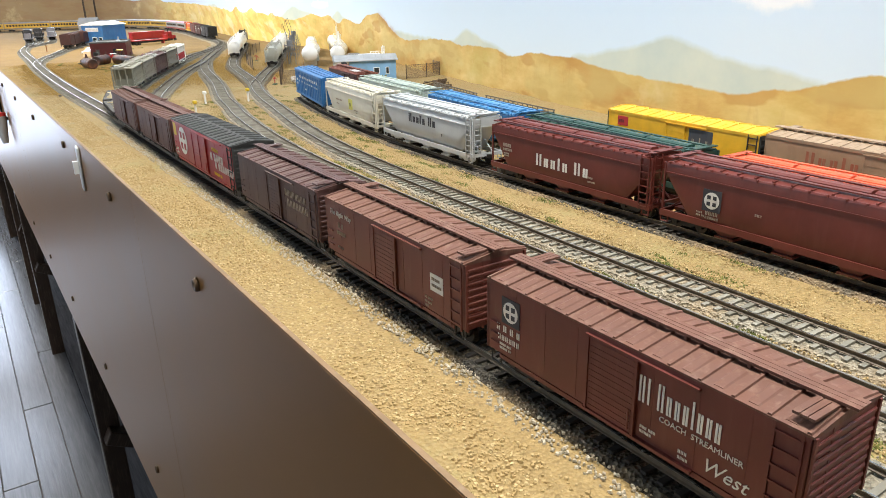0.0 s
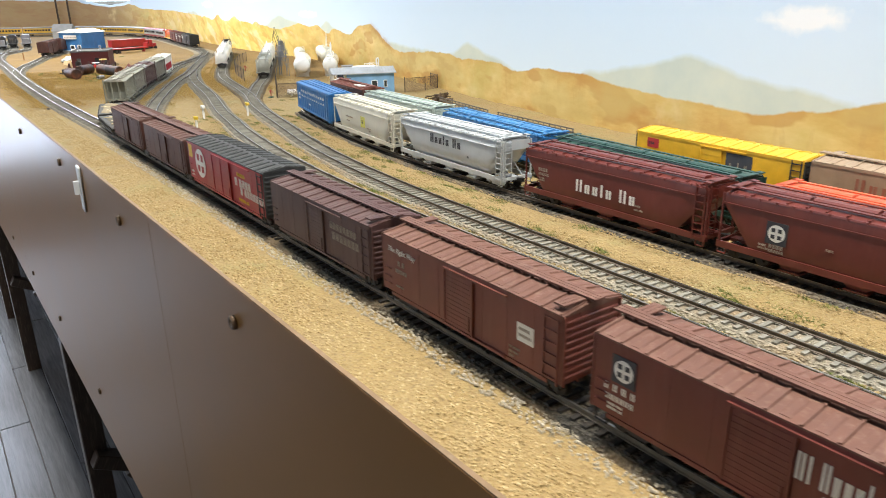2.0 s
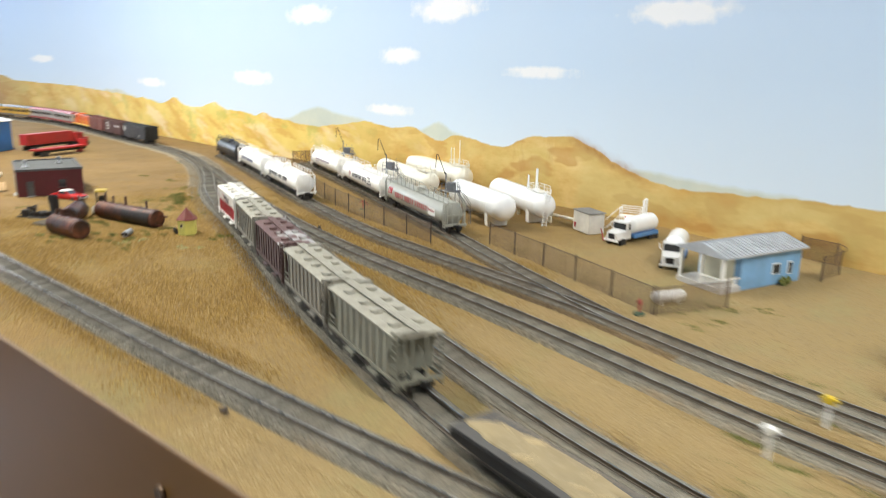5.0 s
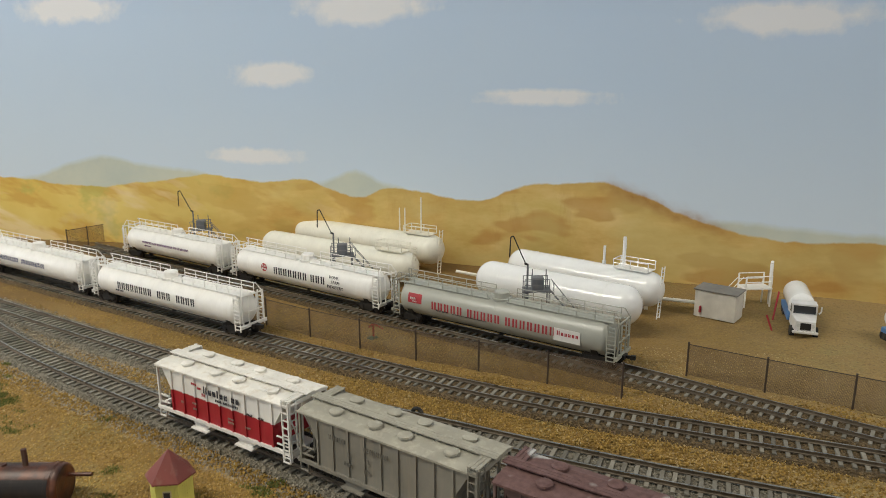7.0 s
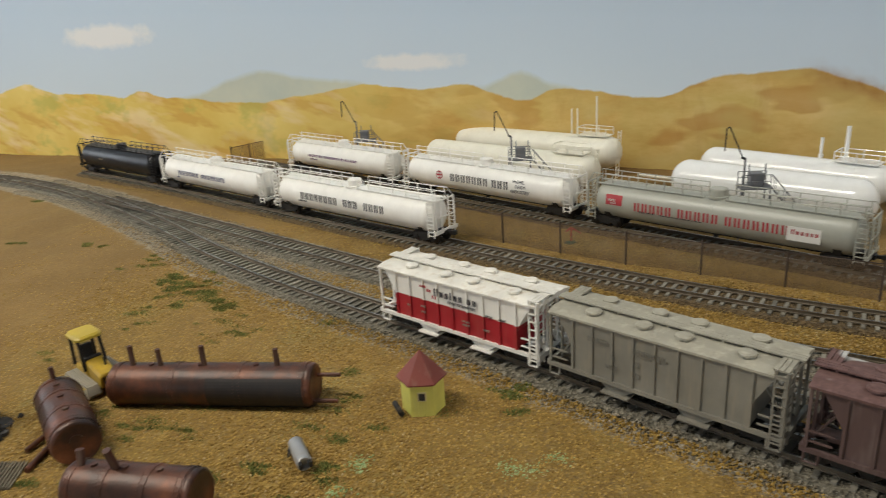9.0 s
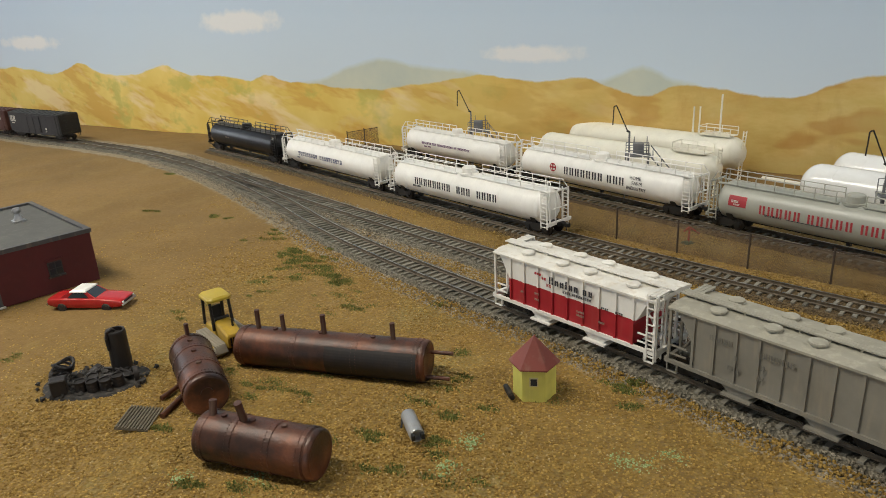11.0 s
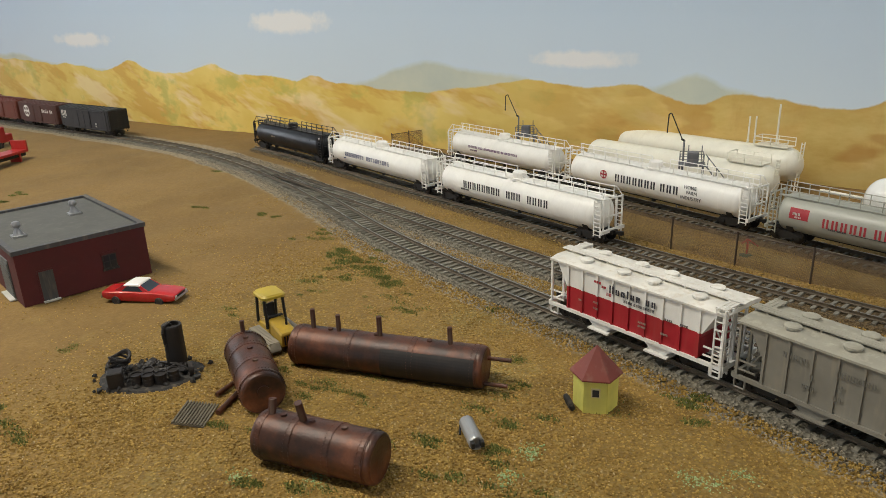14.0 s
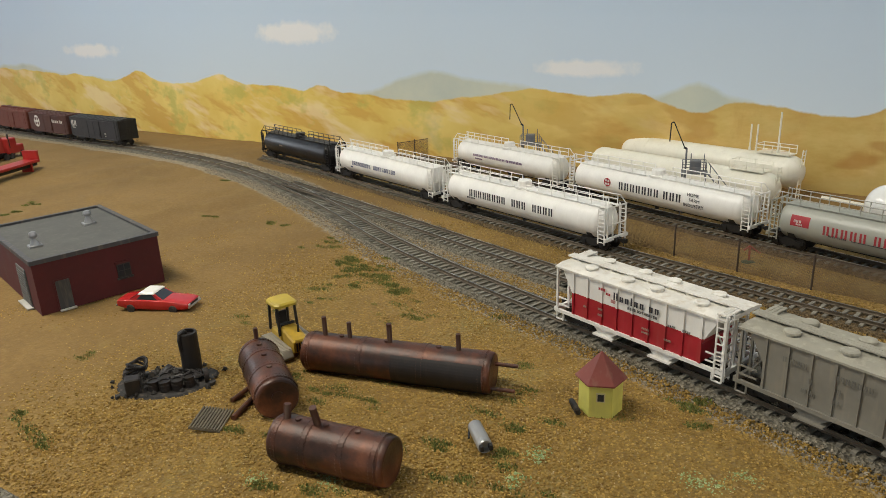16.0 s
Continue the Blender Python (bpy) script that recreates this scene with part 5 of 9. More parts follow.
def tank_car(name, m, label, shell_m, fit_m=None, length=214.0, r=16.3, zc=24.0, rail_gap=True, group="tank cars at the gas depot"):
    fit_m = fit_m or shell_m
    car = thing(name, m, label, "model tank car", group)
    h = length / 2
    body = bmesh.new()
    lathe(body, tank_profile(length - 16, r, 9.0), Matrix.Translation((0, 0, zc)), 40)
    part("tank_shell", body, shell_m, car, smooth=True)
    for x in (-h + 34, -h + 62, h - 62, h - 34, 0):
        bm = bmesh.new()
        lathe(bm, [(x - 0.4, r), (x - 0.4, r + 0.12), (x + 0.4, r + 0.12), (x + 0.4, r)], Matrix.Translation((0, 0, zc)), 40)
        part("weld_band", bm, shell_m, car)
    top = zc + r
    bm = bmesh.new()
    lathe(bm, [(-1.5, 9.5), (0.5, 9.5), (0.5, 7.2), (5.5, 7.0), (6.4, 6.2), (6.4, 0)], Matrix.Translation((0, 0, top - 0.4)) @ Matrix.Rotation(radians(-90), 4, "Y"), 24)
    part("dome", bm, shell_m, car)
    for sy in (-1, 1):
        for x0, x1 in ((-h + 9, -11), (11, h - 9)):
            bm = bmesh.new()
            y = sy * 8.2
            n = 7
            zt = top - 1.2
            for i in range(n):
                x = x0 + (x1 - x0) * i / (n - 1)
                rod(bm, (x, y, zt - 1.0), (x, y, zt + 9.0), 0.42, 6)
            for z in (zt + 4.8, zt + 9.0):
                rod(bm, (x0, y, z), (x1, y, z), 0.42, 6)
            part("railing", bm, fit_m, car)
        bm = bmesh.new()
        for x0, x1 in ((-h + 8, -9), (9, h - 8)):
            box(bm, x0, x1, min(sy * 5.4, sy * 9.0), max(sy * 5.4, sy * 9.0), top - 1.5, top - 0.7)
        part("walkway", bm, fit_m, car)
    for sx in (-1, 1):
        x = sx * (h - 3)
        bm = bmesh.new()
        for y in (-12.5, 12.5):
            box(bm, x - 0.6, x + 0.6, y - 0.6, y + 0.6, 9.5, top + 1)
        box(bm, x - 1.0, x + 1.0, -16, 16, 10, 13)
        box(bm, x - 0.5, x + 0.5, -12.5, 12.5, top - 0.6, top + 0.6)
        box(bm, x - 0.5, x + 0.5, -12.5, 12.5, 24, 25)
        for y in (-5, 5):
            box(bm, x - 0.5, x + 0.5, y - 0.5, y + 0.5, 12, top)
        pipe(bm, [(x, -12.5, top), (x - sx * 3, -8.2, top + 8), (x - sx * 8, -8.2, top + 8)], 0.45, 5)
        pipe(bm, [(x, 12.5, top), (x - sx * 3, 8.2, top + 8), (x - sx * 8, 8.2, top + 8)], 0.45, 5)
        part("end_frame", bm, fit_m, car)
        for sy in (-1, 1):
            part("ladder", ladder_mesh(top - 8, 9, 7.0), fit_m, car, m=at(sx * (h - 8), sy * 14.6, 7, 0 if sy > 0 else 180))
        bm = bmesh.new()
        box(bm, sx * (h - 23) - 7, sx * (h - 23) + 7, -9, 9, 8.5, zc - r + 4)
        loft(bm, [[(sx * (h - 23) - 3, -11, zc - r + 2), (sx * (h - 23) + 3, -11, zc - r + 2), (sx * (h - 23) + 3, 11, zc - r + 2), (sx * (h - 23) - 3, 11, zc - r + 2)], [(sx * (h - 23) - 3, -15.4, zc - 5), (sx * (h - 23) + 3, -15.4, zc - 5), (sx * (h - 23) + 3, 15.4, zc - 5), (sx * (h - 23) - 3, 15.4, zc - 5)]])
        box(bm, min(sx * (h - 34), sx * h), max(sx * (h - 34), sx * h), -4, 4, 8.2, 11.6)
        part("bolster", bm, BLACK, car)
    bm = bmesh.new()
    rod(bm, (-12, -9, 9), (-2, -9, 9), 2.5, 10)
    rod(bm, (0, 0, zc - r - 3.5), (0, 0, zc - r + 1), 2.2, 10)
    rod(bm, (-h + 32, 7, 8.8), (h - 32, 7, 8.8), 0.5, 5)
    part("brake_gear", bm, BLACK, car)
    running_gear(car, length, inset=20)
    return car


def flat_car(m, label, deck_m, load_m=None, length=128.0, load=0.86):
    car = thing("flat_car", m, label, "model flat car", "cars of the front freight train")
    h, w = length / 2, 17.0
    bm = boxm(-h, h, -w, w, 10.5, 13.5, 0.3)
    for i in range(13):
        x = -h + 5 + (length - 10) * i / 12
        for sy in (-1, 1):
            box(bm, x - 1.1, x + 1.1, min(sy * w, sy * (w + 1.4)), max(sy * w, sy * (w + 1.4)), 9.6, 13.2)
    for sy in (-1, 1):
        loft(bm, [[(-h, sy * w - 0.6, 8.5), (-h, sy * w + 0.6, 8.5), (-h, sy * w + 0.6, 12), (-h, sy * w - 0.6, 12)], [(-h * 0.5, sy * w - 0.6, 6), (-h * 0.5, sy * w + 0.6, 6), (-h * 0.5, sy * w + 0.6, 12), (-h * 0.5, sy * w - 0.6, 12)], [(h * 0.5, sy * w - 0.6, 6), (h * 0.5, sy * w + 0.6, 6), (h * 0.5, sy * w + 0.6, 12), (h * 0.5, sy * w - 0.6, 12)], [(h, sy * w - 0.6, 8.5), (h, sy * w + 0.6, 8.5), (h, sy * w + 0.6, 12), (h, sy * w - 0.6, 12)]])
    part("frame", bm, BLACK, car)
    n = 24
    plank = meshed(boxm(-length / n / 2 + 0.15, length / n / 2 - 0.15, -w + 0.3, w - 0.3, 13.4, 14.1), "plank")
    for i in range(n):
        part("plank", plank, deck_m, car, m=at(-h + length * (i + 0.5) / n, rng.uniform(-0.4, 0.4), rng.uniform(-0.1, 0.1)))
    if load_m:
        k = load
        ring = [(a, 1 + 0.10 * math.sin(3 * a + 1) + 0.07 * math.sin(7 * a)) for a in (2 * math.pi * i / 40 for i in range(40))]
        shape = lambda a, g, s: (math.copysign(abs(math.cos(a)) ** 0.45, math.cos(a)) * h * k * g * s, math.copysign(abs(math.sin(a)) ** 0.5, math.sin(a)) * w * 0.74 * g * s)
        part("sand_load", loft(bmesh.new(), [[(*shape(a, g, sc), z) for a, g in ring] for z, sc in ((13.9, 1.0), (14.9, 0.93), (15.5, 0.75))]), load_m, car, "loose sand strewn over the deck")
    bm = bmesh.new()
    for i in range(9):
        x, y = rng.uniform(-h + 8, h - 8), rng.uniform(-10, 10)
        a = rng.uniform(0, 3)
        c, s = math.cos(a) * 5, math.sin(a) * 5
        rod(bm, (x - c, y - s, 15.2), (x + c, y + s, 15.6), rng.uniform(0.4, 0.9), 5)
    part("debris", bm, plain("pale_scrap_wood", (0.55, 0.42, 0.22)), car)
    running_gear(car, length, inset=16)
    return car


def passenger_car(m, label, body_m, roof_m, length=225.0):
    car = thing("passenger_car", m, label, "model passenger car", "cars of the far passenger train")
    h, w = length / 2, 17.0
    bm = boxm(-h, h, -w, w, 9, 40, 0.5)
    for sy in (-1, 1):
        box(bm, -h, h, min(sy * w, sy * (w + 0.3)), max(sy * w, sy * (w + 0.3)), 19, 20)
    part("body", bm, body_m, car)
    bm = bmesh.new()
    prism(bm, [(-w - 0.2, 40), (w + 0.2, 40), (w - 1.5, 44), (w - 6, 47), (-w + 6, 47), (-w + 1.5, 44)], -h, h)
    part("roof", bm, roof_m, car)
    bm = bmesh.new()
    prism(bm, [(-w - 0.3, 10), (w + 0.3, 10), (w + 0.3, 16), (-w - 0.3, 16)], -h, h)
    part("skirt", bm, roof_m, car)
    win = meshed(boxm(-5, 5, -0.2, 0.2, 25, 34), "window")
    for i in range(14):
        for sy in (-1, 1):
            part("window", win, GLASS, car, m=at(-h + 14 + (length - 28) * i / 13, sy * (w + 0.15)))
    running_gear(car, length, inset=30)
    return car


def diesel(m, label, body_m, trim_m, roof_m, name="diesel_locomotive", length=190.0):
    car = thing(name, m, label, "model locomotive", "locomotives")
    h, w = length / 2, 17.0
    part("deck", boxm(-h, h, -w, w, 11, 15, 0.4), trim_m, car)
    bm = boxm(-h + 14, h * 0.38, -12.5, 12.5, 15, 44, 1.2)
    for i in range(9):
        x = -h + 24 + 12 * i
        for sy in (-1, 1):
            box(bm, x - 4.5, x + 4.5, min(sy * 12.5, sy * 12.9), max(sy * 12.5, sy * 12.9), 18, 38)
    part("hood", bm, body_m, car)
    bm = bmesh.new()
    prism(bm, [(-16.5, 15), (16.5, 15), (16.5, 42), (11, 48), (-11, 48), (-16.5, 42)], h * 0.4, h * 0.66)
    part("cab", bm, body_m, car)
    part("nose", boxm(h * 0.66, h * 0.9, -12, 12, 15, 33, 1.5), trim_m, car)
    for x, r in ((-h * 0.6, 8), (-h * 0.3, 8), (0, 5)):
        bm = bmesh.new()
        lathe(bm, [(0, r), (2.4, r), (2.4, 0)], Matrix.Translation((x, 0, 44)) @ Matrix.Rotation(radians(-90), 4, "Y"), 14)
        part("roof_fan", bm, roof_m, car)
    for sy in (-1, 1):
        part("cab_window", boxm(h * 0.45, h * 0.61, min(sy * 16.4, sy * 16.9), max(sy * 16.4, sy * 16.9), 32, 41), GLASS, car)
        bm = bmesh.new()
        for i in range(8):
            x = -h + 8 + (h * 1.35) * i / 7
            rod(bm, (x, sy * 16, 15), (x, sy * 16, 26), 0.5, 5)
        rod(bm, (-h + 8, sy * 16, 26), (h * 0.35, sy * 16, 26), 0.5, 5)
        part("handrail", bm, trim_m, car)
    part("fuel_tank", boxm(-24, 24, -13, 13, 4, 11, 1.5), BLACK, car)
    running_gear(car, length, inset=34)
    return car


# paints of the cars
OXIDE = paint("boxcar_oxide_red", (0.135, 0.025, 0.018), 0.5, dirt=0.14, dust=(0.25, 0.13, 0.09))
OXIDEROOF = paint("dusty_oxide_roof", (0.150, 0.066, 0.043), 0.8, dirt=0.5, dust=(0.27, 0.165, 0.115))
OXIDE2 = paint("boxcar_mineral_red", (0.165, 0.043, 0.027), 0.55, dirt=0.18, dust=(0.27, 0.15, 0.1))
UMBER = paint("boxcar_dark_umber", (0.082, 0.036, 0.030), 0.6, dirt=0.3, dust=(0.17, 0.11, 0.09))
MAROON = paint("old_maroon_brown", (0.085, 0.030, 0.022), 0.6, dirt=0.3, dust=(0.17, 0.09, 0.06))
SIGNALRED = paint("bright_red", (0.33, 0.013, 0.018), 0.45, dirt=0.1)
BLACKROOF = paint("grey_black_roof", (0.032, 0.033, 0.032), 0.7, dirt=0.35, dust=(0.10, 0.095, 0.09))
HOPGREY = paint("dusty_grey_hopper", (0.23, 0.215, 0.175), 0.65, dirt=0.4, dust=(0.33, 0.28, 0.2))
CREAMROOF = paint("dusty_white_roof", (0.80, 0.77, 0.69), 0.7, dirt=0.45, dust=(0.50, 0.40, 0.26), streak=False)
DUSTROOF = paint("dusty_pale_roof", (0.36, 0.34, 0.27), 0.8, dirt=0.5, dust=(0.52, 0.48, 0.38), streak=False)
GREENGREY = paint("grey_green_hopper", (0.24, 0.235, 0.18), 0.65, dirt=0.4)


def patched_material():
    m, nt, b = node_mat("patched_primer_red", 0.7)
    body = ramp(nt, noise_node(nt, 300, 4), (0.3, (0.095, 0.048, 0.042)), (0.7, (0.165, 0.09, 0.08)))
    pale = ramp(nt, noise_node(nt, 500, 4), (0.3, (0.36, 0.35, 0.33)), (0.7, (0.50, 0.49, 0.46)))
    nt.links.new(mix(nt, ramp(nt, noise_node(nt, 34, 3, 0.45), (0.49, (0, 0, 0)), (0.54, (1, 1, 1))), body, pale), b.inputs["Base Color"])
    return m


PATCHED = patched_material()
OFFWHITE = paint("off_white_hopper", (0.84, 0.82, 0.76), 0.5, dirt=0.18, dust=(0.48, 0.38, 0.24), spread=0.06)
HOPRED = paint("hopper_crimson", (0.40, 0.018, 0.028), 0.45, dirt=0.1)
SILVERGREY = paint("silver_grey_hopper", (0.52, 0.54, 0.54), 0.42, dirt=0.12, spread=0.06)
IVORY = paint("ivory_hopper", (0.66, 0.63, 0.52), 0.5, dirt=0.2, dust=(0.45, 0.38, 0.25), spread=0.05)
FREIGHTRED = paint("freight_car_brown_red", (0.140, 0.027, 0.018), 0.42, dirt=0.10, dust=(0.25, 0.1, 0.08))
BLUE = paint("bright_blue_hopper", (0.035, 0.17, 0.42), 0.45, dirt=0.12, dust=(0.2, 0.3, 0.42))
PALEGREEN = paint("pale_green_hopper", (0.45, 0.52, 0.46), 0.5, dirt=0.2)
DARKGREEN = paint("dark_green_hopper", (0.022, 0.07, 0.055), 0.45, dirt=0.15)
ORANGE = paint("orange_red_hopper", (0.72, 0.12, 0.045), 0.45, dirt=0.08)
YELLOW = paint("reefer_yellow", (0.80, 0.46, 0.02), 0.45, dirt=0.1, dust=(0.6, 0.4, 0.1))
TAN = paint("tan_reefer", (0.34, 0.22, 0.13), 0.6, dirt=0.3)
UTP = paint("grey_tank", (0.40, 0.40, 0.34), 0.36, dirt=0.12, dust=(0.36, 0.31, 0.22), spread=0.05)
TANKBLACK = paint("satin_black_tank", (0.010, 0.010, 0.012), 0.38, dirt=0.1, dust=(0.1, 0.09, 0.08))


def on(line, x, y, length):
    return line.along(line.near(x, y), length * 0.36)


# front freight train on the first track
def front_train():
    y = 35.5 / 2
    c = boxcar("boxcar", on(T1, 332, 184, 142), "oxide red boxcar with white train-name lettering, dusty roof", OXIDE, OXIDEROOF)
    disc_emblem(c, -56, 33.2, 4.6, y + 0.25, LETTERWHITE, LETTERBLACK, square=LETTERBLACK)
    letters(c, [(-65, 22.8, 3.0, "N N N N"), (-64, 18.6, 2.5, "NNNNNN"), (-63, 16.2, 1.1, "NNNN NNN"), (-63, 14.4, 1.1, "NNNNN NN"), (14, 16.5, 1.1, "NNN NNN"), (14, 14.7, 1.1, "NNNNN"), (30, 15.5, 1.3, "NNN"), (30, 13.4, 1.1, "NNNN")], LETTERWHITE, y + 0.2)
    letters(c, [(32, 26.5, 10.0, "Nl Nnnnlnnn")], LETTERWHITE, y + 0.2, squeeze=0.39)
    words(c, "COACH  STREAMLINER", 2.2, 21.5, 23.0, y + 0.2, LETTERWHITE)
    words(c, "West", 5.2, 39, 14.6, y + 0.2, LETTERWHITE, shear=0.35)
    c = boxcar("boxcar", on(T1, 332, 341, 142), "mineral red boxcar with slogan and small white sign", OXIDE2, OXIDEROOF)
    words(c, "The Right Way", 3.2, -66, 36.0, y + 0.2, LETTERWHITE, shear=0.3)
    letters(c, [(-56, 29, 3.0, "N N"), (-58, 24.6, 2.4, "NNNNN"), (-58, 16, 1.2, "NNNN NN"), (38, 15, 1.2, "NN NNN"), (38, 17.4, 1.2, "NN NNNN"), (38, 13, 1.2, "NNN")], LETTERFADE, y + 0.2)
    part("route_sign", boxm(43, 54, -0.12, 0.12, 23, 32), LETTERWHITE, c, "small white paper sign", m=plate_pose(0, y + 0.1, 0))
    letters(c, [(44.5, 28.6, 1.5, "NNNNN"), (44.5, 25.4, 1.5, "NNNNNN")], LETTERFADE, y + 0.28)
    c = boxcar("boxcar", on(T1, 332, 498, 142), "dark umber boxcar with faded railway lettering", UMBER)
    letters(c, [(20, 31.5, 4.6, "NNNNNNNN"), (23, 24.5, 5.2, "NNNNNNN")], LETTERFADE, y + 0.2)
    c = boxcar("boxcar", on(T1, 332, 673, 178), "bright red fifty-foot boxcar with black roof and white emblem", SIGNALRED, BLACKROOF, BLACKROOF, 178, 46.5, 35.5, (40.0, 1), False, 16, True)
    y2 = 35.5 / 2
    disc_emblem(c, -55, 30, 13.2, y2 + 0.25, LETTERWHITE, SIGNALRED)
    part("placard", boxm(-86, -77, -0.1, 0.1, 32, 44), LETTERYELLOW, c, "yellow placard", m=plate_pose(0, y2 + 0.1, 0))
    letters(c, [(-84, 15, 1.6, "NNN NN"), (-84, 18, 2.2, "NNNN")], LETTERWHITE, y2 + 0.2)
    letters(c, [(30, 27, 6.6, "N NNNN"), (41, 20.5, 6.0, "N NNNNNNN")], LETTERWHITE, y2 + 0.2)
    letters(c, [(36, 35.5, 3.0, "NNNNNN"), (36, 14.6, 2.6, "NNNNNN NN")], LETTERYELLOW, y2 + 0.2)
    for yy in (846, 1003):
        boxcar("boxcar", on(T1, 332, yy, 142), "plain weathered maroon-brown old boxcar", MAROON, paint("maroon_roof", (0.13, 0.06, 0.045), 0.8, dirt=0.4, dust=(0.24, 0.15, 0.11)), eave=43.0)
    wood = paint("grey_deck_boards", (0.10, 0.094, 0.085), 0.85, dirt=0.5)
    s0 = T1.near(332, 1003)
    sand = paint("sand_on_deck", (0.33, 0.26, 0.14), 0.95, dirt=0.6, dust=(0.45, 0.37, 0.23), streak=False)
    flat_car(T1.along(s0 + 149, 45), "grey flat car with a patch of dirty sand", wood, paint("dirty_sand", (0.13, 0.11, 0.07), 0.95, dirt=0.5, dust=(0.22, 0.18, 0.11), streak=False), length=128, load=0.55)
    flat_car(T1.along(s0 + 293, 45), "flat car with pale sand strewn over its deck", wood, sand, length=124)



front_train()


def curve_hoppers():
    near, far = T1.near(393, 1411), T1.near(650, 2028)
    step = (far - near) / 5
    y = 35.0 / 2
    specs = [("grey_green", GREENGREY, None, DUSTROOF, "dusty grey-green two-bay covered hopper"),
             ("grey", HOPGREY, None, DUSTROOF, "dusty grey two-bay covered hopper"),
             ("patched", paint("dull_mauve_primer", (0.105, 0.062, 0.056), 0.7, dirt=0.4, dust=(0.22, 0.17, 0.15)), None, PATCHED, "primer red covered hopper with pale patched roof"),
             ("railway", HOPGREY, None, DUSTROOF, "dusty grey covered hopper with faded railway lettering"),
             ("bright", OFFWHITE, HOPRED, CREAMROOF, "white covered hopper with crimson lower sides")]
    for i, (_, up, low, roof, label) in enumerate(specs):
        c = covered_hopper("covered_hopper", T1.along(near + step * (i + 0.5), 42), label, up, low, roof, length=step - 7.5)
        if i == 4:
            letters(c, [(-14, 32.5, 5.0, "NnnInn nn")], LETTERBLACK, y)
            letters(c, [(-3, 29.4, 1.7, "NNNN NNNNNNNNN"), (26, 27.6, 1.4, "NNNN"), (36, 27.6, 1.4, "NNNN")], LETTERBLACK, y)
            letters(c, [(-26, 36.0, 1.6, "MMM"), (-20, 34.0, 1.6, "MM"), (-16, 30, 2.2, "NN")], LETTERRED, y)
            letters(c, [(-38, 20, 1.4, "NN"), (-26, 22, 1.4, "NNN"), (-26, 18, 1.4, "NNN"), (8, 20, 1.2, "NNNNN"), (8, 17.5, 1.2, "NNNNN"), (24, 18, 1.3, "NNNN")], LETTERFADE, y)
        if i == 3:
            letters(c, [(-38, 32, 2.8, "NNNNN"), (-12, 32, 2.8, "NNNNNNN"), (-24, 25, 2.8, "N"), (-10, 25, 2.8, "N"), (-27, 19, 2.4, "NNN"), (-12, 19, 2.4, "NN")], FAINT, y)


curve_hoppers()


def depot_tanks():
    r = 16.3

    def row(line, x0, y0, items, step):
        s = line.near(x0, y0)
        for length, shell, label, rows in items:
            c = tank_car("tank_car", line.along(s + length / 2 + 6, length * 0.36), label, shell, length=length)
            for mat, yy, tilt, rr in rows:
                letters(c, rr, mat, yy, tilt=tilt)
            yield c
            s += length + step

    tilt = 0
    yl = r + 0.05
    white = lambda rows: [(LETTERBLACK, yl, 0, rows)]
    first = list(row(T4, 799, 2029, [
        (233, WHITE, "white pressure tank car with black company lettering", white([(-66, 21.5, 7.4, "NNNNNNNN  NNN  NNNN"), (-70, 19, 1.6, "NNNN NNNN")])),
        (220, WHITE, "white pressure tank car with dark blue lettering", [(plain("navy_lettering", (0.05, 0.06, 0.16)), yl, 0, [(-62, 22.5, 5.2, "NNNNNNNNN  NNNNNNNNNN"), (-66, 19, 1.5, "NNNN")])]),
        (206, TANKBLACK, "satin black pressure tank car with railings", [(LETTERFADE, yl, 0, [(-40, 24, 1.8, "NNNN NN")])])], 12))
    second = list(row(T4B, 777, 1698, [
        (236, UTP, "grey tank car with red lettering and handwritten paper sign", [(LETTERRED, yl, 0, [(-67, 20.5, 7.6, "NNNNN NNNNN NNNNNNNNN")]), (LETTERBLACK, yl, 0, [(-62, 19.5, 1.6, "NNNN NNNNN")])]),
        (233, WHITE, "white tank car with round red emblem and lettering", white([(-38, 21.0, 8.0, "NNNNNNN NNN")])),
        (206, WHITE, "white tank car with purple lettering", [(plain("purple_lettering", (0.16, 0.06, 0.18)), yl, 0, [(-54, 24, 3.0, "NNNNNNN NNN NNNNNNNNNNN NN NNNNNNNN"), (-50, 20.5, 1.6, "NNNNN NNNN")])])], 11))
    c = second[0]
    part("paper_sign", boxm(60, 84, -0.15, 0.15, 17.5, 28.5), LETTERWHITE, c, "white handwritten paper sign", m=plate_pose(0, yl + 0.2, 0))
    letters(c, [(63, 22.5, 4.0, "Nnnnnn")], LETTERRED, yl + 0.4)
    curved_plate(c, "company_flag", -95, -79, 23, 32, r, 24.0, LETTERRED, "small red flag emblem")
    letters(c, [(-92, 26.2, 2.4, "NNN"), (-90, 24.0, 1.5, "NNNN")], LETTERWHITE, yl + 0.2)
    letters(c, [(-44, 19.6, 0.5, "MMMMMMMMMMMMMMMMMMMM MMMMMMMMMMMMMMMMMMMMMMMMM MMMMMMMMMMMMMMMMMM")], LETTERBLACK, yl - 0.2)
    c = second[1]
    words(c, "HOME", 3.5, 46.5, 29.2, yl, LETTERBLACK)
    words(c, "FARM", 3.5, 49, 24.0, yl, LETTERBLACK)
    words(c, "INDUSTRY", 3.5, 43, 18.8, yl, LETTERBLACK)
    disc_emblem(c, -54, 26, 4.6, yl, LETTERRED, LETTERWHITE)


depot_tanks()


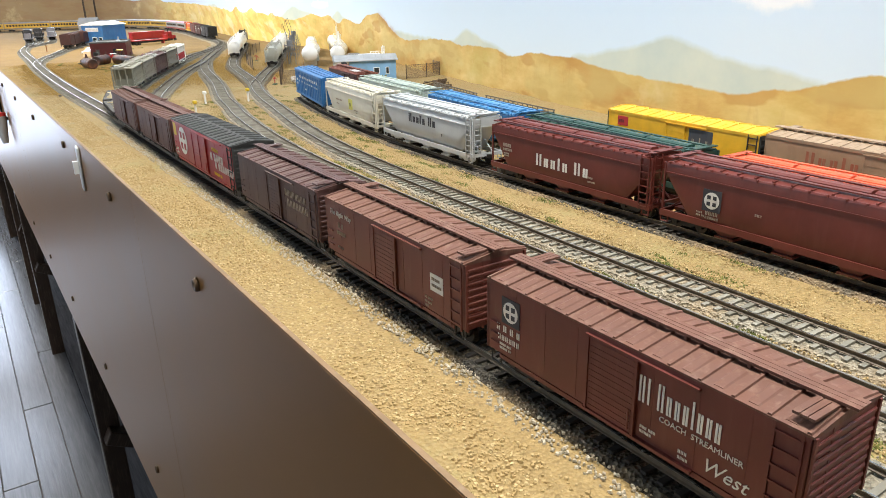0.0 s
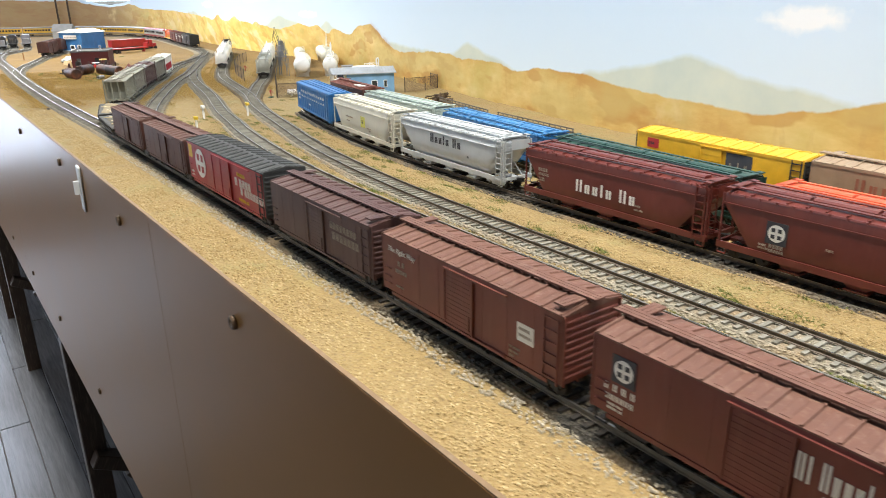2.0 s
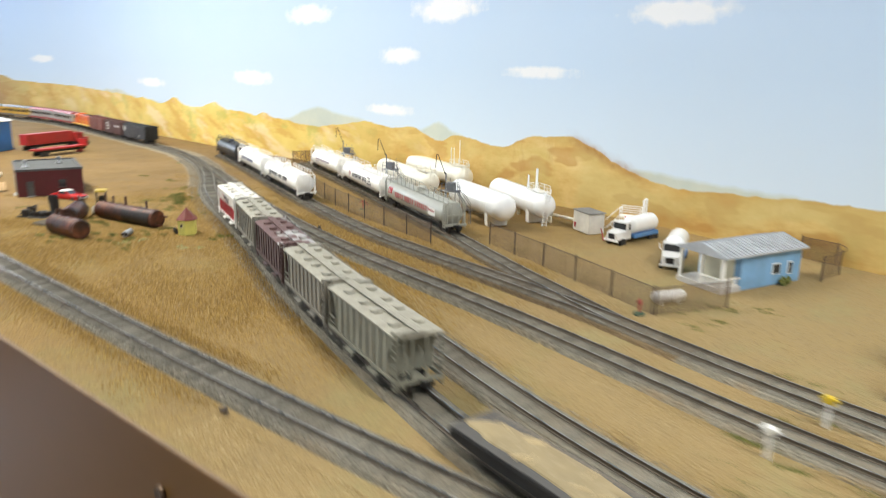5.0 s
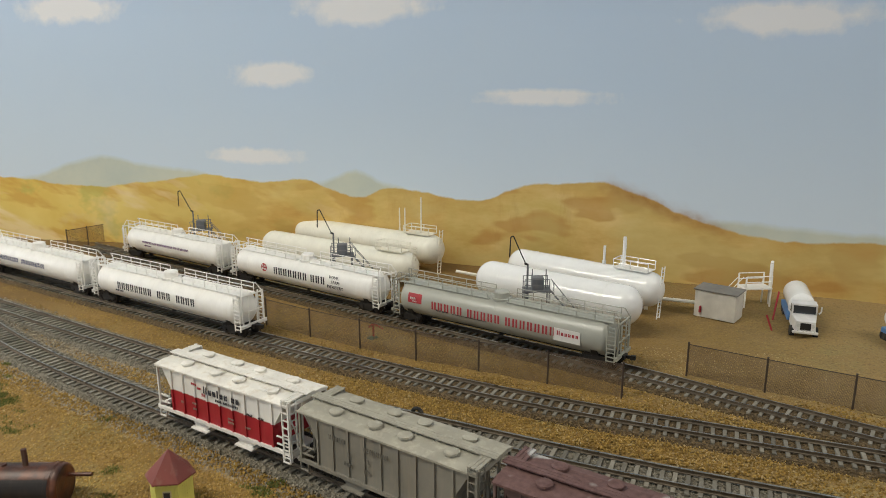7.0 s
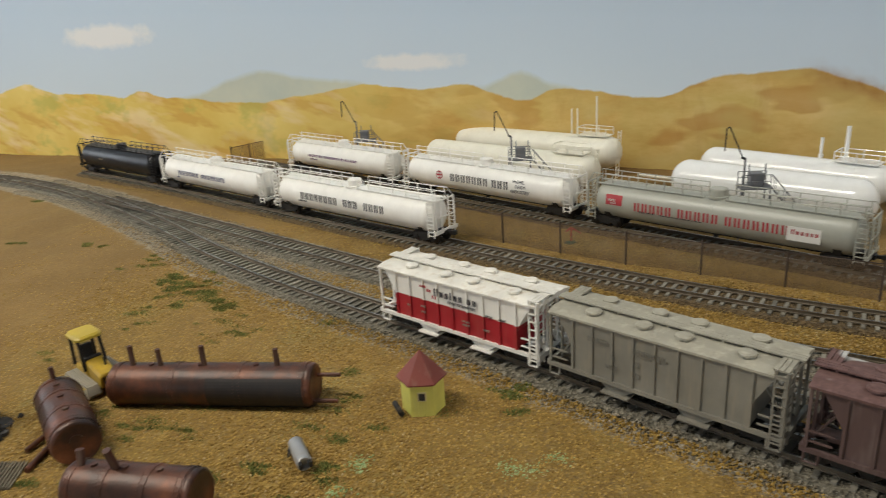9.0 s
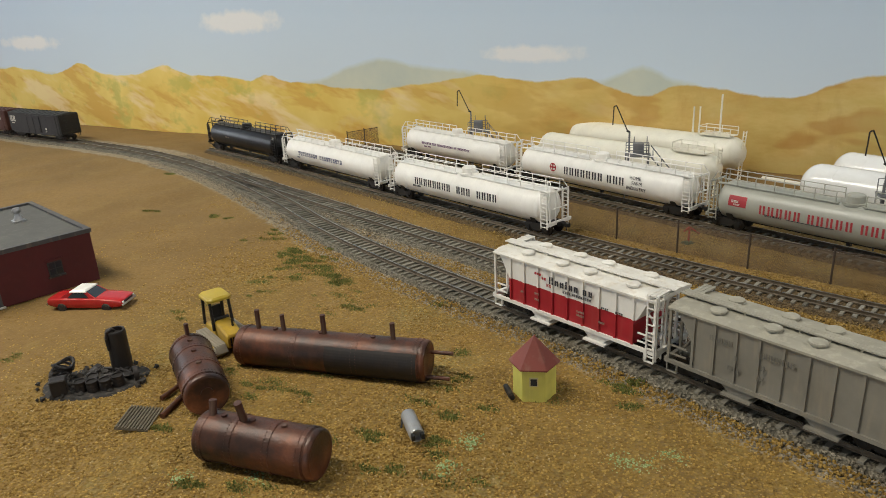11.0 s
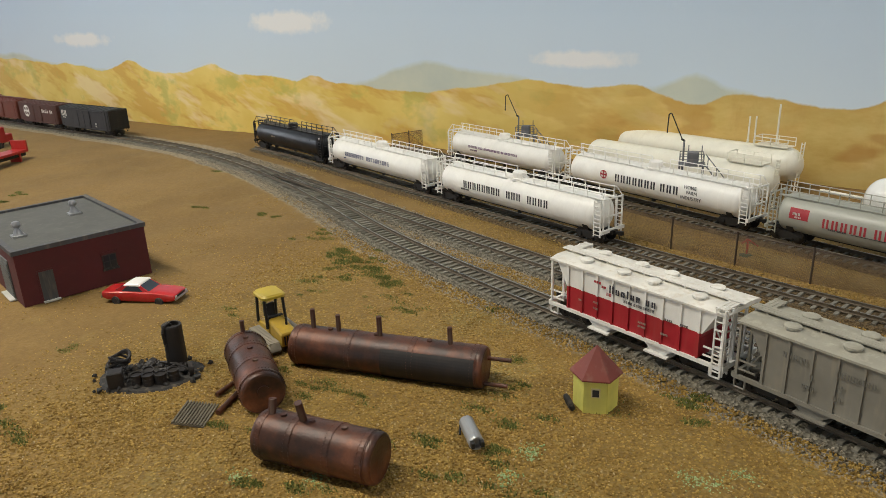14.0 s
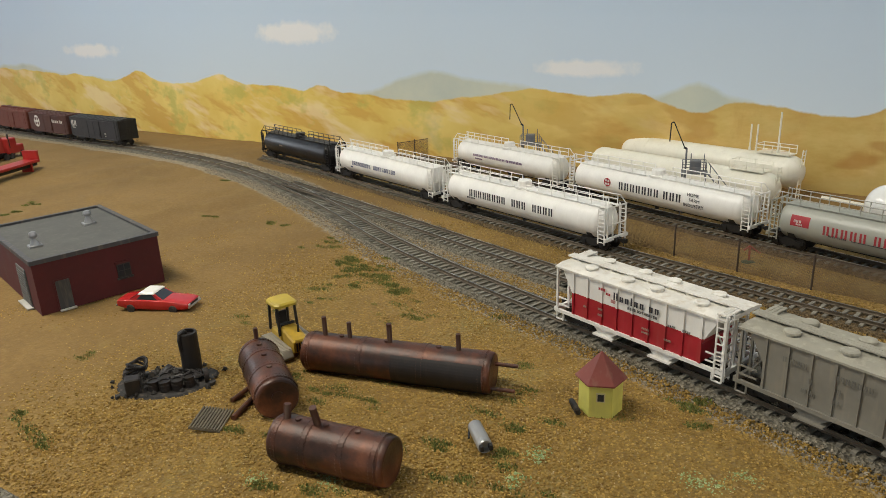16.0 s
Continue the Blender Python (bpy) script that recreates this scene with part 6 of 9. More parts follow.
def storage_rows():
    y = 35.0 / 2
    g = "hoppers in the storage rows"
    c = ribbed_hopper("covered_hopper", on(T5, 608, 1050, 183), "bright blue ribbed covered hopper with white lettering", BLUE)
    for k in range(11):
        x = -62 + 12.0 * k
        letters(c, [(x, 36 - (k % 3) * 0.4, 3.6, "NN"), (x + 0.5, 29, 2.6, "NN" if k not in (2, 8) else "N")], LETTERWHITE, y - 0.1)
    letters(c, [(-80, 30, 3.4, "NNN"), (-80, 24, 3.0, "NNN"), (-20, 20, 2.4, "NNNN")], LETTERWHITE, y - 0.1)
    c = flow_hopper("covered_hopper", on(T5, 575, 855, 186), "ivory covered hopper with sloped ends and yellow mark", IVORY, round_side=0.10)
    part("yellow_mark", boxm(0, 13, -0.15, 0.15, 20, 33), paint("lime_yellow", (0.62, 0.60, 0.10), 0.6), c, "square lime yellow mark", m=plate_pose(0, y + 0.1, 0))
    letters(c, [(4, 24, 4.6, "N")], LETTERBLACK, y + 0.35)
    letters(c, [(-48, 27, 1.8, "NNNNNNNN NNNNN"), (-46, 22, 1.5, "NNNN NNN"), (18, 20, 1.4, "NNNNNN NNN"), (24, 17, 1.4, "NNNN")], LETTERFADE, y + 0.1)
    c = flow_hopper("covered_hopper", on(T5, 555, 656, 186), "silver-grey rounded covered hopper with black lettering", SILVERGREY, round_side=0.30, trough=True, gear_m=SILVERGREY)
    letters(c, [(-30, 28.5, 9.0, "Nnnln Nn")], LETTERBLACK, y + 0.15)
    letters(c, [(36, 22, 2.4, "N")], LETTERBLACK, y + 0.1)
    c = flow_hopper("covered_hopper", on(T5, 552, 443, 180), "brown-red covered hopper with bold white lettering", FREIGHTRED, round_side=0.05)
    letters(c, [(-30, 20.0, 10.0, "Nnnln Nn")], LETTERWHITE, y + 0.15)
    letters(c, [(-74, 29, 3.0, "NNNN"), (-74, 25.5, 2.2, "NNNNNN"), (-73, 22.5, 1.3, "NN NNN"), (-73, 20.6, 1.3, "NN NNN"), (28, 20, 1.6, "NNNNN"), (30, 17, 1.3, "NNN NNN")], LETTERFADE, y + 0.12)
    c = flow_hopper("covered_hopper", on(T5, 553, 249, 190), "brown-red covered hopper with black and white emblem", FREIGHTRED, round_side=0.05)
    disc_emblem(c, -51, 27, 5.6, y + 0.3, LETTERWHITE, LETTERBLACK, square=LETTERBLACK)
    letters(c, [(-55, 17.0, 2.6, "NNNN"), (-55, 14.4, 1.8, "NNNNNN"), (-62, 15, 1.3, "NNN NN"), (-62, 17, 1.3, "NNNN"), (-20, 24, 1.6, "NMN")], LETTERFADE, y + 0.2)
    flow_hopper("covered_hopper", on(T5, 555, 50, 190), "brown-red covered hopper at the head of a row", FREIGHTRED, round_side=0.05)
    c = boxcar("boxcar", on(T6, 686, 1094, 130), "weathered brown boxcar with white roof patch", MAROON, paint("rusty_roof", (0.19, 0.055, 0.035), 0.7, dirt=0.3), length=138, eave=41, group=g)
    part("roof_patch", boxm(-50, -20, 2, 12, 43.6, 44.6), LETTERWHITE, c, "white patch on the roof")
    flow_hopper("covered_hopper", on(T6, 666, 918, 190), "pale green covered hopper with weathered roof", PALEGREEN, round_side=0.08, length=208, eave=37.0)
    flow_hopper("covered_hopper", on(T6, 640, 690, 200), "bright blue covered hopper with white roof strip", BLUE, paint("blue_roof", (0.06, 0.24, 0.50), 0.5, dirt=0.3, dust=(0.6, 0.65, 0.7)), round_side=0.08, length=206, eave=37.0)
    flow_hopper("covered_hopper", on(T6, 617, 470, 195), "dark green covered hopper with ribbed roof", DARKGREEN, round_side=0.08, length=212, eave=37.0)
    flow_hopper("covered_hopper", on(T6, 609, 250, 190), "orange-red covered hopper with plain roof", ORANGE, round_side=0.08, eave=37.0)
    flow_hopper("covered_hopper", on(T6, 610, 52, 190), "orange-red covered hopper with plain roof", ORANGE, round_side=0.08, eave=37.0)
    c = boxcar("refrigerator_car", on(T7, 698, 446, 170), "bright yellow refrigerator car with dark placard", YELLOW, YELLOW, BLACKROOF, 176, 43.0, 36, (22, 1), False, 10, group=g)
    part("placard", boxm(16, 42, -0.15, 0.15, 20, 39), plain("slate_placard", (0.06, 0.065, 0.08)), c, "dark slate placard with pale stars", m=plate_pose(0, 18.2, 0))
    letters(c, [(20, 27, 3.4, "N"), (28, 26, 6.0, "I"), (35, 27, 3.4, "N")], LETTERFADE, 18.45)
    part("placard", boxm(-74, -60, -0.15, 0.15, 30, 39), plain("red_placard", (0.45, 0.03, 0.03)), c, "small red placard", m=plate_pose(0, 18.2, 0))
    letters(c, [(-72, 33, 2.6, "NNN")], LETTERBLACK, 18.4)
    c = boxcar("refrigerator_car", on(T7, 686, 262, 175), "tan refrigerator car with worn rust-red lettering", TAN, paint("tan_roof", (0.36, 0.26, 0.17), 0.8, dirt=0.4), TAN, 180, 45, 36, (22, 1), True, 12, group=g)
    letters(c, [(-55, 27, 11, "Nnnlnnlnn")], paint("rust_lettering", (0.32, 0.10, 0.05), 0.7), 18.2)
    boxcar("refrigerator_car", on(T7, 680, 72, 175), "tan refrigerator car beside the painted wall", TAN, None, None, 180, 45, 36, (22, 1), True, 12, group=g)
    # low bulkhead gondola with stakes, behind the rows
    for xx, yy in ((716, 745), (752, 925)):
        car = flat_car(on(T7, xx, yy, 150), "dull grey flat car with timber side stakes", paint("grey_timber", (0.19, 0.16, 0.12), 0.85, dirt=0.5), length=165)
        car["group"] = g
        bm = bmesh.new()
        for i in range(15):
            x = -78 + 156 * i / 14
            for sy in (-1, 1):
                box(bm, x - 0.6, x + 0.6, sy * 16 - 0.6, sy * 16 + 0.6, 13, 23)
        for sy in (-1, 1):
            box(bm, -80, 80, sy * 16 - 0.6, sy * 16 + 0.6, 21.5, 23)
            box(bm, -80, 80, sy * 16 - 0.6, sy * 16 + 0.6, 17, 19.5)
        part("side_stake", bm, paint("grey_timber", (0.19, 0.16, 0.12)), car)


storage_rows()


def far_train():
    s = T1.near(1045, 2980) + 90
    y = 35.5 / 2
    g = "cars of the far train"
    c = boxcar("boxcar", T1.along(s, 60), "black fifty-foot boxcar with white railway initials", paint("satin_black_boxcar", (0.03, 0.031, 0.036), 0.5, dirt=0.2, dust=(0.12, 0.11, 0.11)), BLACKROOF, BLACK, 165, 45, 35.5, (40, 1), False, 12, True, g)
    letters(c, [(-78, 29.5, 10.5, "NN"), (-76, 26, 1.7, "NNNN NN"), (34, 19, 3, "NN"), (34, 15, 1.6, "NNN")], LETTERWHITE, y + 0.2)
    s += 175
    c = boxcar("boxcar", T1.along(s, 60), "maroon boxcar with round white emblem", MAROON, None, None, 155, 45, 35.5, (30, 1), False, 12, False, g)
    disc_emblem(c, -46, 30, 11.5, y + 0.25, LETTERWHITE, MAROON)
    letters(c, [(18, 30, 7, "Nnnln Nn")], LETTERWHITE, y + 0.2)
    s += 166
    boxcar("boxcar", T1.along(s, 60), "red-brown boxcar in a long train", OXIDE2, None, None, 150, 45, group=g)
    s += 172
    diesel(T1.along(s, 60), "orange and yellow diesel locomotive", paint("loco_orange", (0.75, 0.14, 0.02), 0.4), LETTERYELLOW, BLACKROOF)
    s += 200
    for lab in ("silver and red passenger locomotive",) * 2:
        c = passenger_car(T1.along(s, 60), lab, paint("stainless_silver", (0.50, 0.49, 0.48), 0.35, 0.4), paint("loco_red", (0.34, 0.03, 0.03), 0.45), 195)
        s += 203
    ycar = paint("streamliner_yellow", (0.62, 0.36, 0.03), 0.5, dirt=0.12)
    for i in range(8):
        passenger_car(T1.along(s + 12, 75), "yellow streamlined passenger car with grey roof", ycar, paint("streamliner_grey", (0.17, 0.16, 0.16), 0.5), 222)
        s += 231


far_train()

# ---------------------------------------------------------------- gas depot
def vertical(z):
    return Matrix.Translation((0, 0, z)) @ Matrix.Rotation(radians(-90), 4, "Y")


def storage_tank(x0, y0, x1, y1, r, zc, mat, label, stacks=(), platform=True):
    cx, cy, L = (x0 + x1) / 2, (y0 + y1) / 2, math.hypot(x1 - x0, y1 - y0)
    t = thing("storage_tank", at(cx, cy, 0, math.degrees(math.atan2(y1 - y0, x1 - x0))), label, "storage tank", "gas storage tanks")
    part("shell", lathe(bmesh.new(), tank_profile(L, r, r * 0.85), Matrix.Translation((0, 0, zc)), 40), mat, t, smooth=True)
    for x in (-L * 0.32, 0, L * 0.32):
        bm = bmesh.new()
        lathe(bm, [(x - 0.4, r), (x - 0.4, r + 0.2), (x + 0.4, r + 0.2), (x + 0.4, r)], Matrix.Translation((0, 0, zc)), 40)
        part("weld_band", bm, mat, t)
    for x in (-L * 0.3, L * 0.3):
        bm = bmesh.new()
        loft(bm, [[(x - 5, -r * 0.8, 0), (x + 5, -r * 0.8, 0), (x + 5, r * 0.8, 0), (x - 5, r * 0.8, 0)], [(x - 5, -r * 0.86, zc - r * 0.45), (x + 5, -r * 0.86, zc - r * 0.45), (x + 5, r * 0.86, zc - r * 0.45), (x - 5, r * 0.86, zc - r * 0.45)]])
        part("saddle", bm, mat, t)
    top = zc + r
    # platform with railing over the near end, and its ladder
    px = L * 0.5 - 34
    if not platform:
        return t
    bm = bmesh.new()
    box(bm, px - 18, px + 20, -9, 9, top + 0.4, top + 1.4)
    part("platform", bm, mat, t)
    bm = bmesh.new()
    for x in (px - 18, px + 1, px + 20):
        for y in (-9, 9):
            rod(bm, (x, y, top + 1), (x, y, top + 10), 0.5, 6)
    for y in (-9, 9):
        for z in (top + 6, top + 10):
            rod(bm, (px - 18, y, z), (px + 20, y, z), 0.45, 6)
    rod(bm, (px - 18, -9, top + 10), (px - 18, 9, top + 10), 0.45, 6)
    part("railing", bm, mat, t)
    part("ladder", ladder_mesh(top + 8, 14, 7.0), mat, t, m=at(L / 2 - 2, -5, 0, -90, 0, -6))
    for dx, y, h, rr in stacks:
        bm = bmesh.new()
        rod(bm, (px + dx, y, top - 1), (px + dx, y, top + h), rr, 10)
        rod(bm, (px + dx, y, top - 1), (px + dx, y, top + 4), rr * 1.5, 10)
        part("vent_stack", bm, mat, t)
    return t


storage_tank(956, 1842, 872, 1680, 19.5, 29, TANKWHITE, "glossy white horizontal gas storage tank on saddles", platform=False)
storage_tank(1025, 1813, 933, 1652, 18, 28, TANKWHITE, "glossy white gas tank with tall vent stacks", [(-33, 0, 20, 1.4), (-12, 3, 32, 1.9)])
storage_tank(1087, 2143, 988, 1919, 17, 26, CREAM, "cream gas storage tank with railed platform")
storage_tank(1151, 2122, 1060, 1901, 18.5, 29.5, CREAM, "long cream gas storage tank with thin vent stacks", [(-30, 0, 30, 0.9), (-24, 3, 30, 0.9), (3, 0, 46, 1.0)])

DARKIRON = paint("dark_grey_iron", (0.16, 0.165, 0.175), 0.5, dirt=0.2)


def loading_arm(x, y, rz):
    a = thing("loading_arm", at(x, y, 0, rz), "dark grey loading arm on a small railed platform", "loading arm", "loading arms")
    bm = bmesh.new()
    rod(bm, (0, 0, 0), (0, 0, 46), 1.5, 10)
    rod(bm, (0, 0, 46), (0, 0, 70), 0.95, 10)
    part("mast", bm, DARKIRON, a)
    bm = bmesh.new()
    rod(bm, (0, 0, 69.5), (0, 3, 71), 1.1, 8)
    rod(bm, (0, 2, 70.5), (0, 14, 97), 0.55, 8)
    part("boom", bm, BLACK, a)
    bm = bmesh.new()
    pipe(bm, [(0, 14, 97), (-0.5, 16.5, 96), (-1, 17.2, 77)], 0.6, 8)
    part("drop_pipe", bm, BLACK, a)
    part("platform", boxm(-8, 8, -22, 4, 44.5, 46), DARKIRON, a)
    part("control_box", boxm(-5, 5, -15, -4, 46, 58, 0.6), DARKIRON, a)
    for y1 in (-5, -18):
        bm = bmesh.new()
        rod(bm, (4, y1, 46), (4, y1, 64), 0.5, 6)
        part("gauge_pipe", bm, DARKIRON, a)
    bm = bmesh.new()
    for px in (-7, 7):
        for py in (-20, 3):
            rod(bm, (px, py, 0), (px, py, 45), 0.7, 6)
            rod(bm, (px, py, 45), (px, py, 57), 0.4, 6)
        for z in (51.5, 57):
            rod(bm, (px, -20, z), (px, 3, z), 0.35, 6)
    part("trestle", bm, DARKIRON, a)
    bm = bmesh.new()
    for sx in (-6.5, -1.5):
        rod(bm, (sx, -22, 45), (sx, -44, 18), 0.55, 6)
        rod(bm, (sx, -22, 56), (sx, -44, 29), 0.35, 6)
        for t in (0.1, 0.5, 0.95):
            rod(bm, (sx, -22 - 22 * t, 45 - 27 * t), (sx, -22 - 22 * t, 56 - 27 * t), 0.3, 5)
    for k in range(8):
        t = (k + 0.5) / 8
        box(bm, -6.5, -1.5, -22 - 22 * t - 0.8, -22 - 22 * t + 0.8, 45 - 27 * t - 0.3, 45 - 27 * t + 0.3)
    for sx in (-6.5, -1.5):
        rod(bm, (sx, -43.5, 0), (sx, -43.5, 19), 0.5, 6)
    part("stair", bm, DARKIRON, a)
    return a


arm = loading_arm(962, 2008, 12)
copy_thing(arm, at(862, 1786, 0, 10))
copy_thing(arm, at(1062, 2232, 0, 14))


def pump_house():
    h = thing("pump_house", at(955.5, 1590.5, 0, -119), "small off-white pump house with grey flat roof", "shed")
    wallm = paint("off_white_boards", (0.66, 0.63, 0.55), 0.7, dirt=0.2)
    part("wall", boxm(-20.5, 20.5, -21, 4, 0, 28, 0.4), wallm, h)
    part("roof", boxm(-22, 22, -22.5, 5.5, 28, 29.6, 0.4), paint("grey_felt_roof", (0.22, 0.21, 0.19), 0.9), h)
    part("extinguisher", lathe(bmesh.new(), [(0, 0), (0, 1.3), (6, 1.3), (7, 0.4), (7, 0)], Matrix.Translation((-14, -22, 5)) @ Matrix.Rotation(radians(-90), 4, "Y"), 10), LETTERRED, h, "red extinguisher")
    g = thing("filling_rack", at(988, 1551, 0, -75), "white railed filling rack with tall stand pipe", "filling rack")
    bm = bmesh.new()
    for x in (-14, 14):
        for y in (-8, 8):
            rod(bm, (x, y, 0), (x, y, 35), 0.9, 6)
    for z in (29, 35):
        for y in (-8, 8):
            rod(bm, (-14, y, z), (14, y, z), 0.6, 6)
    part("frame", bm, WHITE, g)
    part("platform", boxm(-15, 15, -9, 9, 21, 22.5), WHITE, g)
    bm = bmesh.new()
    rod(bm, (18, 0, 0), (17, 0, 46), 1.8, 10)
    rod(bm, (20, 4, 0), (20, 4, 48), 1.4, 10)
    rod(bm, (17, 0, 46), (19, 3, 48), 1.6, 8)
    part("stand_pipe", bm, WHITE, g)
    bm = bmesh.new()
    for y in (-4, 4):
        rod(bm, (-15, y, 22), (-34, y, 2), 0.8, 6)
        rod(bm, (-15, y, 34), (-34, y, 14), 0.5, 6)
    for i in range(7):
        t = (i + 0.5) / 7
        box(bm, -16 - 18 * t, -14 - 18 * t, -4, 4, 22 - 20 * t - 0.4, 22 - 20 * t + 0.4)
    part("stair", bm, WHITE, g)
    for a, b in (((-5, -48, 0), (1, -44, 30)), ((-20, -73, 0), (-25, -70, 15))):
        bm = bmesh.new()
        rod(bm, a, b, 0.9, 6)
        part("hose_post", bm, LETTERRED, g, "red hose post")


pump_house()


def depot_pipes():
    p = thing("pipe_run", at(0, 0), "cream pipe run along the ground between tanks", "pipe")
    bm = bmesh.new()
    pipe(bm, [(1040, 1880, 10), (1000, 1800, 10), (960, 1612, 10)], 2.0, 8)
    part("pipe", bm, CREAM, p)
    for x, y in ((1020, 1840), (980, 1735), (960, 1665)):
        part("pipe_stand", boxm(x - 2, x + 2, y - 2, y + 2, 0, 9), CREAM, p)


depot_pipes()


def fence(points, label, height=27.0, spacing=62.0):
    f = thing("chain_link_fence", at(0, 0), label, "fence", "depot fences")
    m, nt, b = node_mat("rusty_mesh", 0.7, 0.3)
    if "rusty_mesh_see_through" in MATS:
        m = MATS["rusty_mesh_see_through"]
    else:
        MATS["rusty_mesh_see_through"] = m
        uv = nt.nodes.new("ShaderNodeUVMap").outputs[0]
        sep = nt.nodes.new("ShaderNodeSeparateXYZ")
        nt.links.new(uv, sep.inputs[0])
        u, v = sep.outputs[0], sep.outputs[1]
        wires = []
        for op in ("ADD", "SUBTRACT"):
            w = maths(nt, "FRACT", maths(nt, "MULTIPLY", maths(nt, op, u, v), 900.0))
            wires.append(maths(nt, "LESS_THAN", w, 0.27))
        hole = maths(nt, "MAXIMUM", wires[0], wires[1])
        nt.links.new(hole, b.inputs["Alpha"])
        nt.links.new(ramp(nt, noise_node(nt, 60, 3), (0.35, (0.15, 0.10, 0.06)), (0.7, (0.24, 0.17, 0.11))), b.inputs["Base Color"])
    line = Line(points, 10.0)
    n = max(1, round(line.s[-1] / spacing))
    post = bmesh.new()
    rod(post, (0, 0, -1), (0, 0, height + 2), 0.8, 7)
    post = meshed(post, "post")
    iron = paint("brown_post", (0.075, 0.05, 0.035), 0.7)
    for i in range(n + 1):
        p = line.place(line.s[-1] * i / n)
        part("post", post, iron, f, m=at(p[0], p[1]))
    for i in range(n):
        a, b_ = line.s[-1] * i / n, line.s[-1] * (i + 1) / n
        pa, pb = line.place(a), line.place(b_)
        bm = bmesh.new()
        uvl = bm.loops.layers.uv.new("UVMap")
        vs = [bm.verts.new((*pa, 0.5)), bm.verts.new((*pb, 0.5)), bm.verts.new((*pb, height)), bm.verts.new((*pa, height))]
        fc = bm.faces.new(vs)
        for lp, (uu, vv) in zip(fc.loops, ((a, 0.5), (b_, 0.5), (b_, height), (a, height))):
            lp[uvl].uv = (uu * K, vv * K)
        part("mesh_panel", bm, m, f)
    bm = bmesh.new()
    for a, b_ in zip(line.p, line.p[1:]):
        rod(bm, (*a, height), (*b_, height), 0.4, 5)
    part("top_rail", bm, iron, f)


fence([(738, 1706), (757, 1775), (772, 1839), (791, 1900), (813, 1960), (838, 2022), (900, 2150), (960, 2250)], "rusty brown chain-link fence between two tracks")
fence([(790, 1650), (766, 1594), (741, 1532), (712, 1465), (672, 1375)], "rusty brown chain-link fence beside the depot track", spacing=66)
fence([(672, 1372), (740, 1330)], "short rusty chain-link fence before the office", spacing=70)
fence([(905, 1285), (985, 1268), (1000, 1330)], "rusty chain-link fence behind the office", spacing=45)
fence([(1105, 2455), (1158, 2428)], "short rusty chain-link fence by the painted wall", spacing=30)


def propane_truck(m, label):
    t = thing("tanker_truck", m, label, "model truck", "gas delivery trucks")
    cab = paint("truck_white", (0.78, 0.77, 0.74), 0.35, dirt=0.1)
    bm = bmesh.new()
    loft(bm, [[(30, -11, 9), (30, 11, 9), (30, 11, 30), (30, -11, 30)], [(20, -11, 9), (20, 11, 9), (20, 10.5, 31), (20, -10.5, 31)]][::-1])
    loft(bm, [[(30, -11, 9), (30, 11, 9), (30, 11, 20), (30, -11, 20)], [(46, -9, 9), (46, 9, 9), (46, 8, 18), (46, -8, 18)]])
    part("cab", bm, cab, t)
    part("windscreen", boxm(29.6, 30.5, -9.5, 9.5, 21, 28.5), GLASS, t)
    for sy in (-1, 1):
        part("side_window", boxm(22, 28, min(sy * 10.8, sy * 11.2), max(sy * 10.8, sy * 11.2), 21, 28), GLASS, t)
        bm = bmesh.new()
        lathe(bm, [(0, 0), (0, 1.6), (0.6, 1.6), (0.6, 0)], Matrix.Translation((46, sy * 6, 14)), 12)
        part("headlight", bm, plain("headlight_lens", (0.7, 0.7, 0.66), 0.15), t)
        bm = bmesh.new()
        pipe(bm, [(31, sy * 12, 22), (31, sy * 14, 24), (31, sy * 14, 29)], 0.7, 6)
        part("mirror", bm, cab, t)
    part("grille", boxm(45.8, 46.6, -4.5, 4.5, 10, 16.5), BLACK, t)
    part("bumper", boxm(46, 48, -11, 11, 6.5, 9, 0.4), cab, t)
    part("chassis", boxm(-44, 40, -7, 7, 6, 9), BLACK, t)
    part("tank", lathe(bmesh.new(), tank_profile(60, 12, 7), Matrix.Translation((-14, 0, 23)), 28), TANKWHITE, t, smooth=True)
    blue = paint("truck_blue", (0.10, 0.24, 0.50), 0.5, dirt=0.15)
    part("side_box", boxm(-40, 14, -12.5, 12.5, 8, 13, 0.4), blue, t)
    w = bmesh.new()
    lathe(w, [(-2, 0), (-2, 5.2), (2, 5.2), (2, 0)], Matrix.Rotation(radians(90), 4, "Z"), 18)
    w = meshed(w, "wheel")
    for x in (36, -26, -36):
        for sy in (-1, 1):
            part("wheel", w, paint("tyre_rubber", (0.02, 0.02, 0.02), 0.8), t, m=at(x, sy * 10, 5.2))
    return t


truck = propane_truck(at(935, 1521, 0, 170), "white tanker truck with blue side lockers")
copy_thing(truck, at(868, 1436, 0, 196))


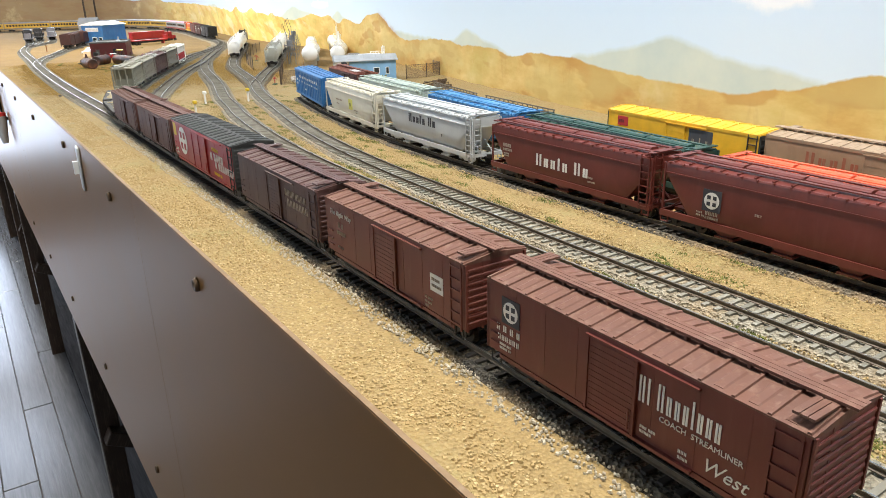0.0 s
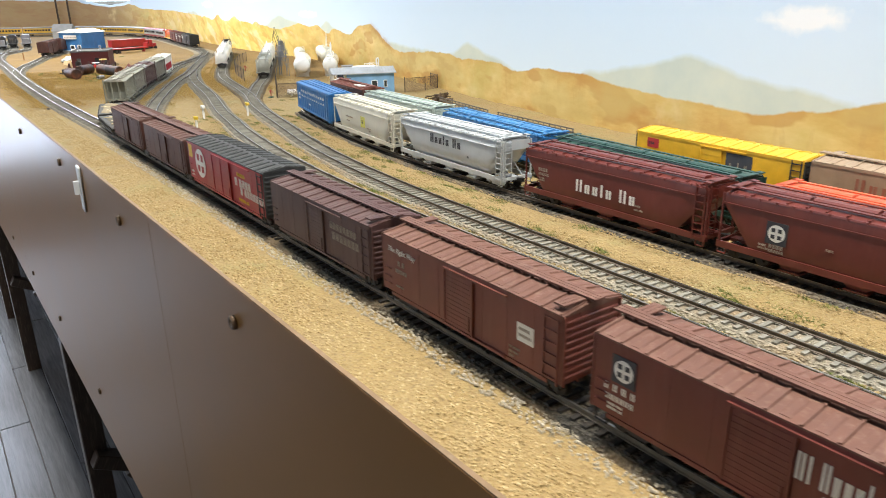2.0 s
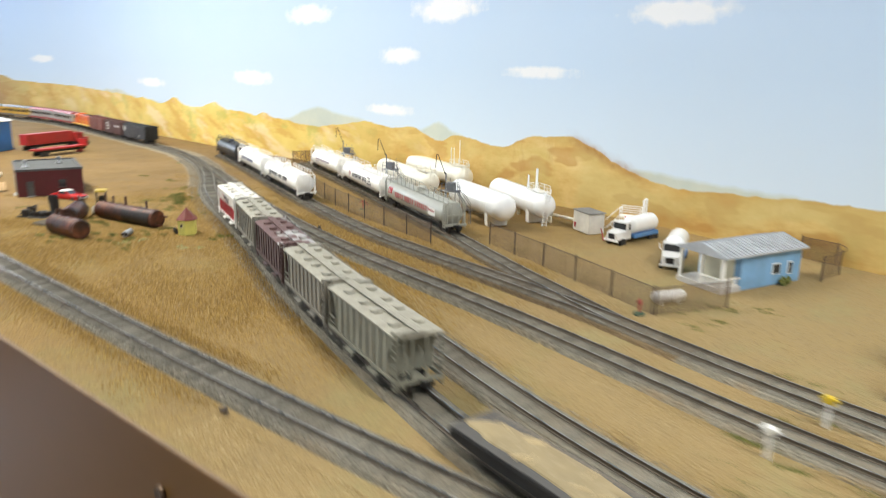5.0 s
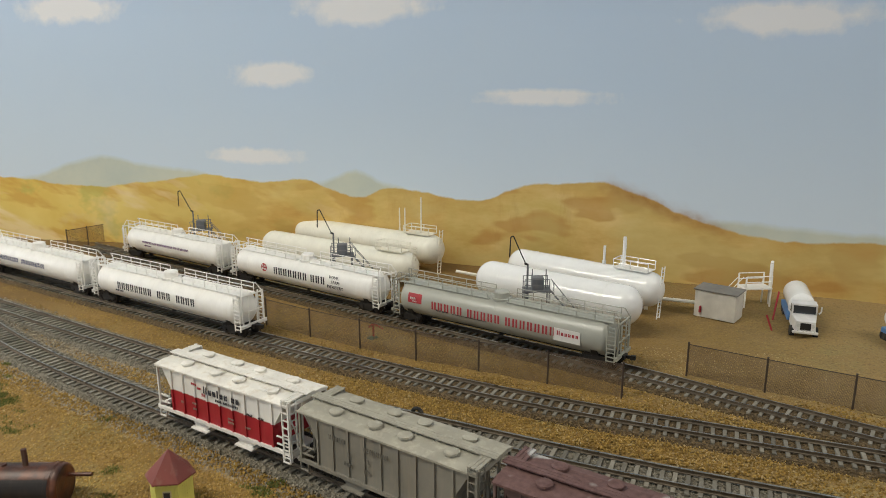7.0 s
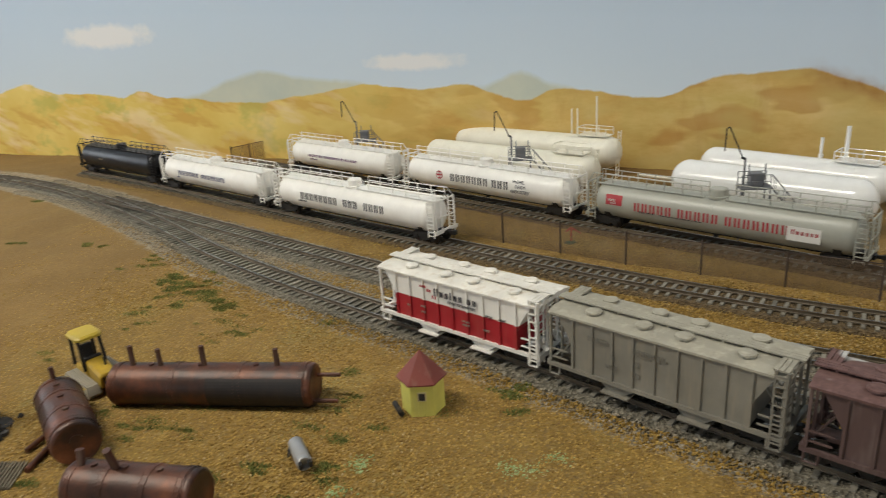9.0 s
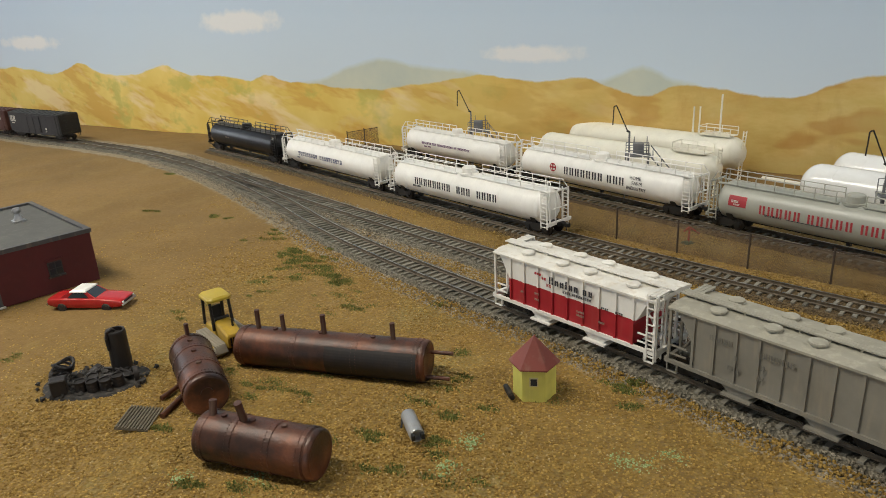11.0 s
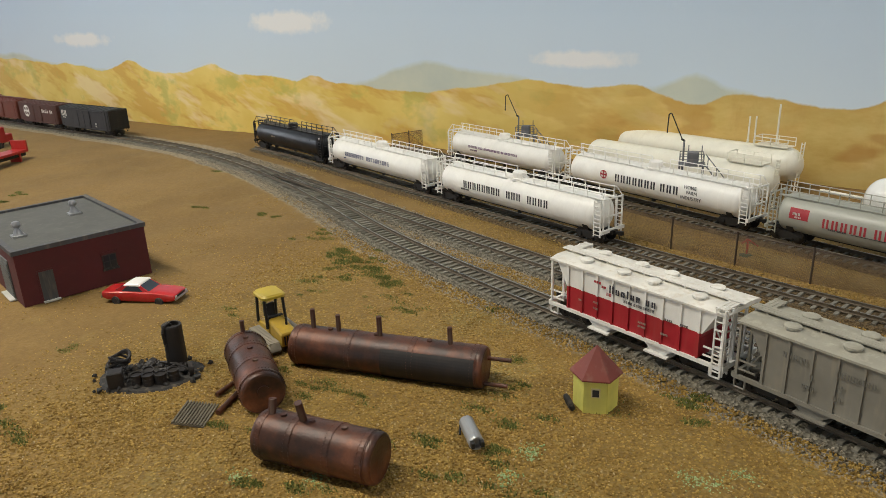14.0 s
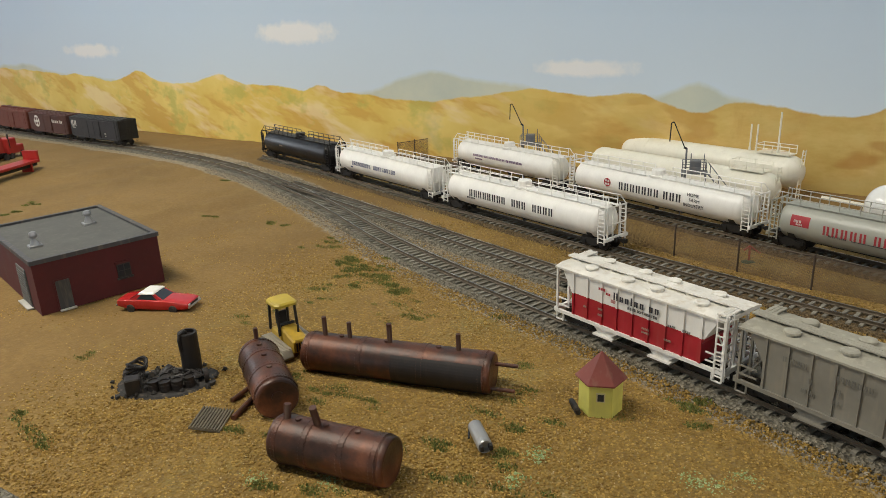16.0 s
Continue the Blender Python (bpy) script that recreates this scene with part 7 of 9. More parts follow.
def depot_office():
    o = thing("depot_office", at(852, 1352, 0, -22), "light blue depot office with grey metal roof", "building")
    bl = paint("sky_blue_siding", (0.22, 0.42, 0.66), 0.6, dirt=0.15)
    part("wall", boxm(-38, 56, -28, 28, 0, 38, 0.3), bl, o)
    bm = bmesh.new()
    prism(bm, [(-33, 37), (33, 37), (33, 38.5), (0, 48), (-33, 38.5)], -68, 60)
    for i in range(22):
        x = -67 + 126 * i / 21
        for sy in (-1, 1):
            loft(bm, [[(x - 0.4, sy * 33, 38.4), (x + 0.4, sy * 33, 38.4), (x + 0.4, sy * 33, 39.4), (x - 0.4, sy * 33, 39.4)], [(x - 0.4, 0, 47.8), (x + 0.4, 0, 47.8), (x + 0.4, 0, 48.8), (x - 0.4, 0, 48.8)]][:: 1 if sy > 0 else -1])
    part("roof", bm, paint("ribbed_grey_roof", (0.42, 0.44, 0.46), 0.5, dirt=0.25), o)
    for x, w, z0, z1 in ((16, 12, 12, 24), (38, 7, 10, 24)):
        wi = part("window", boxm(x - w / 2, x + w / 2, -29.0, -27.8, z0, z1), WHITE, o, "white framed window")
        part("pane", boxm(x - w / 2 + 1, x + w / 2 - 1, -29.4, -28.9, z0 + 1, z1 - 1), GLASS, wi)
    part("porch_wall", boxm(-39, -38, -20, 20, 0, 36), paint("cream_siding", (0.62, 0.58, 0.42), 0.6), o)
    part("porch_deck", boxm(-68, -38, -30, 30, 0, 6, 0.4), paint("pale_concrete", (0.56, 0.54, 0.50), 0.9), o)
    for y in (-28, 0, 28):
        part("porch_post", boxm(-66, -63, y - 1.5, y + 1.5, 6, 38), WHITE, o)
    bm = bmesh.new()
    for y in np.arange(-28, 1, 4):
        box(bm, -66, -65, y - 0.5, y + 0.5, 6, 15)
    box(bm, -66.4, -64.6, -29, 1, 14, 15.4)
    for x in np.arange(-64, -40, 4):
        box(bm, x - 0.5, x + 0.5, -29, -28, 6, 15)
    box(bm, -66, -40, -29.4, -27.6, 14, 15.4)
    part("porch_railing", bm, WHITE, o)
    sh = bmesh.new()
    for i in range(60):
        blob(sh, (rng.uniform(20, 34), rng.uniform(-36, -30), rng.uniform(1, 7)), rng.uniform(1.2, 2.4), 0.4)
    tagged(part("shrub", sh, LEAF, m=at(852, 1352, 0, -22)), "small dark green shrub against the office wall", "shrub")


depot_office()


def small_tank():
    t = thing("propane_tank", at(715, 1378, 0, -30), "small white propane tank lying on two cradles", "propane tank")
    part("shell", lathe(bmesh.new(), tank_profile(38, 5.6, 4.5), Matrix.Translation((0, 0, 8)), 24), WHITE, t, smooth=True)
    for x in (-10, 10):
        part("cradle", boxm(x - 1.5, x + 1.5, -4.5, 4.5, 0, 4), CREAM, t)


small_tank()


def hand_pump(x, y, rz):
    p = thing("hand_crane", at(x, y, 0, rz), "tiny red hand crane on a green base", "crane", "small red hand cranes")
    bm = bmesh.new()
    blob(bm, (0, 0, 1), 5.5, 0.2, 2, 0.4)
    part("base", bm, paint("dark_green_base", (0.05, 0.09, 0.05), 0.8), p)
    bm = bmesh.new()
    rod(bm, (0, 0, 1), (0, 0, 15), 1.0, 8)
    part("post", bm, paint("red_oxide_iron", (0.40, 0.05, 0.035), 0.6), p)
    bm = bmesh.new()
    pipe(bm, [(-5, 0, 12), (0, 0, 15.5), (9, 0, 9)], 0.8, 6)
    part("jib", bm, paint("red_oxide_iron", (0.40, 0.05, 0.035), 0.6), p)


hand_pump(828, 1927, -60)
hand_pump(664, 1384, 40)


def signal_post(x, y, h, label, target):
    s = thing("track_marker", at(x, y), label, "track marker", "markers beside the yard tracks")
    bm = bmesh.new()
    box(bm, -1.3, 1.3, -1.3, 1.3, -1, h - 3)
    part("post", bevel(bm, 0.2), WHITE, s)
    bm = bmesh.new()
    box(bm, -2.6, 2.6, -3.4, 3.4, h - 4.5, h)
    box(bm, -1.2, 1.2, -5.2, 5.2, h - 3, h - 1.4)
    part("target", bevel(bm, 0.3), target, s, "square marker head")


YMARK = plain("marker_yellow", (0.72, 0.50, 0.02), 0.5)
signal_post(478, 1217, 21, "white track marker post with white head", WHITE)
signal_post(544, 1200, 21.5, "white track marker post with yellow head", YMARK)
signal_post(431, 1107, 22, "white track marker post with yellow head", YMARK)
signal_post(388, 1200, 12, "short white track marker post", WHITE)

# ---------------------------------------------------------------- the scrap yard and the hamlet
def rust_material():
    m, nt, b = node_mat("rusted_boiler_plate", 0.5, 0.15)
    big = noise_node(nt, 40, 5, 0.65)
    fine = noise_node(nt, 420, 5, 0.7)
    col = ramp(nt, big, (0.34, (0.014, 0.010, 0.008)), (0.46, (0.060, 0.026, 0.016)), (0.58, (0.140, 0.046, 0.020)), (0.70, (0.27, 0.098, 0.043)))
    col = mix(nt, maths(nt, "MULTIPLY", fine, 0.38), col, (0.035, 0.015, 0.011))
    nt.links.new(col, b.inputs["Base Color"])
    nt.links.new(maths(nt, "MULTIPLY_ADD", big, 0.35, 0.25), b.inputs["Roughness"])
    bump(nt, b, fine, 0.3, 0.0006)
    return m


RUST = rust_material()
SOOT = paint("sooty_black_plate", (0.020, 0.016, 0.014), 0.55, 0.1, dirt=0.25, dust=(0.075, 0.045, 0.032))
PIPERED = paint("red_oxide_pipe", (0.075, 0.027, 0.018), 0.6)


def boiler(x0, y0, x1, y1, r, label, stubs, ends=(), patch=False, lean=0.0):
    cx, cy, L = (x0 + x1) / 2, (y0 + y1) / 2, math.hypot(x1 - x0, y1 - y0)
    b = thing("scrap_boiler", at(cx, cy, 0, math.degrees(math.atan2(y1 - y0, x1 - x0))), label, "boiler", "scrap boilers on the ground")
    h, z = L / 2, r - 0.8
    prof = [(-h + 3, 0), (-h + 3, r * 0.98), (h - 3, r * 0.98), (h - 3, 0)]
    M = Matrix.Translation((0, 0, z))
    part("shell", lathe(bmesh.new(), prof, M, 40), RUST, b, smooth=True)
    for sx in (-1, 1):
        bm = bmesh.new()
        lathe(bm, [(sx * (h - 3.4), r * 0.955), (sx * (h - 2.2), r * 0.975), (sx * (h - 1.0), r * 0.965), (sx * (h - 0.1), r * 0.92), (sx * (h + 0.3), r * 0.84), (sx * (h + 0.1), r * 0.78), (sx * (h + 0.5), r * 0.4), (sx * (h + 0.6), 0)], M, 40)
        part("head", bm, RUST, b, "dished boiler head", smooth=True)
    for x in (-h + 4, -h * 0.35, h * 0.3, h - 5):
        bm = bmesh.new()
        lathe(bm, [(x - 1.2, r * 0.97), (x - 1.2, r * 1.0), (x + 1.2, r * 1.0), (x + 1.2, r * 0.97)], M, 40)
        part("lap_band", bm, RUST, b)
    if patch:
        bm = bmesh.new()
        n = 18
        secs = []
        for x in (h * 0.0, h * 0.93):
            outer = [(x, r * 1.012 * math.cos(a), z + r * 1.012 * math.sin(a)) for a in np.linspace(-1.5, 0.75, n)]
            inner = [(x, r * 0.96 * math.cos(a), z + r * 0.96 * math.sin(a)) for a in np.linspace(0.75, -1.5, n)]
            secs.append(outer + inner)
        loft(bm, secs)
        part("plate", bm, SOOT, b, "sooty black riveted plate")
        bm = bmesh.new()
        secs = [[(x, -yy, zz) for x, yy, zz in s] for s in secs]
        loft(bm, [s[::-1] for s in secs])
        part("plate", bm, SOOT, b, "sooty black riveted plate")
    bm = bmesh.new()
    for x in [-h + 3.4, -h + 5.2, -h * 0.35 - 1.6, -h * 0.35 + 1.6, h * 0.3 - 1.6, h * 0.3 + 1.6, h - 6.4, h - 3.8]:
        for k in range(44):
            a = 2 * math.pi * k / 44
            c = Vector((x, r * 1.0 * math.cos(a), z + r * 1.0 * math.sin(a)))
            n = Vector((0, math.cos(a), math.sin(a)))
            u, v = frame_of(n)
            top = bm.verts.new(c + n * 0.42)
            ring = [bm.verts.new(c + 0.42 * (math.cos(t) * u + math.sin(t) * v)) for t in (0, 1.57, 3.14, 4.71)]
            for i in range(4):
                bm.faces.new((ring[i], ring[(i + 1) % 4], top))
    rv = part("rivets", bm, RUST, b)
    tagged(rv, kind="stuff")
    for x, hh, rr, tilt in stubs:
        bm = bmesh.new()
        rod(bm, (0, 0, 0), (0, 0, hh), rr, 12)
        rod(bm, (0, 0, hh - 0.1), (0, 0, hh + 0.05), rr * 0.7, 12)
        part("pipe_stub", bm, PIPERED, b, m=at(x, 0, z + r * 0.92, 0, tilt))
    for x in (-h * 0.6, -h * 0.1, h * 0.45):
        bm = bmesh.new()
        rod(bm, (x, 0, z + r * 0.9), (x, 0, z + r * 1.06), 1.6, 10)
        part("cap", bm, PIPERED, b)
    for sx, y, zz, ln in ends:
        bm = bmesh.new()
        wide = 1.2 if ln > 3 else 3.4
        rod(bm, (sx * h, y, zz), (sx * (h + ln), y, zz), wide, 16)
        part("end_pipe" if ln > 3 else "manhole", bm, RUST, b)
    return b


boiler(522, 2154, 544, 2034, 12.8, "long rusty riveted scrap boiler with black plate", [(-48, 13, 1.5, 0), (-31, 11, 1.4, 0), (-4, 13, 1.6, 0), (40, 11, 1.5, 0)], [(1, 4, 16, 14), (1, -6, 5, 14)], True)
boiler(503, 2180, 466, 2131, 12.8, "short rusty scrap boiler with flanged end", [(-28, 8, 1.4, 0)], [(1, 0, 14, 1.5)])
boiler(438, 2105, 445, 2041, 12.8, "rusty scrap boiler with two pipe stubs", [(-26, 8, 1.9, -12), (-8, 12, 1.9, 14)], [(-1, 6, 16, 7)])


def loose_pipes():
    for x0, y0, x1, y1, r in ((476, 2158, 452, 2153, 1.7), (484, 2168, 466, 2168, 1.5)):
        bm = bmesh.new()
        rod(bm, (x0, y0, 3), (x1, y1, 2), r, 10)
        tagged(part("scrap_pipe", bm, RUST), "rusty length of pipe against a boiler", "pipe", "scrap pipes")


loose_pipes()


def silver_cylinder():
    c = thing("scrap_cylinder", at(493, 2018, 0, -138) @ Matrix.Scale(0.82, 4), "dented silver cylinder lying in the grass", "cylinder")
    M = Matrix.Translation((0, 0, 4.6))
    part("shell", lathe(bmesh.new(), [(-14, 0), (-14, 3.6), (-12.5, 4.8), (11, 4.8), (12, 4.4), (12, 3.2), (9, 3.0), (9, 0)], M, 24), paint("dull_silver", (0.42, 0.42, 0.41), 0.4, 0.5, dirt=0.2), c)
    bm = bmesh.new()
    for y in (-3, 3):
        box(bm, 10.5, 15, y - 1, y + 1, 3.5, 7)
    rod(bm, (-12, -4, 4), (-4, -6.5, 2), 0.7, 6)
    part("fork", bm, BLACK, c)


silver_cylinder()


def watch_shed():
    s = thing("yard_shed", at(552, 1972), "tiny yellow six-sided shed with red roof", "shed")
    lime = paint("lime_yellow_boards", (0.72, 0.68, 0.16), 0.65, dirt=0.15)
    n, r, hh = 6, 11.6, 21.5
    ang = [radians(60 * i - 13) for i in range(n)]
    bm = bmesh.new()
    loft(bm, [[(r * math.cos(a), r * math.sin(a), z) for a in ang] for z in (0, hh)])
    part("core", bm, lime, s)
    for i in range(n):
        a, b = ang[i], ang[(i + 1) % n]
        pa, pb = Vector((r * math.cos(a), r * math.sin(a), 0)), Vector((r * math.cos(b), r * math.sin(b), 0))
        out = (pa + pb).normalized()
        for k in range(7):
            c = pa.lerp(pb, (k + 0.5) / 7) + out * 0.2
            d = (pb - pa).normalized() * 0.78
            bm = bmesh.new()
            loft(bm, [[c - d - out * 0.3 + Vector((0, 0, z)), c + d - out * 0.3 + Vector((0, 0, z)), c + d + out * 0.25 + Vector((0, 0, z)), c - d + out * 0.25 + Vector((0, 0, z))] for z in (0.2, hh)])
            part("board", bm, lime, s)
    bm = bmesh.new()
    ro = r * 1.22
    ring = [bm.verts.new((ro * math.cos(a), ro * math.sin(a), hh - 0.8)) for a in ang]
    low = [bm.verts.new((ro * math.cos(a), ro * math.sin(a), hh - 1.6)) for a in ang]
    tip = bm.verts.new((0, 0, 36))
    for i in range(n):
        j = (i + 1) % n
        bm.faces.new((ring[i], ring[j], tip))
        bm.faces.new((low[i], low[j], ring[j], ring[i]))
    bm.faces.new(low[::-1])
    part("roof", bm, paint("brown_red_roof", (0.21, 0.045, 0.032), 0.6, dirt=0.2), s)
    a = radians(197)
    w = part("window", boxm(-2.4, 2.4, -0.6, 0.5, 10, 15.5, 0.2), paint("pale_frame", (0.62, 0.55, 0.3)), s, m=at(r * 0.90 * math.cos(a), r * 0.90 * math.sin(a), 0, 197 - 90 + 180))
    part("pane", boxm(-1.7, 1.7, -0.9, -0.5, 10.8, 14.8), GLASS, w)
    t = bmesh.new()
    seg, R2, r2 = 20, 3.6, 1.5
    rings = [[t.verts.new(((R2 + r2 * math.cos(b)) * math.cos(a), (R2 + r2 * math.cos(b)) * math.sin(a), r2 * math.sin(b))) for b in (2 * math.pi * j / 8 for j in range(8))] for a in (2 * math.pi * i / seg for i in range(seg))]
    for i in range(seg):
        for j in range(8):
            t.faces.new((rings[i][j], rings[(i + 1) % seg][j], rings[(i + 1) % seg][(j + 1) % 8], rings[i][(j + 1) % 8]))
    t = meshed(t, "tyre")
    t.shade_smooth()
    tagged(part("tyre", t, paint("tyre_rubber", (0.02, 0.02, 0.02), 0.8), m=at(541, 1983, 4.2, 40, 68)), "old grey tyre leaning against the shed", "tyre", "old tyres")
    tagged(part("tyre", t, paint("tyre_rubber", (0.02, 0.02, 0.02), 0.8), m=at(678, 1854, 4.8, 75, 88)), "old black tyre standing in the dry grass", "tyre", "old tyres")


watch_shed()


def bulldozer():
    b = thing("bulldozer", at(536, 2182, 0, 245), "small yellow crawler dozer with canopy", "bulldozer")
    yl = paint("machine_yellow", (0.50, 0.32, 0.025), 0.45, dirt=0.35, dust=(0.25, 0.17, 0.07))
    steel = paint("track_grey", (0.30, 0.27, 0.21), 0.6)
    for sy in (-1, 1):
        bm = bmesh.new()
        pts = [(-20, 4.5), (-17.5, 0.6), (15, 0.6), (19, 4.5), (16.5, 8.6), (-17.5, 8.6)]
        loft(bm, [[(x, sy * 10 - 3.4, z) for x, z in pts], [(x, sy * 10 + 3.4, z) for x, z in pts]])
        tr = part("crawler_track", bm, steel, b)
        for i in range(16):
            x = -16 + 31 * i / 15
            part("track_shoe", boxm(x - 0.85, x + 0.85, sy * 10 - 3.6, sy * 10 + 3.6, 8.4, 9.1), steel, tr)
        bm = boxm(-15.5, 14.5, sy * 13.4 - 0.5, sy * 13.4 + 0.5, 2.2, 7.2, 0.3)
        part("track_frame", bm, yl, tr)
        for x in (-16, 15):
            part("sprocket", lathe(bmesh.new(), [(-0.8, 0), (-0.8, 3.2), (0.8, 3.2), (0.8, 0)], Matrix.Translation((x, sy * 13.4, 4.5)) @ Matrix.Rotation(radians(90), 4, "Z"), 16), steel, tr)
    bm = bmesh.new()
    loft(bm, [[(x, y, z) for y, z in ((-5.6, 6), (5.6, 6), (5.6, h - 1.4), (4.4, h), (-4.4, h), (-5.6, h - 1.4))] for x, h in ((-1, 18.5), (12, 15.5), (17.5, 14.5), (18.3, 13.4))])
    hood = part("engine_hood", bm, yl, b)
    for i in range(5):
        part("grille_bar", boxm(18.2, 18.8, -4 + 1.8 * i, -3 + 1.8 * i, 6.5, 12.6), BLACK, hood)
    part("body", boxm(-17, 0, -6.4, 6.4, 6, 13, 0.6), yl, b)
    part("seat", boxm(-12, -5, -3.6, 3.6, 13, 17, 0.5), BLACK, b)
    part("seat_back", boxm(-13, -11, -4, 4, 16, 25, 0.5), BLACK, b)
    part("dashboard", boxm(-3, -1, -5, 5, 13, 20, 0.5), BLACK, b)
    for x0, x1 in ((-17, -15), (-1, -2.5)):
        for y in (-6.6, 6.6):
            bm = bmesh.new()
            rod(bm, (x0, y, 12), (x1, y * 0.95, 32.5), 1.05, 8)
            part("canopy_post", bm, BLACK, b)
    bm = bmesh.new()
    loft(bm, [[(-8.5 + k * (x + 8.5), k * y, z) for x, y in ((-18, -6), (-15.5, -8.2), (-1.5, -8.2), (1, -6), (1, 6), (-1.5, 8.2), (-15.5, 8.2), (-18, 6))] for z, k in ((32, 1.0), (33.6, 1.0), (34.8, 0.86))])
    part("canopy", bm, paint("canopy_yellow", (0.52, 0.38, 0.035), 0.5, dirt=0.2), b)
    bm = bmesh.new()
    rod(bm, (9, 2.5, 15), (9, 2.5, 21), 0.8, 8)
    part("exhaust", bm, BLACK, b)


bulldozer()


def junk_heap():
    j = thing("scrap_heap", at(467, 2225, 0, -53), "heap of black scrap iron, cans and drums", "scrap heap")
    bm = bmesh.new()
    for i in range(260):
        a, d = rng.uniform(0, 6.28), abs(rng.gauss(0, 0.5))
        x, y = 32 * d * math.cos(a), 21 * d * math.sin(a)
        if math.hypot(x / 36, y / 26) < 1:
            blob(bm, (x, y, rng.uniform(0, 2)), rng.uniform(0.8, 2.2), 0.5)
    pad = []
    for z, k in ((-0.6, 1.0), (0.9, 0.93)):
        pad.append([(k * (32 + 2.5 * math.sin(3.1 * a)) * math.cos(a), k * (21 + 2 * math.cos(2.3 * a)) * math.sin(a), z) for a in (2 * math.pi * i / 30 for i in range(30))])
    part("oily_pad", loft(bmesh.new(), pad), paint("cinder_black", (0.03, 0.027, 0.024), 0.8), j)
    tagged(part("cinder_rubble", bm, paint("cinder_black", (0.03, 0.027, 0.024), 0.8), j), kind="stuff")
    for x, y, r, h, tx, rz in ((-5, -10, 3.6, 6.5, 0, 0), (2, -12, 3.5, 6.5, 0, 0), (9, -11.5, 3.5, 6.5, 4, 40), (16, -9, 3.4, 7, 3, 0), (0, -3, 3.4, 6, 14, 20), (-4, 4, 3.4, 7, 70, 150)):
        bm = bmesh.new()
        lathe(bm, [(0, 0), (0, r * 0.96), (0.5, r), (h * 0.33, r * 0.94), (h * 0.36, r), (h * 0.66, r), (h * 0.69, r * 0.94), (h - 0.5, r), (h, r), (h, r * 0.85), (h - 0.8, r * 0.85), (h - 0.8, 0)], Matrix.Rotation(radians(-90), 4, "Y"), 16)
        part("drum", bm, SOOT, j, m=at(x, y, 1.0, rz, tx))
    for i in range(15):
        x, y, a = rng.uniform(-7, 20), rng.uniform(-3, 12), rng.uniform(0, 3.1)
        bm = bmesh.new()
        k = rng.choice((0, 1))
        if k:
            rod(bm, (-5, 0, 0), (5, 0, rng.uniform(0, 3)), rng.uniform(0.5, 1.1), 7)
        else:
            box(bm, -3.5, 3.5, -2, 2, 0, rng.uniform(1, 3.5))
            bevel(bm, 0.4)
        part("scrap_piece", bm, SOOT, j, m=at(x, y, rng.uniform(1, 4), math.degrees(a), rng.uniform(-25, 25)))
    bm = bmesh.new()
    for k in range(7):
        q = [(-20 + 6 * math.cos(a) + 0.6 * k - 2, 8 + 6 * math.sin(a), 2 + 1.6 * k + 1.5 * math.sin(2 * a + k)) for a in np.linspace(0, 2 * math.pi, 13)]
        pipe(bm, q, 0.9, 6)
    part("chain_coil", bm, SOOT, j)
    wheel = part("wheel", lathe(bmesh.new(), [(-1.2, 0), (-1.2, 1.4), (-0.5, 1.6), (-0.5, 3.2), (-1.4, 3.6), (-1.4, 4.6), (1.4, 4.6), (1.4, 3.6), (0.5, 3.2), (0.5, 1.6), (1.2, 1.4), (1.2, 0)], Matrix.Identity(4), 24), SOOT, j, "spoked iron flywheel lying on the heap", m=at(25, -4, 4.6, 20, 0, 0))
    part("scrap_box", boxm(-4.4, 4.4, -4, 4, 0, 10, 0.6), SOOT, j, m=at(-17, -10, 0.8, 12))
    b = bmesh.new()
    pipe(b, [(-6.6, 0, 18), (-7.0, 0, 26), (-5.6, 0, 29.5), (-2.5, 0, 30.4), (-0.5, 0, 28.6)], 1.0, 8)
    lathe(b, [(0, 0), (0, 6.2), (28, 6.0), (29, 5.7), (29, 4.6), (26.5, 4.6), (26.5, 0)], vertical(0), 26)
    bm2 = part("smokestack", b, SOOT, m=at(484, 2220, -0.3, 0, 0, 0))
    tagged(bm2, "upright black iron stack with open top", "iron stack")
    g = bmesh.new()
    for i in range(14):
        box(g, -11 + 1.6 * i, -10.2 + 1.6 * i, -9, 9, 0, 0.8)
    for i in range(11):
        box(g, -11, 11, -9 + 1.7 * i, -8.2 + 1.7 * i, 0.8, 1.5)
    tagged(part("grating", g, paint("grey_iron_grate", (0.15, 0.125, 0.085), 0.8), m=at(446, 2164, 1.2, 25, 8)), "flat grey iron grating on the ground", "grating")


junk_heap()


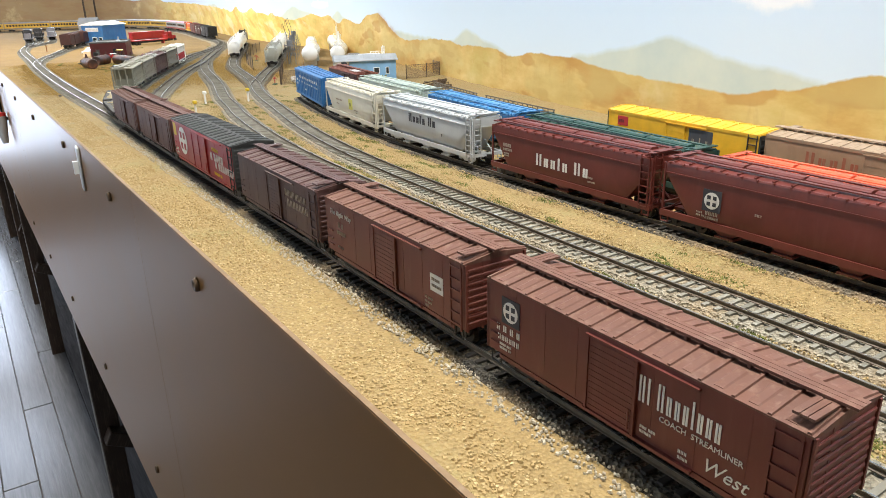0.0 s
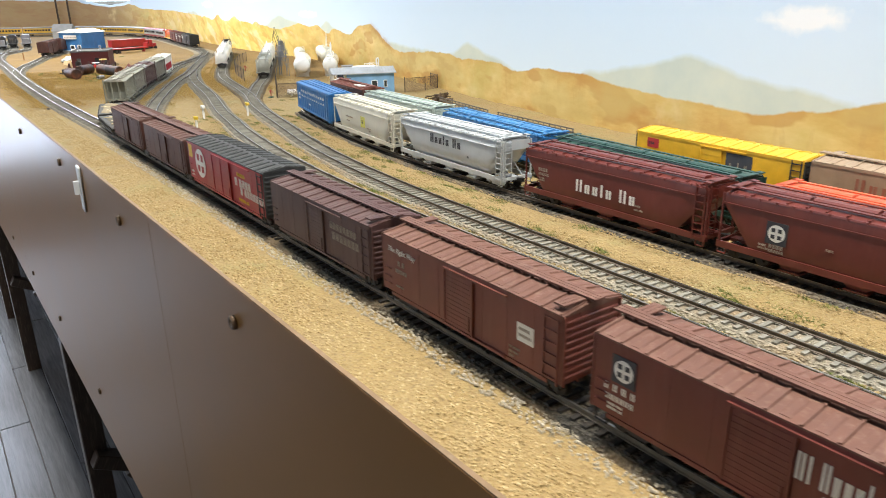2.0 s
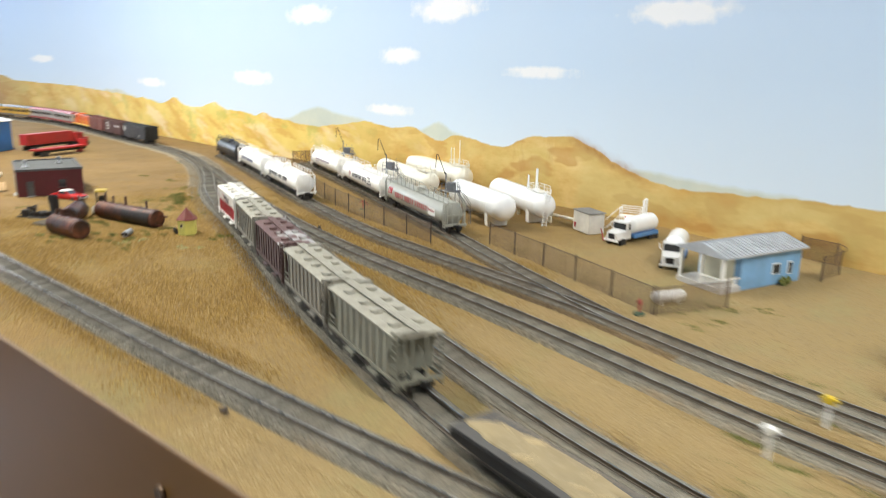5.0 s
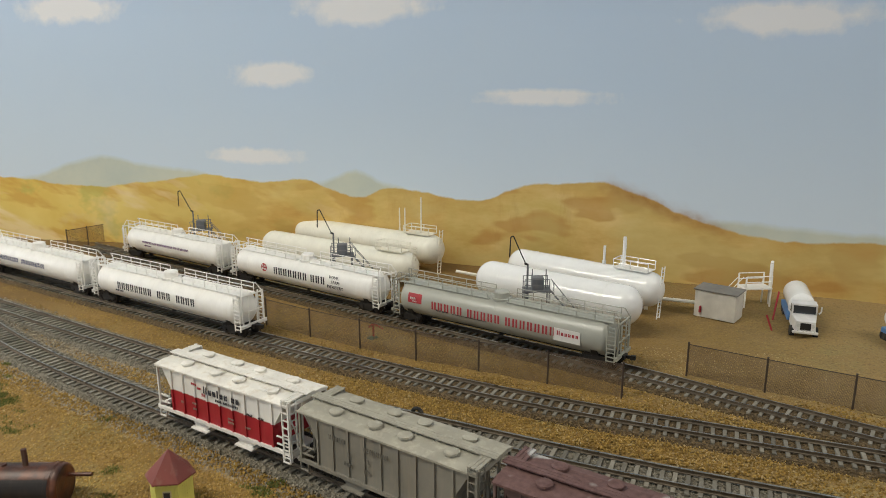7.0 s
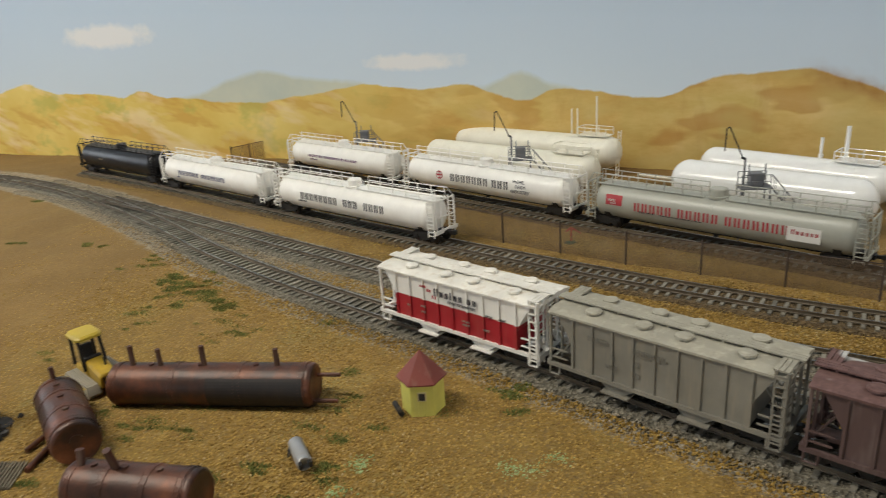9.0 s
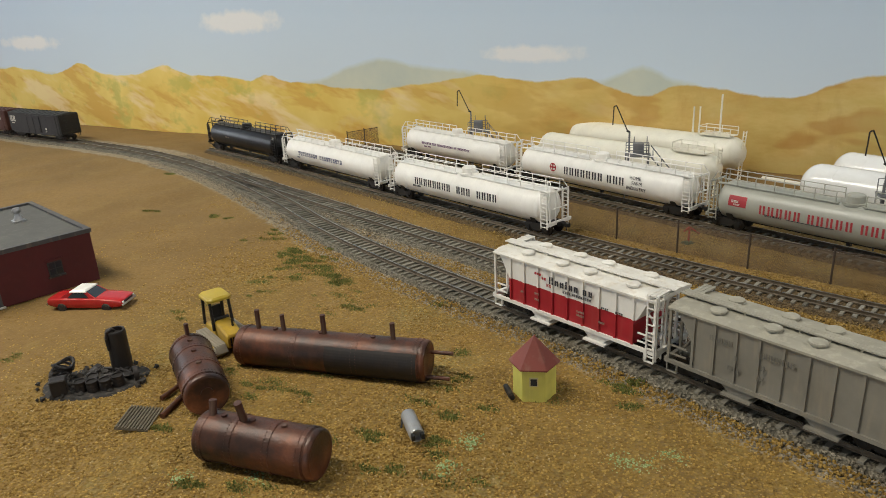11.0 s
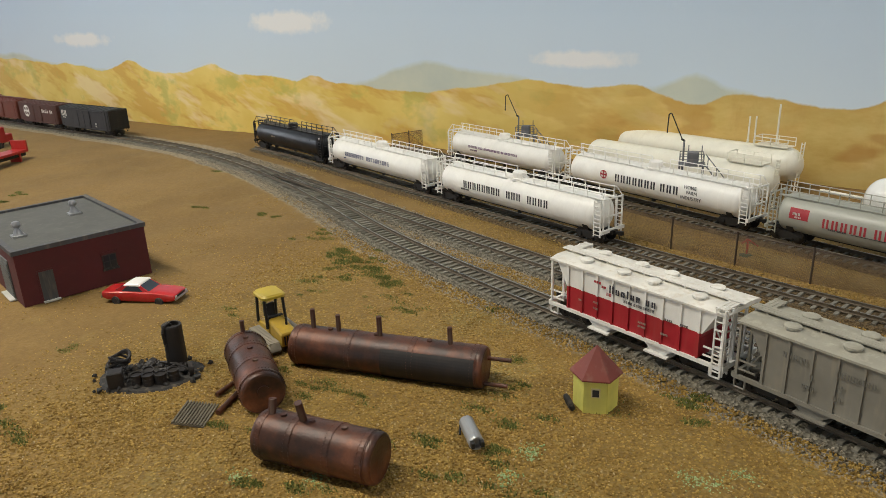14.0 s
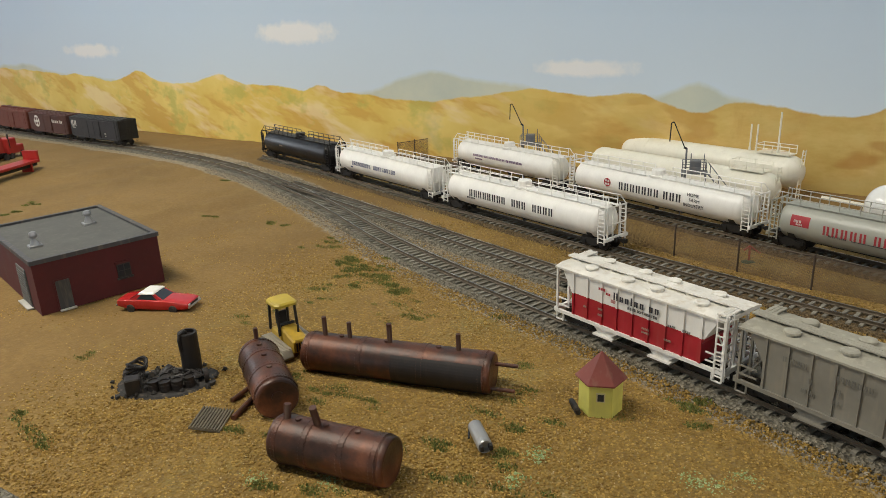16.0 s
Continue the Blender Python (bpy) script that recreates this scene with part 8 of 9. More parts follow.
def brick_workshop():
    b = thing("workshop", at(567.6, 2456.7, 0, -17.7), "dark red workshop with grey flat roof and vents", "building")
    red = paint("dark_red_brick_walls", (0.090, 0.012, 0.013), 0.7, dirt=0.10, dust=(0.16, 0.05, 0.045), streak=False)
    L, D, H = 49.3, 71.0, 44.0
    part("wall", boxm(-L, L, -D, D, 0, H - 2), red, b)
    bm = bmesh.new()
    for x0, x1, y0, y1 in ((-L - 1.2, L + 1.2, -D - 1.2, -D + 3), (-L - 1.2, L + 1.2, D - 3, D + 1.2), (-L - 1.2, -L + 3, -D + 3, D - 3), (L - 3, L + 1.2, -D + 3, D - 3)):
        box(bm, x0, x1, y0, y1, H - 2, H + 1.5)
    part("parapet", bm, paint("dark_grey_coping", (0.075, 0.075, 0.08), 0.7), b)
    part("roof", boxm(-L + 2.5, L - 2.5, -D + 2.5, D - 2.5, H - 2.5, H - 0.6), paint("grey_roof_felt", (0.105, 0.105, 0.095), 0.9, dirt=0.35, dust=(0.17, 0.16, 0.14), streak=False), b)
    for x, y in ((21, 13), (-33, -23)):
        v = part("roof_vent", boxm(-5, 5, -5, 5, H - 1, H + 1, 0.3), paint("vent_zinc", (0.36, 0.36, 0.36), 0.4, 0.6), b, "zinc roof ventilator", m=at(x, y))
        bm = bmesh.new()
        lathe(bm, [(1, 4.6), (3, 3.6), (7, 1.9), (8, 1.9), (8.4, 3.0), (9.4, 3.5), (11.2, 3.4), (12.8, 2.4), (13.4, 0)], vertical(H - 1), 18)
        part("cowl", bm, paint("vent_zinc", (0.50, 0.50, 0.49)), v, smooth=True)
    sash = paint("grey_sash", (0.028, 0.028, 0.028), 0.6)
    w = part("window", boxm(12, 23, -D - 0.8, -D + 0.5, 14, 26), sash, b)
    for x in (13, 18.1):
        for z in (15, 20.4):
            part("pane", boxm(x, x + 4.1, -D - 1.1, -D - 0.5, z, z + 4.6), GLASS, w)
    part("sill", boxm(11, 24, -D - 2, -D, 12.6, 14), sash, w)
    part("lintel", boxm(11, 24, -D - 1.2, -D, 26, 28), red, w)
    d = part("door", boxm(-35.5, -25, -D - 0.8, -D + 0.5, 1, 25, 0.2), paint("dark_grey_door", (0.06, 0.065, 0.068), 0.5), b)
    part("frame", boxm(-36.5, -24, -D - 0.5, -D + 0.3, 1, 26.2), red, d)
    part("step", boxm(-36, -24, -D - 3, -D, 0, 1.2), paint("pale_concrete", (0.56, 0.54, 0.50)), d)
    d = part("roller_door", boxm(-L - 0.8, -L + 0.5, -48, -22, 1, 33, 0.2), paint("grey_roller_door", (0.12, 0.13, 0.13), 0.5), b)
    bm = bmesh.new()
    for i in range(12):
        box(bm, -L - 1.3, -L - 0.6, -47, -23, 2 + 2.4 * i, 3.4 + 2.4 * i)
    part("slat", bm, paint("grey_roller_door", (0.12, 0.13, 0.13)), d)
    part("step", boxm(-L - 5, -L, -49, -21, 0, 1.0), paint("pale_concrete", (0.56, 0.54, 0.50)), d)
    crate = thing("wooden_ramp", at(500, 2492, 0, 160), "pale wooden trestle ramp by the workshop", "ramp")
    for i in range(5):
        part("plank", boxm(-10 + 4 * i, -6.5 + 4 * i, -12, 12, 0, 1.2), paint("raw_plank", (0.50, 0.33, 0.15), 0.7), crate, m=at(0, 0, 7, 0, -28))


brick_workshop()


def pane_plate(corners, inset, lift_mm):
    """A thin plate over a four-cornered face, drawn in from its edges."""
    p = [Vector(c) for c in corners]
    mid = sum(p, Vector()) / 4
    n = (p[1] - p[0]).cross(p[3] - p[0]).normalized() * lift_mm
    q = [mid + (c - mid) * inset for c in p]
    return loft(bmesh.new(), [[c - n for c in q], [c + n for c in q]])


def sedan(m, label, body_m, top_m, name="car"):
    c = thing(name, m, label, "model car", "parked cars")
    secs = []
    for x, w, zb, zs in ((-33.5, 9.4, 5.8, 9.6), (-32.6, 10.6, 4.8, 10.8), (-29, 11.1, 4.0, 11.2), (-22, 11.4, 3.2, 11.4), (-8, 11.5, 3.0, 11.7), (12, 11.5, 3.0, 11.5), (23, 11.3, 3.3, 10.9), (31, 10.9, 4.0, 10.0), (33.6, 10.5, 4.8, 9.4), (34.3, 9.6, 5.6, 8.6)):
        zm = zb + (zs - zb) * 0.55
        secs.append([(x, -w + 1.2, zb), (x, -w + 0.3, zb + 1.2), (x, -w, zm), (x, -w + 0.5, zs - 0.7), (x, -w + 1.6, zs), (x, -w * 0.4, zs + 0.25), (x, w * 0.4, zs + 0.25), (x, w - 1.6, zs), (x, w - 0.5, zs - 0.7), (x, w, zm), (x, w - 0.3, zb + 1.2), (x, w - 1.2, zb)])
    part("body", loft(bmesh.new(), secs), body_m, c, smooth=True)
    low = [(-22, -9.8, 11.2), (11, -9.8, 11.2), (11, 9.8, 11.2), (-22, 9.8, 11.2)]
    top = [(-11, -8.3, 17.0), (2, -8.3, 17.0), (2, 8.3, 17.0), (-11, 8.3, 17.0)]
    part("cabin", loft(bmesh.new(), [low, top]), body_m, c)
    part("windscreen", pane_plate((low[1], low[2], top[2], top[1]), 0.86, 0.22), GLASS, c)
    part("rear_window", pane_plate((low[3], low[0], top[0], top[3]), 0.80, 0.22), GLASS, c)
    for sy in (-1, 1):
        side = [(-16, sy * 9.8, 11.4), (7, sy * 9.8, 11.4), (1, sy * 8.3, 16.8), (-9.5, sy * 8.3, 16.8)]
        part("side_window", pane_plate(side if sy < 0 else side[::-1], 0.84, 0.22), GLASS, c)
    roof = [[(-11 - d, -8.3 - d, z), (2 + d, -8.3 - d, z), (2 + d, 8.3 + d, z), (-11 - d, 8.3 + d, z)] for d, z in ((0.9, 16.3), (0.7, 17.3), (-0.8, 18.3), (-3, 18.6))]
    part("roof", loft(bmesh.new(), roof), top_m, c)
    w = bmesh.new()
    lathe(w, [(-1.6, 0), (-1.6, 3.2), (-1.2, 3.8), (1.2, 3.8), (1.6, 3.2), (1.6, 0)], Matrix.Rotation(radians(90), 4, "Z"), 20)
    w = meshed(w, "wheel")
    hub = bmesh.new()
    lathe(hub, [(-1.8, 0), (-1.8, 1.9), (1.8, 1.9), (1.8, 0)], Matrix.Rotation(radians(90), 4, "Z"), 14)
    hub = meshed(hub, "hub")
    for x in (-20, 20):
        for sy in (-1, 1):
            ww = part("wheel", w, paint("tyre_rubber", (0.02, 0.02, 0.02), 0.8), c, m=at(x, sy * 10.5, 3.8))
            part("hub", hub, SOOT, ww)
    chrome = paint("chrome_trim", (0.5, 0.5, 0.5), 0.25, 0.8)
    for x, z in ((34.6, 6.6), (-33.9, 6.8)):
        part("bumper", boxm(x - 0.7, x + 0.7, -10.4, 10.4, z - 1.7, z, 0.3), chrome, c)
    part("grille", boxm(34.0, 34.7, -6.2, 6.2, 6.9, 8.6, 0.1), BLACK, c)
    for sy in (-1, 1):
        part("headlight", boxm(34.0, 34.8, sy * 8 - 1.3, sy * 8 + 1.3, 6.9, 8.7, 0.2), plain("headlight_lens", (0.7, 0.7, 0.66), 0.15), c)
        part("tail_light", boxm(-34.0, -33.2, sy * 7 - 2.4, sy * 7 + 2.4, 7.3, 8.9, 0.2), LETTERRED, c)
    return c


gloss_red = paint("gloss_car_red", (0.50, 0.022, 0.022), 0.22, dirt=0.04)
sedan(at(549, 2329, 0, -71) @ Matrix.Scale(0.9, 4), "glossy red coupe with white roof", gloss_red, WHITE)
sedan(at(530, 2630, 0, 235), "red and white sedan parked by the workshop", WHITE, gloss_red)


def blue_warehouse():
    b = thing("warehouse", at(690, 3110, 0, -51), "bright blue metal warehouse with white roof", "building")
    bl = paint("warehouse_blue", (0.045, 0.19, 0.46), 0.55, dirt=0.12)
    part("wall", boxm(-80, 16, -62, 62, 0, 72), bl, b)
    bm = bmesh.new()
    loft(bm, [[(x, -66, z) for x, z in ((-84, 72), (20, 72), (20, 74), (-32, 85), (-84, 74))], [(x, 66, z) for x, z in ((-84, 72), (20, 72), (20, 74), (-32, 85), (-84, 74))]])
    part("roof", bm, WHITE, b)
    part("sign", boxm(-60, -4, -64.5, -62, 50, 64), LETTERWHITE, b, "white sign board")
    part("sign_lettering", bars([(-56, 54, 4, "NNNNNN NNN NNNN")]), LETTERFADE, b, m=at(0, -65))
    d = part("door", boxm(-36, -16, -63.5, -62, 0, 30), WHITE, b)
    part("pane", boxm(-33, -19, -64.2, -63.4, 16, 27), GLASS, d)
    w = part("window", boxm(-6, 10, -63.5, -62, 12, 30), WHITE, b)
    part("pane", boxm(-4, 8, -64.2, -63.4, 14, 28), GLASS, w)
    part("loading_dock", boxm(-84, -20, -78, -62, 0, 10), paint("pale_concrete", (0.56, 0.54, 0.50)), b)


blue_warehouse()


def semi(m, label, boxed=True):
    t = thing("semi_trailer_truck", m, label, "model truck", "red trucks")
    redm = paint("truck_red", (0.42, 0.025, 0.022), 0.4, dirt=0.08)
    if boxed:
        part("trailer", boxm(-95, 50, -13, 13, 15, 42, 0.6), redm, t)
    else:
        part("trailer", boxm(-95, 50, -13, 13, 14, 18, 0.4), redm, t)
        part("headboard", boxm(46, 50, -13, 13, 18, 32, 0.4), redm, t)
    if not boxed:
        t["label"] = "low red flatbed trailer standing alone"
        part("landing_leg", boxm(34, 37, -9, 9, 0, 14), redm, t)
    else:
        semi_tractor(t, redm)
    part("chassis", boxm(-90, 50, -7, 7, 8, 14), BLACK, t)
    w = bmesh.new()
    lathe(w, [(-2, 0), (-2, 5.6), (2, 5.6), (2, 0)], Matrix.Rotation(radians(90), 4, "Z"), 16)
    w = meshed(w, "wheel")
    for x in (96, 66, 54, -70, -83) if boxed else (-70, -83):
        for sy in (-1, 1):
            part("wheel", w, paint("tyre_rubber", (0.02, 0.02, 0.02)), t, m=at(x, sy * 11, 5.6))
    return t


def semi_tractor(t, redm):
    part("cab", boxm(62, 84, -12, 12, 9, 36, 1.5), redm, t)
    part("hood", boxm(84, 104, -9, 9, 8, 22, 1.5), redm, t)
    part("windscreen", boxm(83.5, 84.6, -10, 10, 23, 32), GLASS, t)
    part("frame", boxm(50, 92, -7, 7, 8, 12), BLACK, t)
    bm = bmesh.new()
    rod(bm, (66, -11, 20), (66, -11, 44), 1.4, 8)
    part("exhaust", bm, BLACK, t)


semi(at(838, 3105, 0, 22), "red truck with long red box trailer")
flatbed = semi(at(812, 2968, 0, 20), "red truck with low red flatbed trailer", False)


def far_left_stock():
    c = boxcar("boxcar", T0B.along(T0B.near(515, 2965), 50), "weathered maroon boxcar beside the warehouse", MAROON, group="cars beside the warehouse")
    boxcar("boxcar", T0B.along(T0B.near(600, 3130), 40), "weathered maroon boxcar beside the warehouse", MAROON, group="cars beside the warehouse")
    dark = paint("loco_black", (0.03, 0.03, 0.032), 0.4)
    diesel(at(447, 3562, 6, 262), "black and silver diesel locomotive", dark, paint("loco_silver", (0.24, 0.24, 0.26), 0.4, 0.4), BLACKROOF)
    diesel(at(500, 3690, 6, 262), "dark diesel locomotive standing on a siding", dark, dark, BLACKROOF)
    diesel(at(550, 3692, 6, 262), "silver diesel locomotive standing on a siding", paint("loco_silver", (0.24, 0.24, 0.26), 0.4, 0.4), paint("loco_silver", (0.24, 0.24, 0.26)), BLACKROOF)
    for x in (500, 550):
        line = Line([(395, 3140), (x - 50, 3380), (x - 16, 3550), (x, 3690), (x + 18, 3900), (x + 28, 4050)])
        ob = track(line, True)
        ties(ob, line)
    h = thing("farm_house", at(818, 4400, 0, -30), "small grey gabled house before the far wall", "building")
    part("wall", boxm(-46, 46, -36, 36, 0, 40), paint("grey_siding", (0.34, 0.34, 0.33), 0.8), h)
    bm = bmesh.new()
    loft(bm, [[(x, y, z) for y, z in ((-41, 38), (41, 38), (0, 74))] for x in (-50, 50)])
    part("roof", bm, paint("grey_shingle", (0.28, 0.28, 0.28), 0.85), h)
    part("door", boxm(-10, 10, -37, -36, 0, 28), LETTERRED, h, "red door")
    for x in (880, 940):
        p = thing("utility_pole", at(x, 4890), "tall dark wooden utility pole", "pole", "far utility poles")
        bm = bmesh.new()
        rod(bm, (0, 0, 0), (0, 0, 330), 6, 10, 4.5)
        part("shaft", bm, LEGWOOD, p)
        part("crossarm", boxm(-28, 28, -3, 3, 292, 300), LEGWOOD, p)


far_left_stock()


def dirt_pile():
    d = thing("timber_pile", at(880, 1132, 0, 20), "heap of dark broken timber and dirt", "timber pile")
    bm = bmesh.new()
    for i in range(180):
        a, k = rng.uniform(0, 6.28), abs(rng.gauss(0, 0.45))
        blob(bm, (28 * k * math.cos(a), 18 * k * math.sin(a), max(0, 12 * (1 - k)) * rng.random()), rng.uniform(1.5, 3.5), 0.4)
    tagged(part("dirt", bm, paint("dark_dirt", (0.13, 0.085, 0.05), 0.95), d), kind="stuff")
    for i in range(22):
        bm = bmesh.new()
        rod(bm, (-rng.uniform(10, 22), 0, 0), (rng.uniform(10, 22), 0, rng.uniform(-4, 4)), rng.uniform(0.7, 1.3), 6)
        part("beam", bm, paint("dark_timber", (0.10, 0.065, 0.04), 0.9), d, m=at(rng.uniform(-10, 10), rng.uniform(-9, 9), rng.uniform(4, 12), rng.uniform(-30, 30)))


dirt_pile()


def marker_stake():
    bm = bmesh.new()
    box(bm, -1.6, 1.6, -1.6, 1.6, -1, 24)
    tagged(part("stake", bevel(bm, 0.3), paint("orange_brown_stake", (0.38, 0.17, 0.05), 0.7), m=at(430, 2840)), "orange-brown wooden stake in the sand", "stake")


marker_stake()


def tie_blocks():
    """A few loose dark stones and blocks lying on the sand."""
    for i, (x, y) in enumerate(((318, 2060), (300, 1500), (640, 1760), (316, 1780), (560, 1700))):
        bm = bmesh.new()
        blob(bm, (0, 0, 1.4), 3.0, 0.35, 1, 0.7)
        tagged(part("stone", bm, paint("dark_stone", (0.08, 0.06, 0.045), 0.9), m=at(x, y, 0.5)), "small dark stone lying on the sand", "stone", "loose stones")


tie_blocks()


# ---------------------------------------------------------------- grit, gravel and scrub
def chips(name, mat, label, count, sample, size, category):
    verts, faces = [], []
    for i in range(count):
        x, y = sample()
        r = rng.uniform(*size)
        z = 0.2 + lift(x, y) * 0.8
        a = rng.uniform(0, 6.28)
        c, s = math.cos(a) * r, math.sin(a) * r
        k = len(verts)
        hgt = r * rng.uniform(0.4, 0.8)
        q = rng.uniform(0.55, 1.0)
        corner = ((c, s), (-s * q, c * q), (-c * q, -s), (s, -c * q))
        verts += [((x + a1) * K, (y + b1) * K, (z - 0.2) * K) for a1, b1 in corner]
        verts += [((x + a1 * rng.uniform(0.4, 0.85)) * K, (y + b1 * rng.uniform(0.4, 0.85)) * K, (z + hgt * rng.uniform(0.75, 1.15)) * K) for a1, b1 in corner]
        faces += [(k + i, k + (i + 1) % 4, k + 4 + (i + 1) % 4, k + 4 + i) for i in range(4)] + [(k + 4, k + 5, k + 6, k + 7)]
    me = bpy.data.meshes.new(name)
    me.from_pydata(verts, [], faces)
    tagged(part(name, me, mat), label, category, kind="stuff")


ALLP = np.vstack([l.p for l, _ in TRACKS])


def off_track(x, y, d=23):
    return np.hypot(ALLP[:, 0] - x, ALLP[:, 1] - y).min() > d


def in_box(x0, x1, y0, y1, d=22, dense=None):
    def f():
        while True:
            x, y = rng.uniform(x0, x1), rng.uniform(y0, y1)
            if dense and noise.noise((x / dense, y / dense, 5)) < rng.uniform(-0.5, 0.35):
                continue
            if off_track(x, y, d):
                return x, y
    return f


chips("rock_chips", SANDGRAIN, "coarse golden rock chips along the layout edge", 15000, in_box(260, 296, -60, 1500, 20, 30), (0.5, 1.5), "rock chips")
chips("sand_grit", SANDGRAIN, "fine golden grit over the sandy ground", 24000, in_box(352, 600, 0, 1300, 18, 40), (0.35, 1.0), "grit")
chips("sand_grit", SANDGRAIN, "fine pale grit between the yard tracks", 7000, in_box(480, 850, 1300, 1680, 20, 40), (0.4, 1.0), "grit")
chips("sand_grit", GOLDGRAIN, "fine golden grit between the yard tracks", 11000, in_box(480, 850, 1680, 2450, 20, 40), (0.4, 1.0), "grit")


def scattered(x0, x1, y0, y1, d, fade):
    """Evenly over a patch, thinning out towards its rim."""
    def f():
        while True:
            x, y = rng.uniform(x0, x1), rng.uniform(y0, y1)
            rim = min((x - x0) * 3, (x1 - x) * 3, y - y0, y1 - y) / fade + 0.5 * noise.noise((x / 70, y / 70, 2))
            if rng.random() < rim and off_track(x, y, d):
                return x, y
    return f


def beside(line, y0, y1, lo, hi):
    def f():
        while True:
            s = rng.uniform(0, line.s[-1])
            p, h = line.place(s), line.heading(s)
            if y0 < p[1] < y1:
                o = rng.choice((-1, 1)) * rng.uniform(lo, hi)
                return p[0] - math.sin(h) * o, p[1] + math.cos(h) * o
    return f


chips("sand_grit", GOLDGRAIN, "fine golden grit over the sandy ground", 90000, scattered(262, 760, 1480, 2345, 22, 150), (0.45, 1.25), "grit")
chips("pebbles", SANDGRAIN, "pale pebbles strewn over the golden grit", 9000, scattered(262, 760, 1480, 2345, 22, 150), (0.4, 0.95), "pebbles")
chips("gravel", GRAVEL, "loose grey gravel along the hopper track", 9000, beside(T1, 1600, 2700, 16, 36), (0.5, 1.2), "gravel")
chips("gravel", PALEGRAVEL, "loose pale grey gravel beside the freight train", 9000, beside(T1, -50, 1100, 14, 30), (0.5, 1.2), "gravel")
chips("gravel", GRAVEL, "loose grey gravel beside the yard tracks", 4000, beside(T2, -50, 2400, 15, 24), (0.5, 1.1), "gravel")


def scrub():
    spots = [(732, 2317), (728, 2300), (699, 2264), (690, 2246), (676, 2223), (712, 2284), (650, 2233), (640, 2240), (660, 2228), (470, 2235), (610, 2215), (600, 2160), (620, 2120), (640, 2080), (520, 2010), (505, 2000), (462, 2015), (480, 1995), (440, 1960), (520, 2090), (560, 2150), (430, 2190), (420, 2060),
             (395, 2240), (575, 2240), (655, 2210), (700, 2222), (683, 2203), (667, 2184), (652, 2166), (640, 2148), (690, 2212), (672, 2192), (450, 2140), (500, 2120), (535, 2010), (555, 1950), (470, 1960), (720, 1350), (700, 1340), (735, 1330), (690, 1320), (715, 1310), (740, 1345), (760, 1300), (660, 1340)]
    verts, faces = [], []
    tufts = [(712, 2765), (690, 2755), (676, 2749), (725, 2775), (764, 2504), (910, 2619), (766, 2387), (767, 2416), (610, 2219), (498, 2137), (494, 2121), (482, 2034), (492, 2004), (460, 2010), (414, 2095), (402, 2274), (463, 2301), (605, 1947), (555, 1923), (580, 2025), (470, 2059), (420, 2074), (500, 2090), (508, 2150)]
    trail = [(688, 2230), (674, 2207), (662, 2186), (681, 2236), (651, 2169), (668, 2198), (700, 2254), (613, 2128), (576, 1928)]
    for i in range(440):
        if i >= 370:
            cx, cy = tufts[i % len(tufts)]
            cx, cy, sp = cx + rng.gauss(0, 4), cy + rng.gauss(0, 4), rng.uniform(1.5, 3.5)
        elif i >= 310:
            cx, cy = rng.choice(trail)
            cx, cy, sp = cx + rng.gauss(0, 3.5), cy + rng.gauss(0, 4.5), rng.uniform(2, 4.5)
        elif i < 110:
            cx, cy = rng.choice(spots)
            cx, cy, sp = cx + rng.gauss(0, 9), cy + rng.gauss(0, 9), rng.uniform(2, 5)
        else:
            cx, cy = in_box(352, 620, 80, 1250, 18)()
            sp = rng.uniform(3, 8)
        if not off_track(cx, cy, 18):
            continue
        for k in range(rng.randint(40, 110) if cy < 1480 else rng.randint(30, 100)):
            x, y = cx + rng.gauss(0, sp * 0.45), cy + rng.gauss(0, sp)
            z, h, a = lift(x, y) * 0.8, rng.uniform(0.5, 1.6) + (0.5 if cy > 1480 else 0), rng.uniform(0, 6.28)
            c, s = math.cos(a) * 0.6, math.sin(a) * 0.6
            n = len(verts)
            verts += [((x - c) * K, (y - s) * K, z * K), ((x + c) * K, (y + s) * K, z * K), ((x + rng.gauss(0, 0.7)) * K, (y + rng.gauss(0, 0.7)) * K, (z + h) * K), ((x - s) * K, (y + c) * K, z * K)]
            faces += [(n, n + 1, n + 2), (n + 1, n + 3, n + 2), (n + 3, n, n + 2)]
    me = bpy.data.meshes.new("scrub")
    me.from_pydata(verts, [], faces)
    tagged(part("scrub", me, LEAF), "low clumps of dark green and olive scatter grass", "grass", kind="stuff")


scrub()


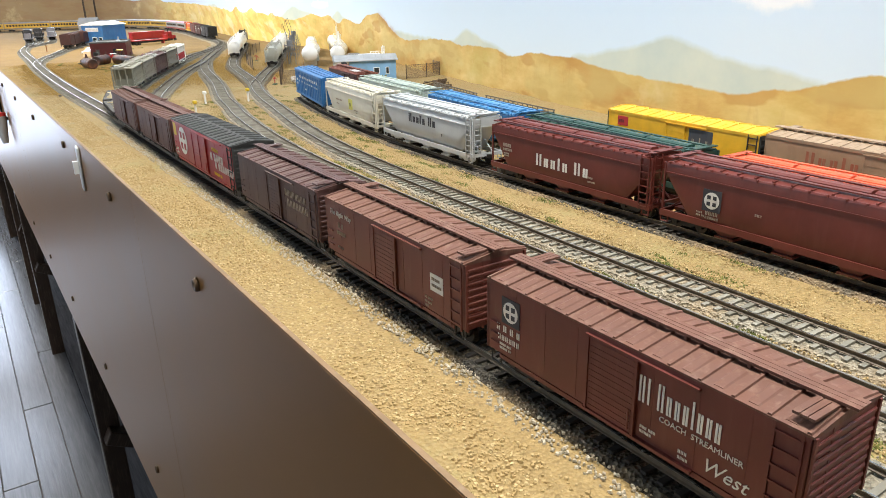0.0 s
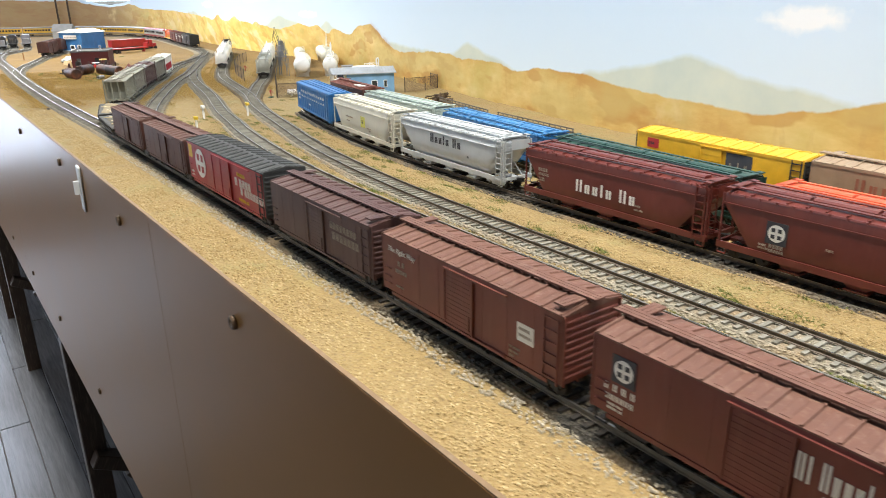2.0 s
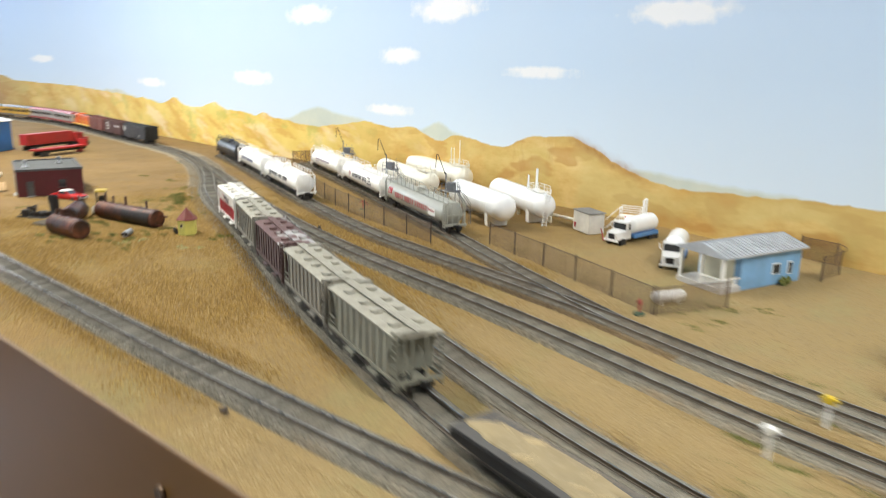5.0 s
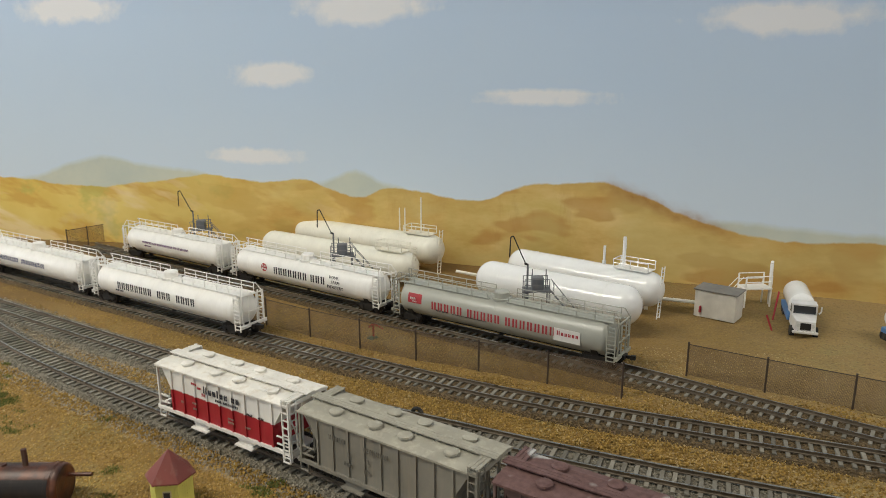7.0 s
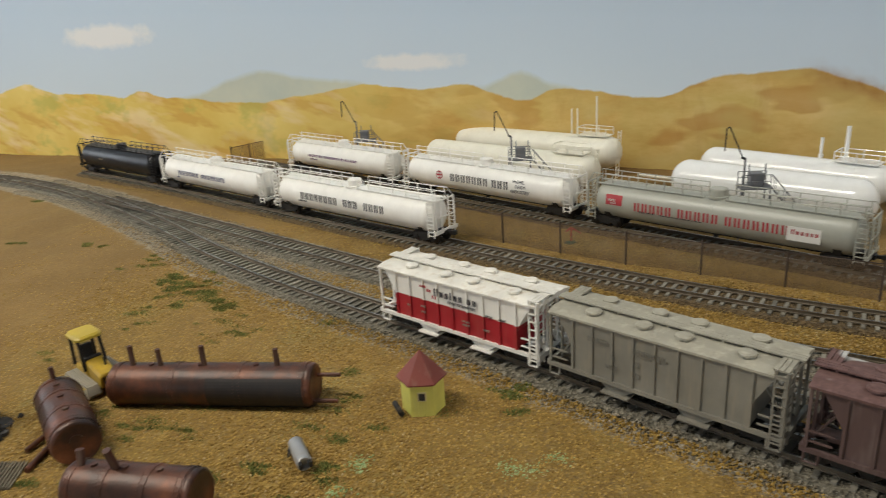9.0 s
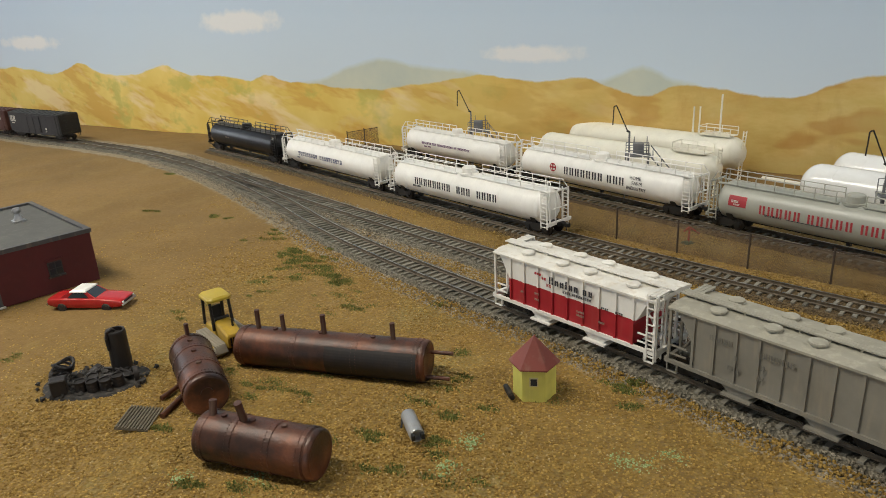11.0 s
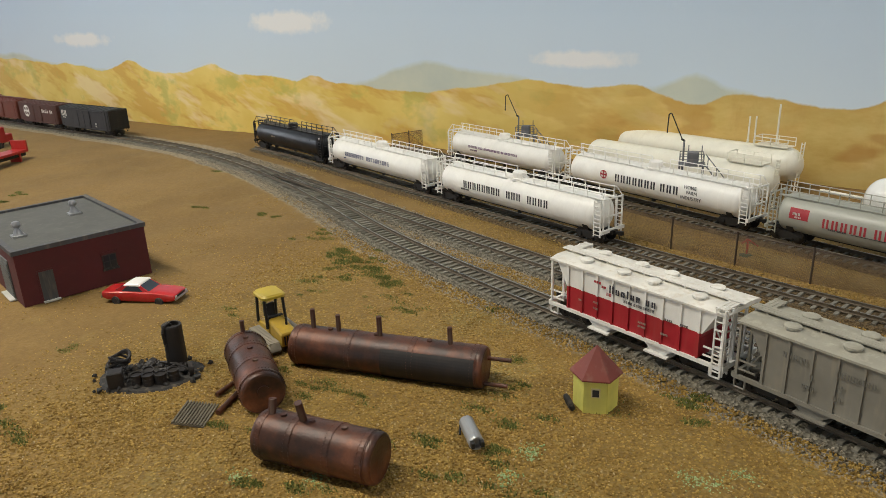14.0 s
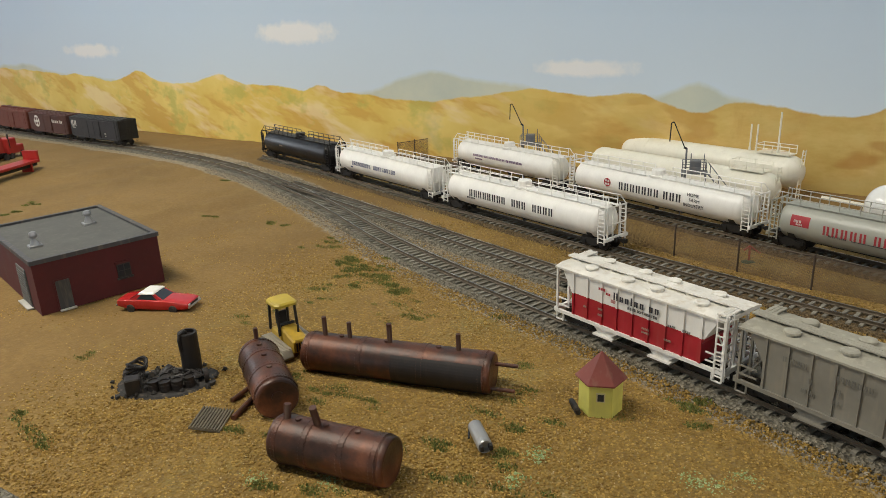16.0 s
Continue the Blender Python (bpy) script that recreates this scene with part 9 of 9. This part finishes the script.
def dry_grass():
    """Straw-coloured fibres along the track sides."""
    straw = grain_material("straw_fibre", (0.24, 0.155, 0.036), (0.36, 0.245, 0.065), (0.46, 0.34, 0.12))
    verts, faces = [], []
    for line, y0, y1, lo, hi, count in ((T4, 1450, 2600, 18, 34, 9000), (T1, 1750, 2450, 42, 62, 6000), (T2, 1300, 2150, 20, 34, 5000), (T3, 300, 1250, 16, 26, 3000)):
        side = beside(line, y0, y1, lo, hi)
        for i in range(count):
            x, y = side()
            if noise.noise((x / 40, y / 40, 8)) < rng.uniform(-0.5, 0.3) or not off_track(x, y, 17):
                continue
            z, h, a = lift(x, y) * 0.8, rng.uniform(0.6, 2.0), rng.uniform(0, 6.28)
            c, s = math.cos(a) * 0.35, math.sin(a) * 0.35
            n = len(verts)
            verts += [((x - c) * K, (y - s) * K, z * K), ((x + c) * K, (y + s) * K, z * K), ((x + rng.gauss(0, 0.8)) * K, (y + rng.gauss(0, 0.8)) * K, (z + h) * K), ((x - s) * K, (y + c) * K, z * K)]
            faces += [(n, n + 1, n + 2), (n + 1, n + 3, n + 2), (n + 3, n, n + 2)]
    me = bpy.data.meshes.new("dry_grass")
    me.from_pydata(verts, [], faces)
    tagged(part("dry_grass", me, straw), "short straw-coloured dry grass along the tracks", "dry grass", kind="stuff")


dry_grass()


def mint_patches():
    spots = [(508, 1914), (509, 1903), (520, 1892), (474, 1990), (497, 1988), (432, 2070), (418, 2105)]

    def f():
        x, y = rng.choice(spots)
        return x + rng.gauss(0, 3.2), y + rng.gauss(0, 3.2)
    chips("flock", MINT, "pale mint-green flock dusted over the sand", 900, f, (0.4, 0.9), "flock")


mint_patches()
floor()


def single_ties():
    protos = [meshed(boxm(-1.3, 1.3, -15 - d, 15 + d, 0.6, 3.0, 0.2), "tie") for d in (-0.5, 0.0, 0.5)]
    for i, stretches in SINGLES.items():
        line = TRACKS[i][0]
        s = 2.0
        while s < line.s[-1] - 1:
            p = line.place(s)
            if any(y0 <= p[1] <= y1 for y0, y1 in stretches):
                part("tie", rng.choice(protos), TIE, TRACK_OBS[i], m=at(p[0], p[1], 0, math.degrees(line.heading(s)) + rng.uniform(-1.5, 1.5)))
            s += TIE_STEP


single_ties()
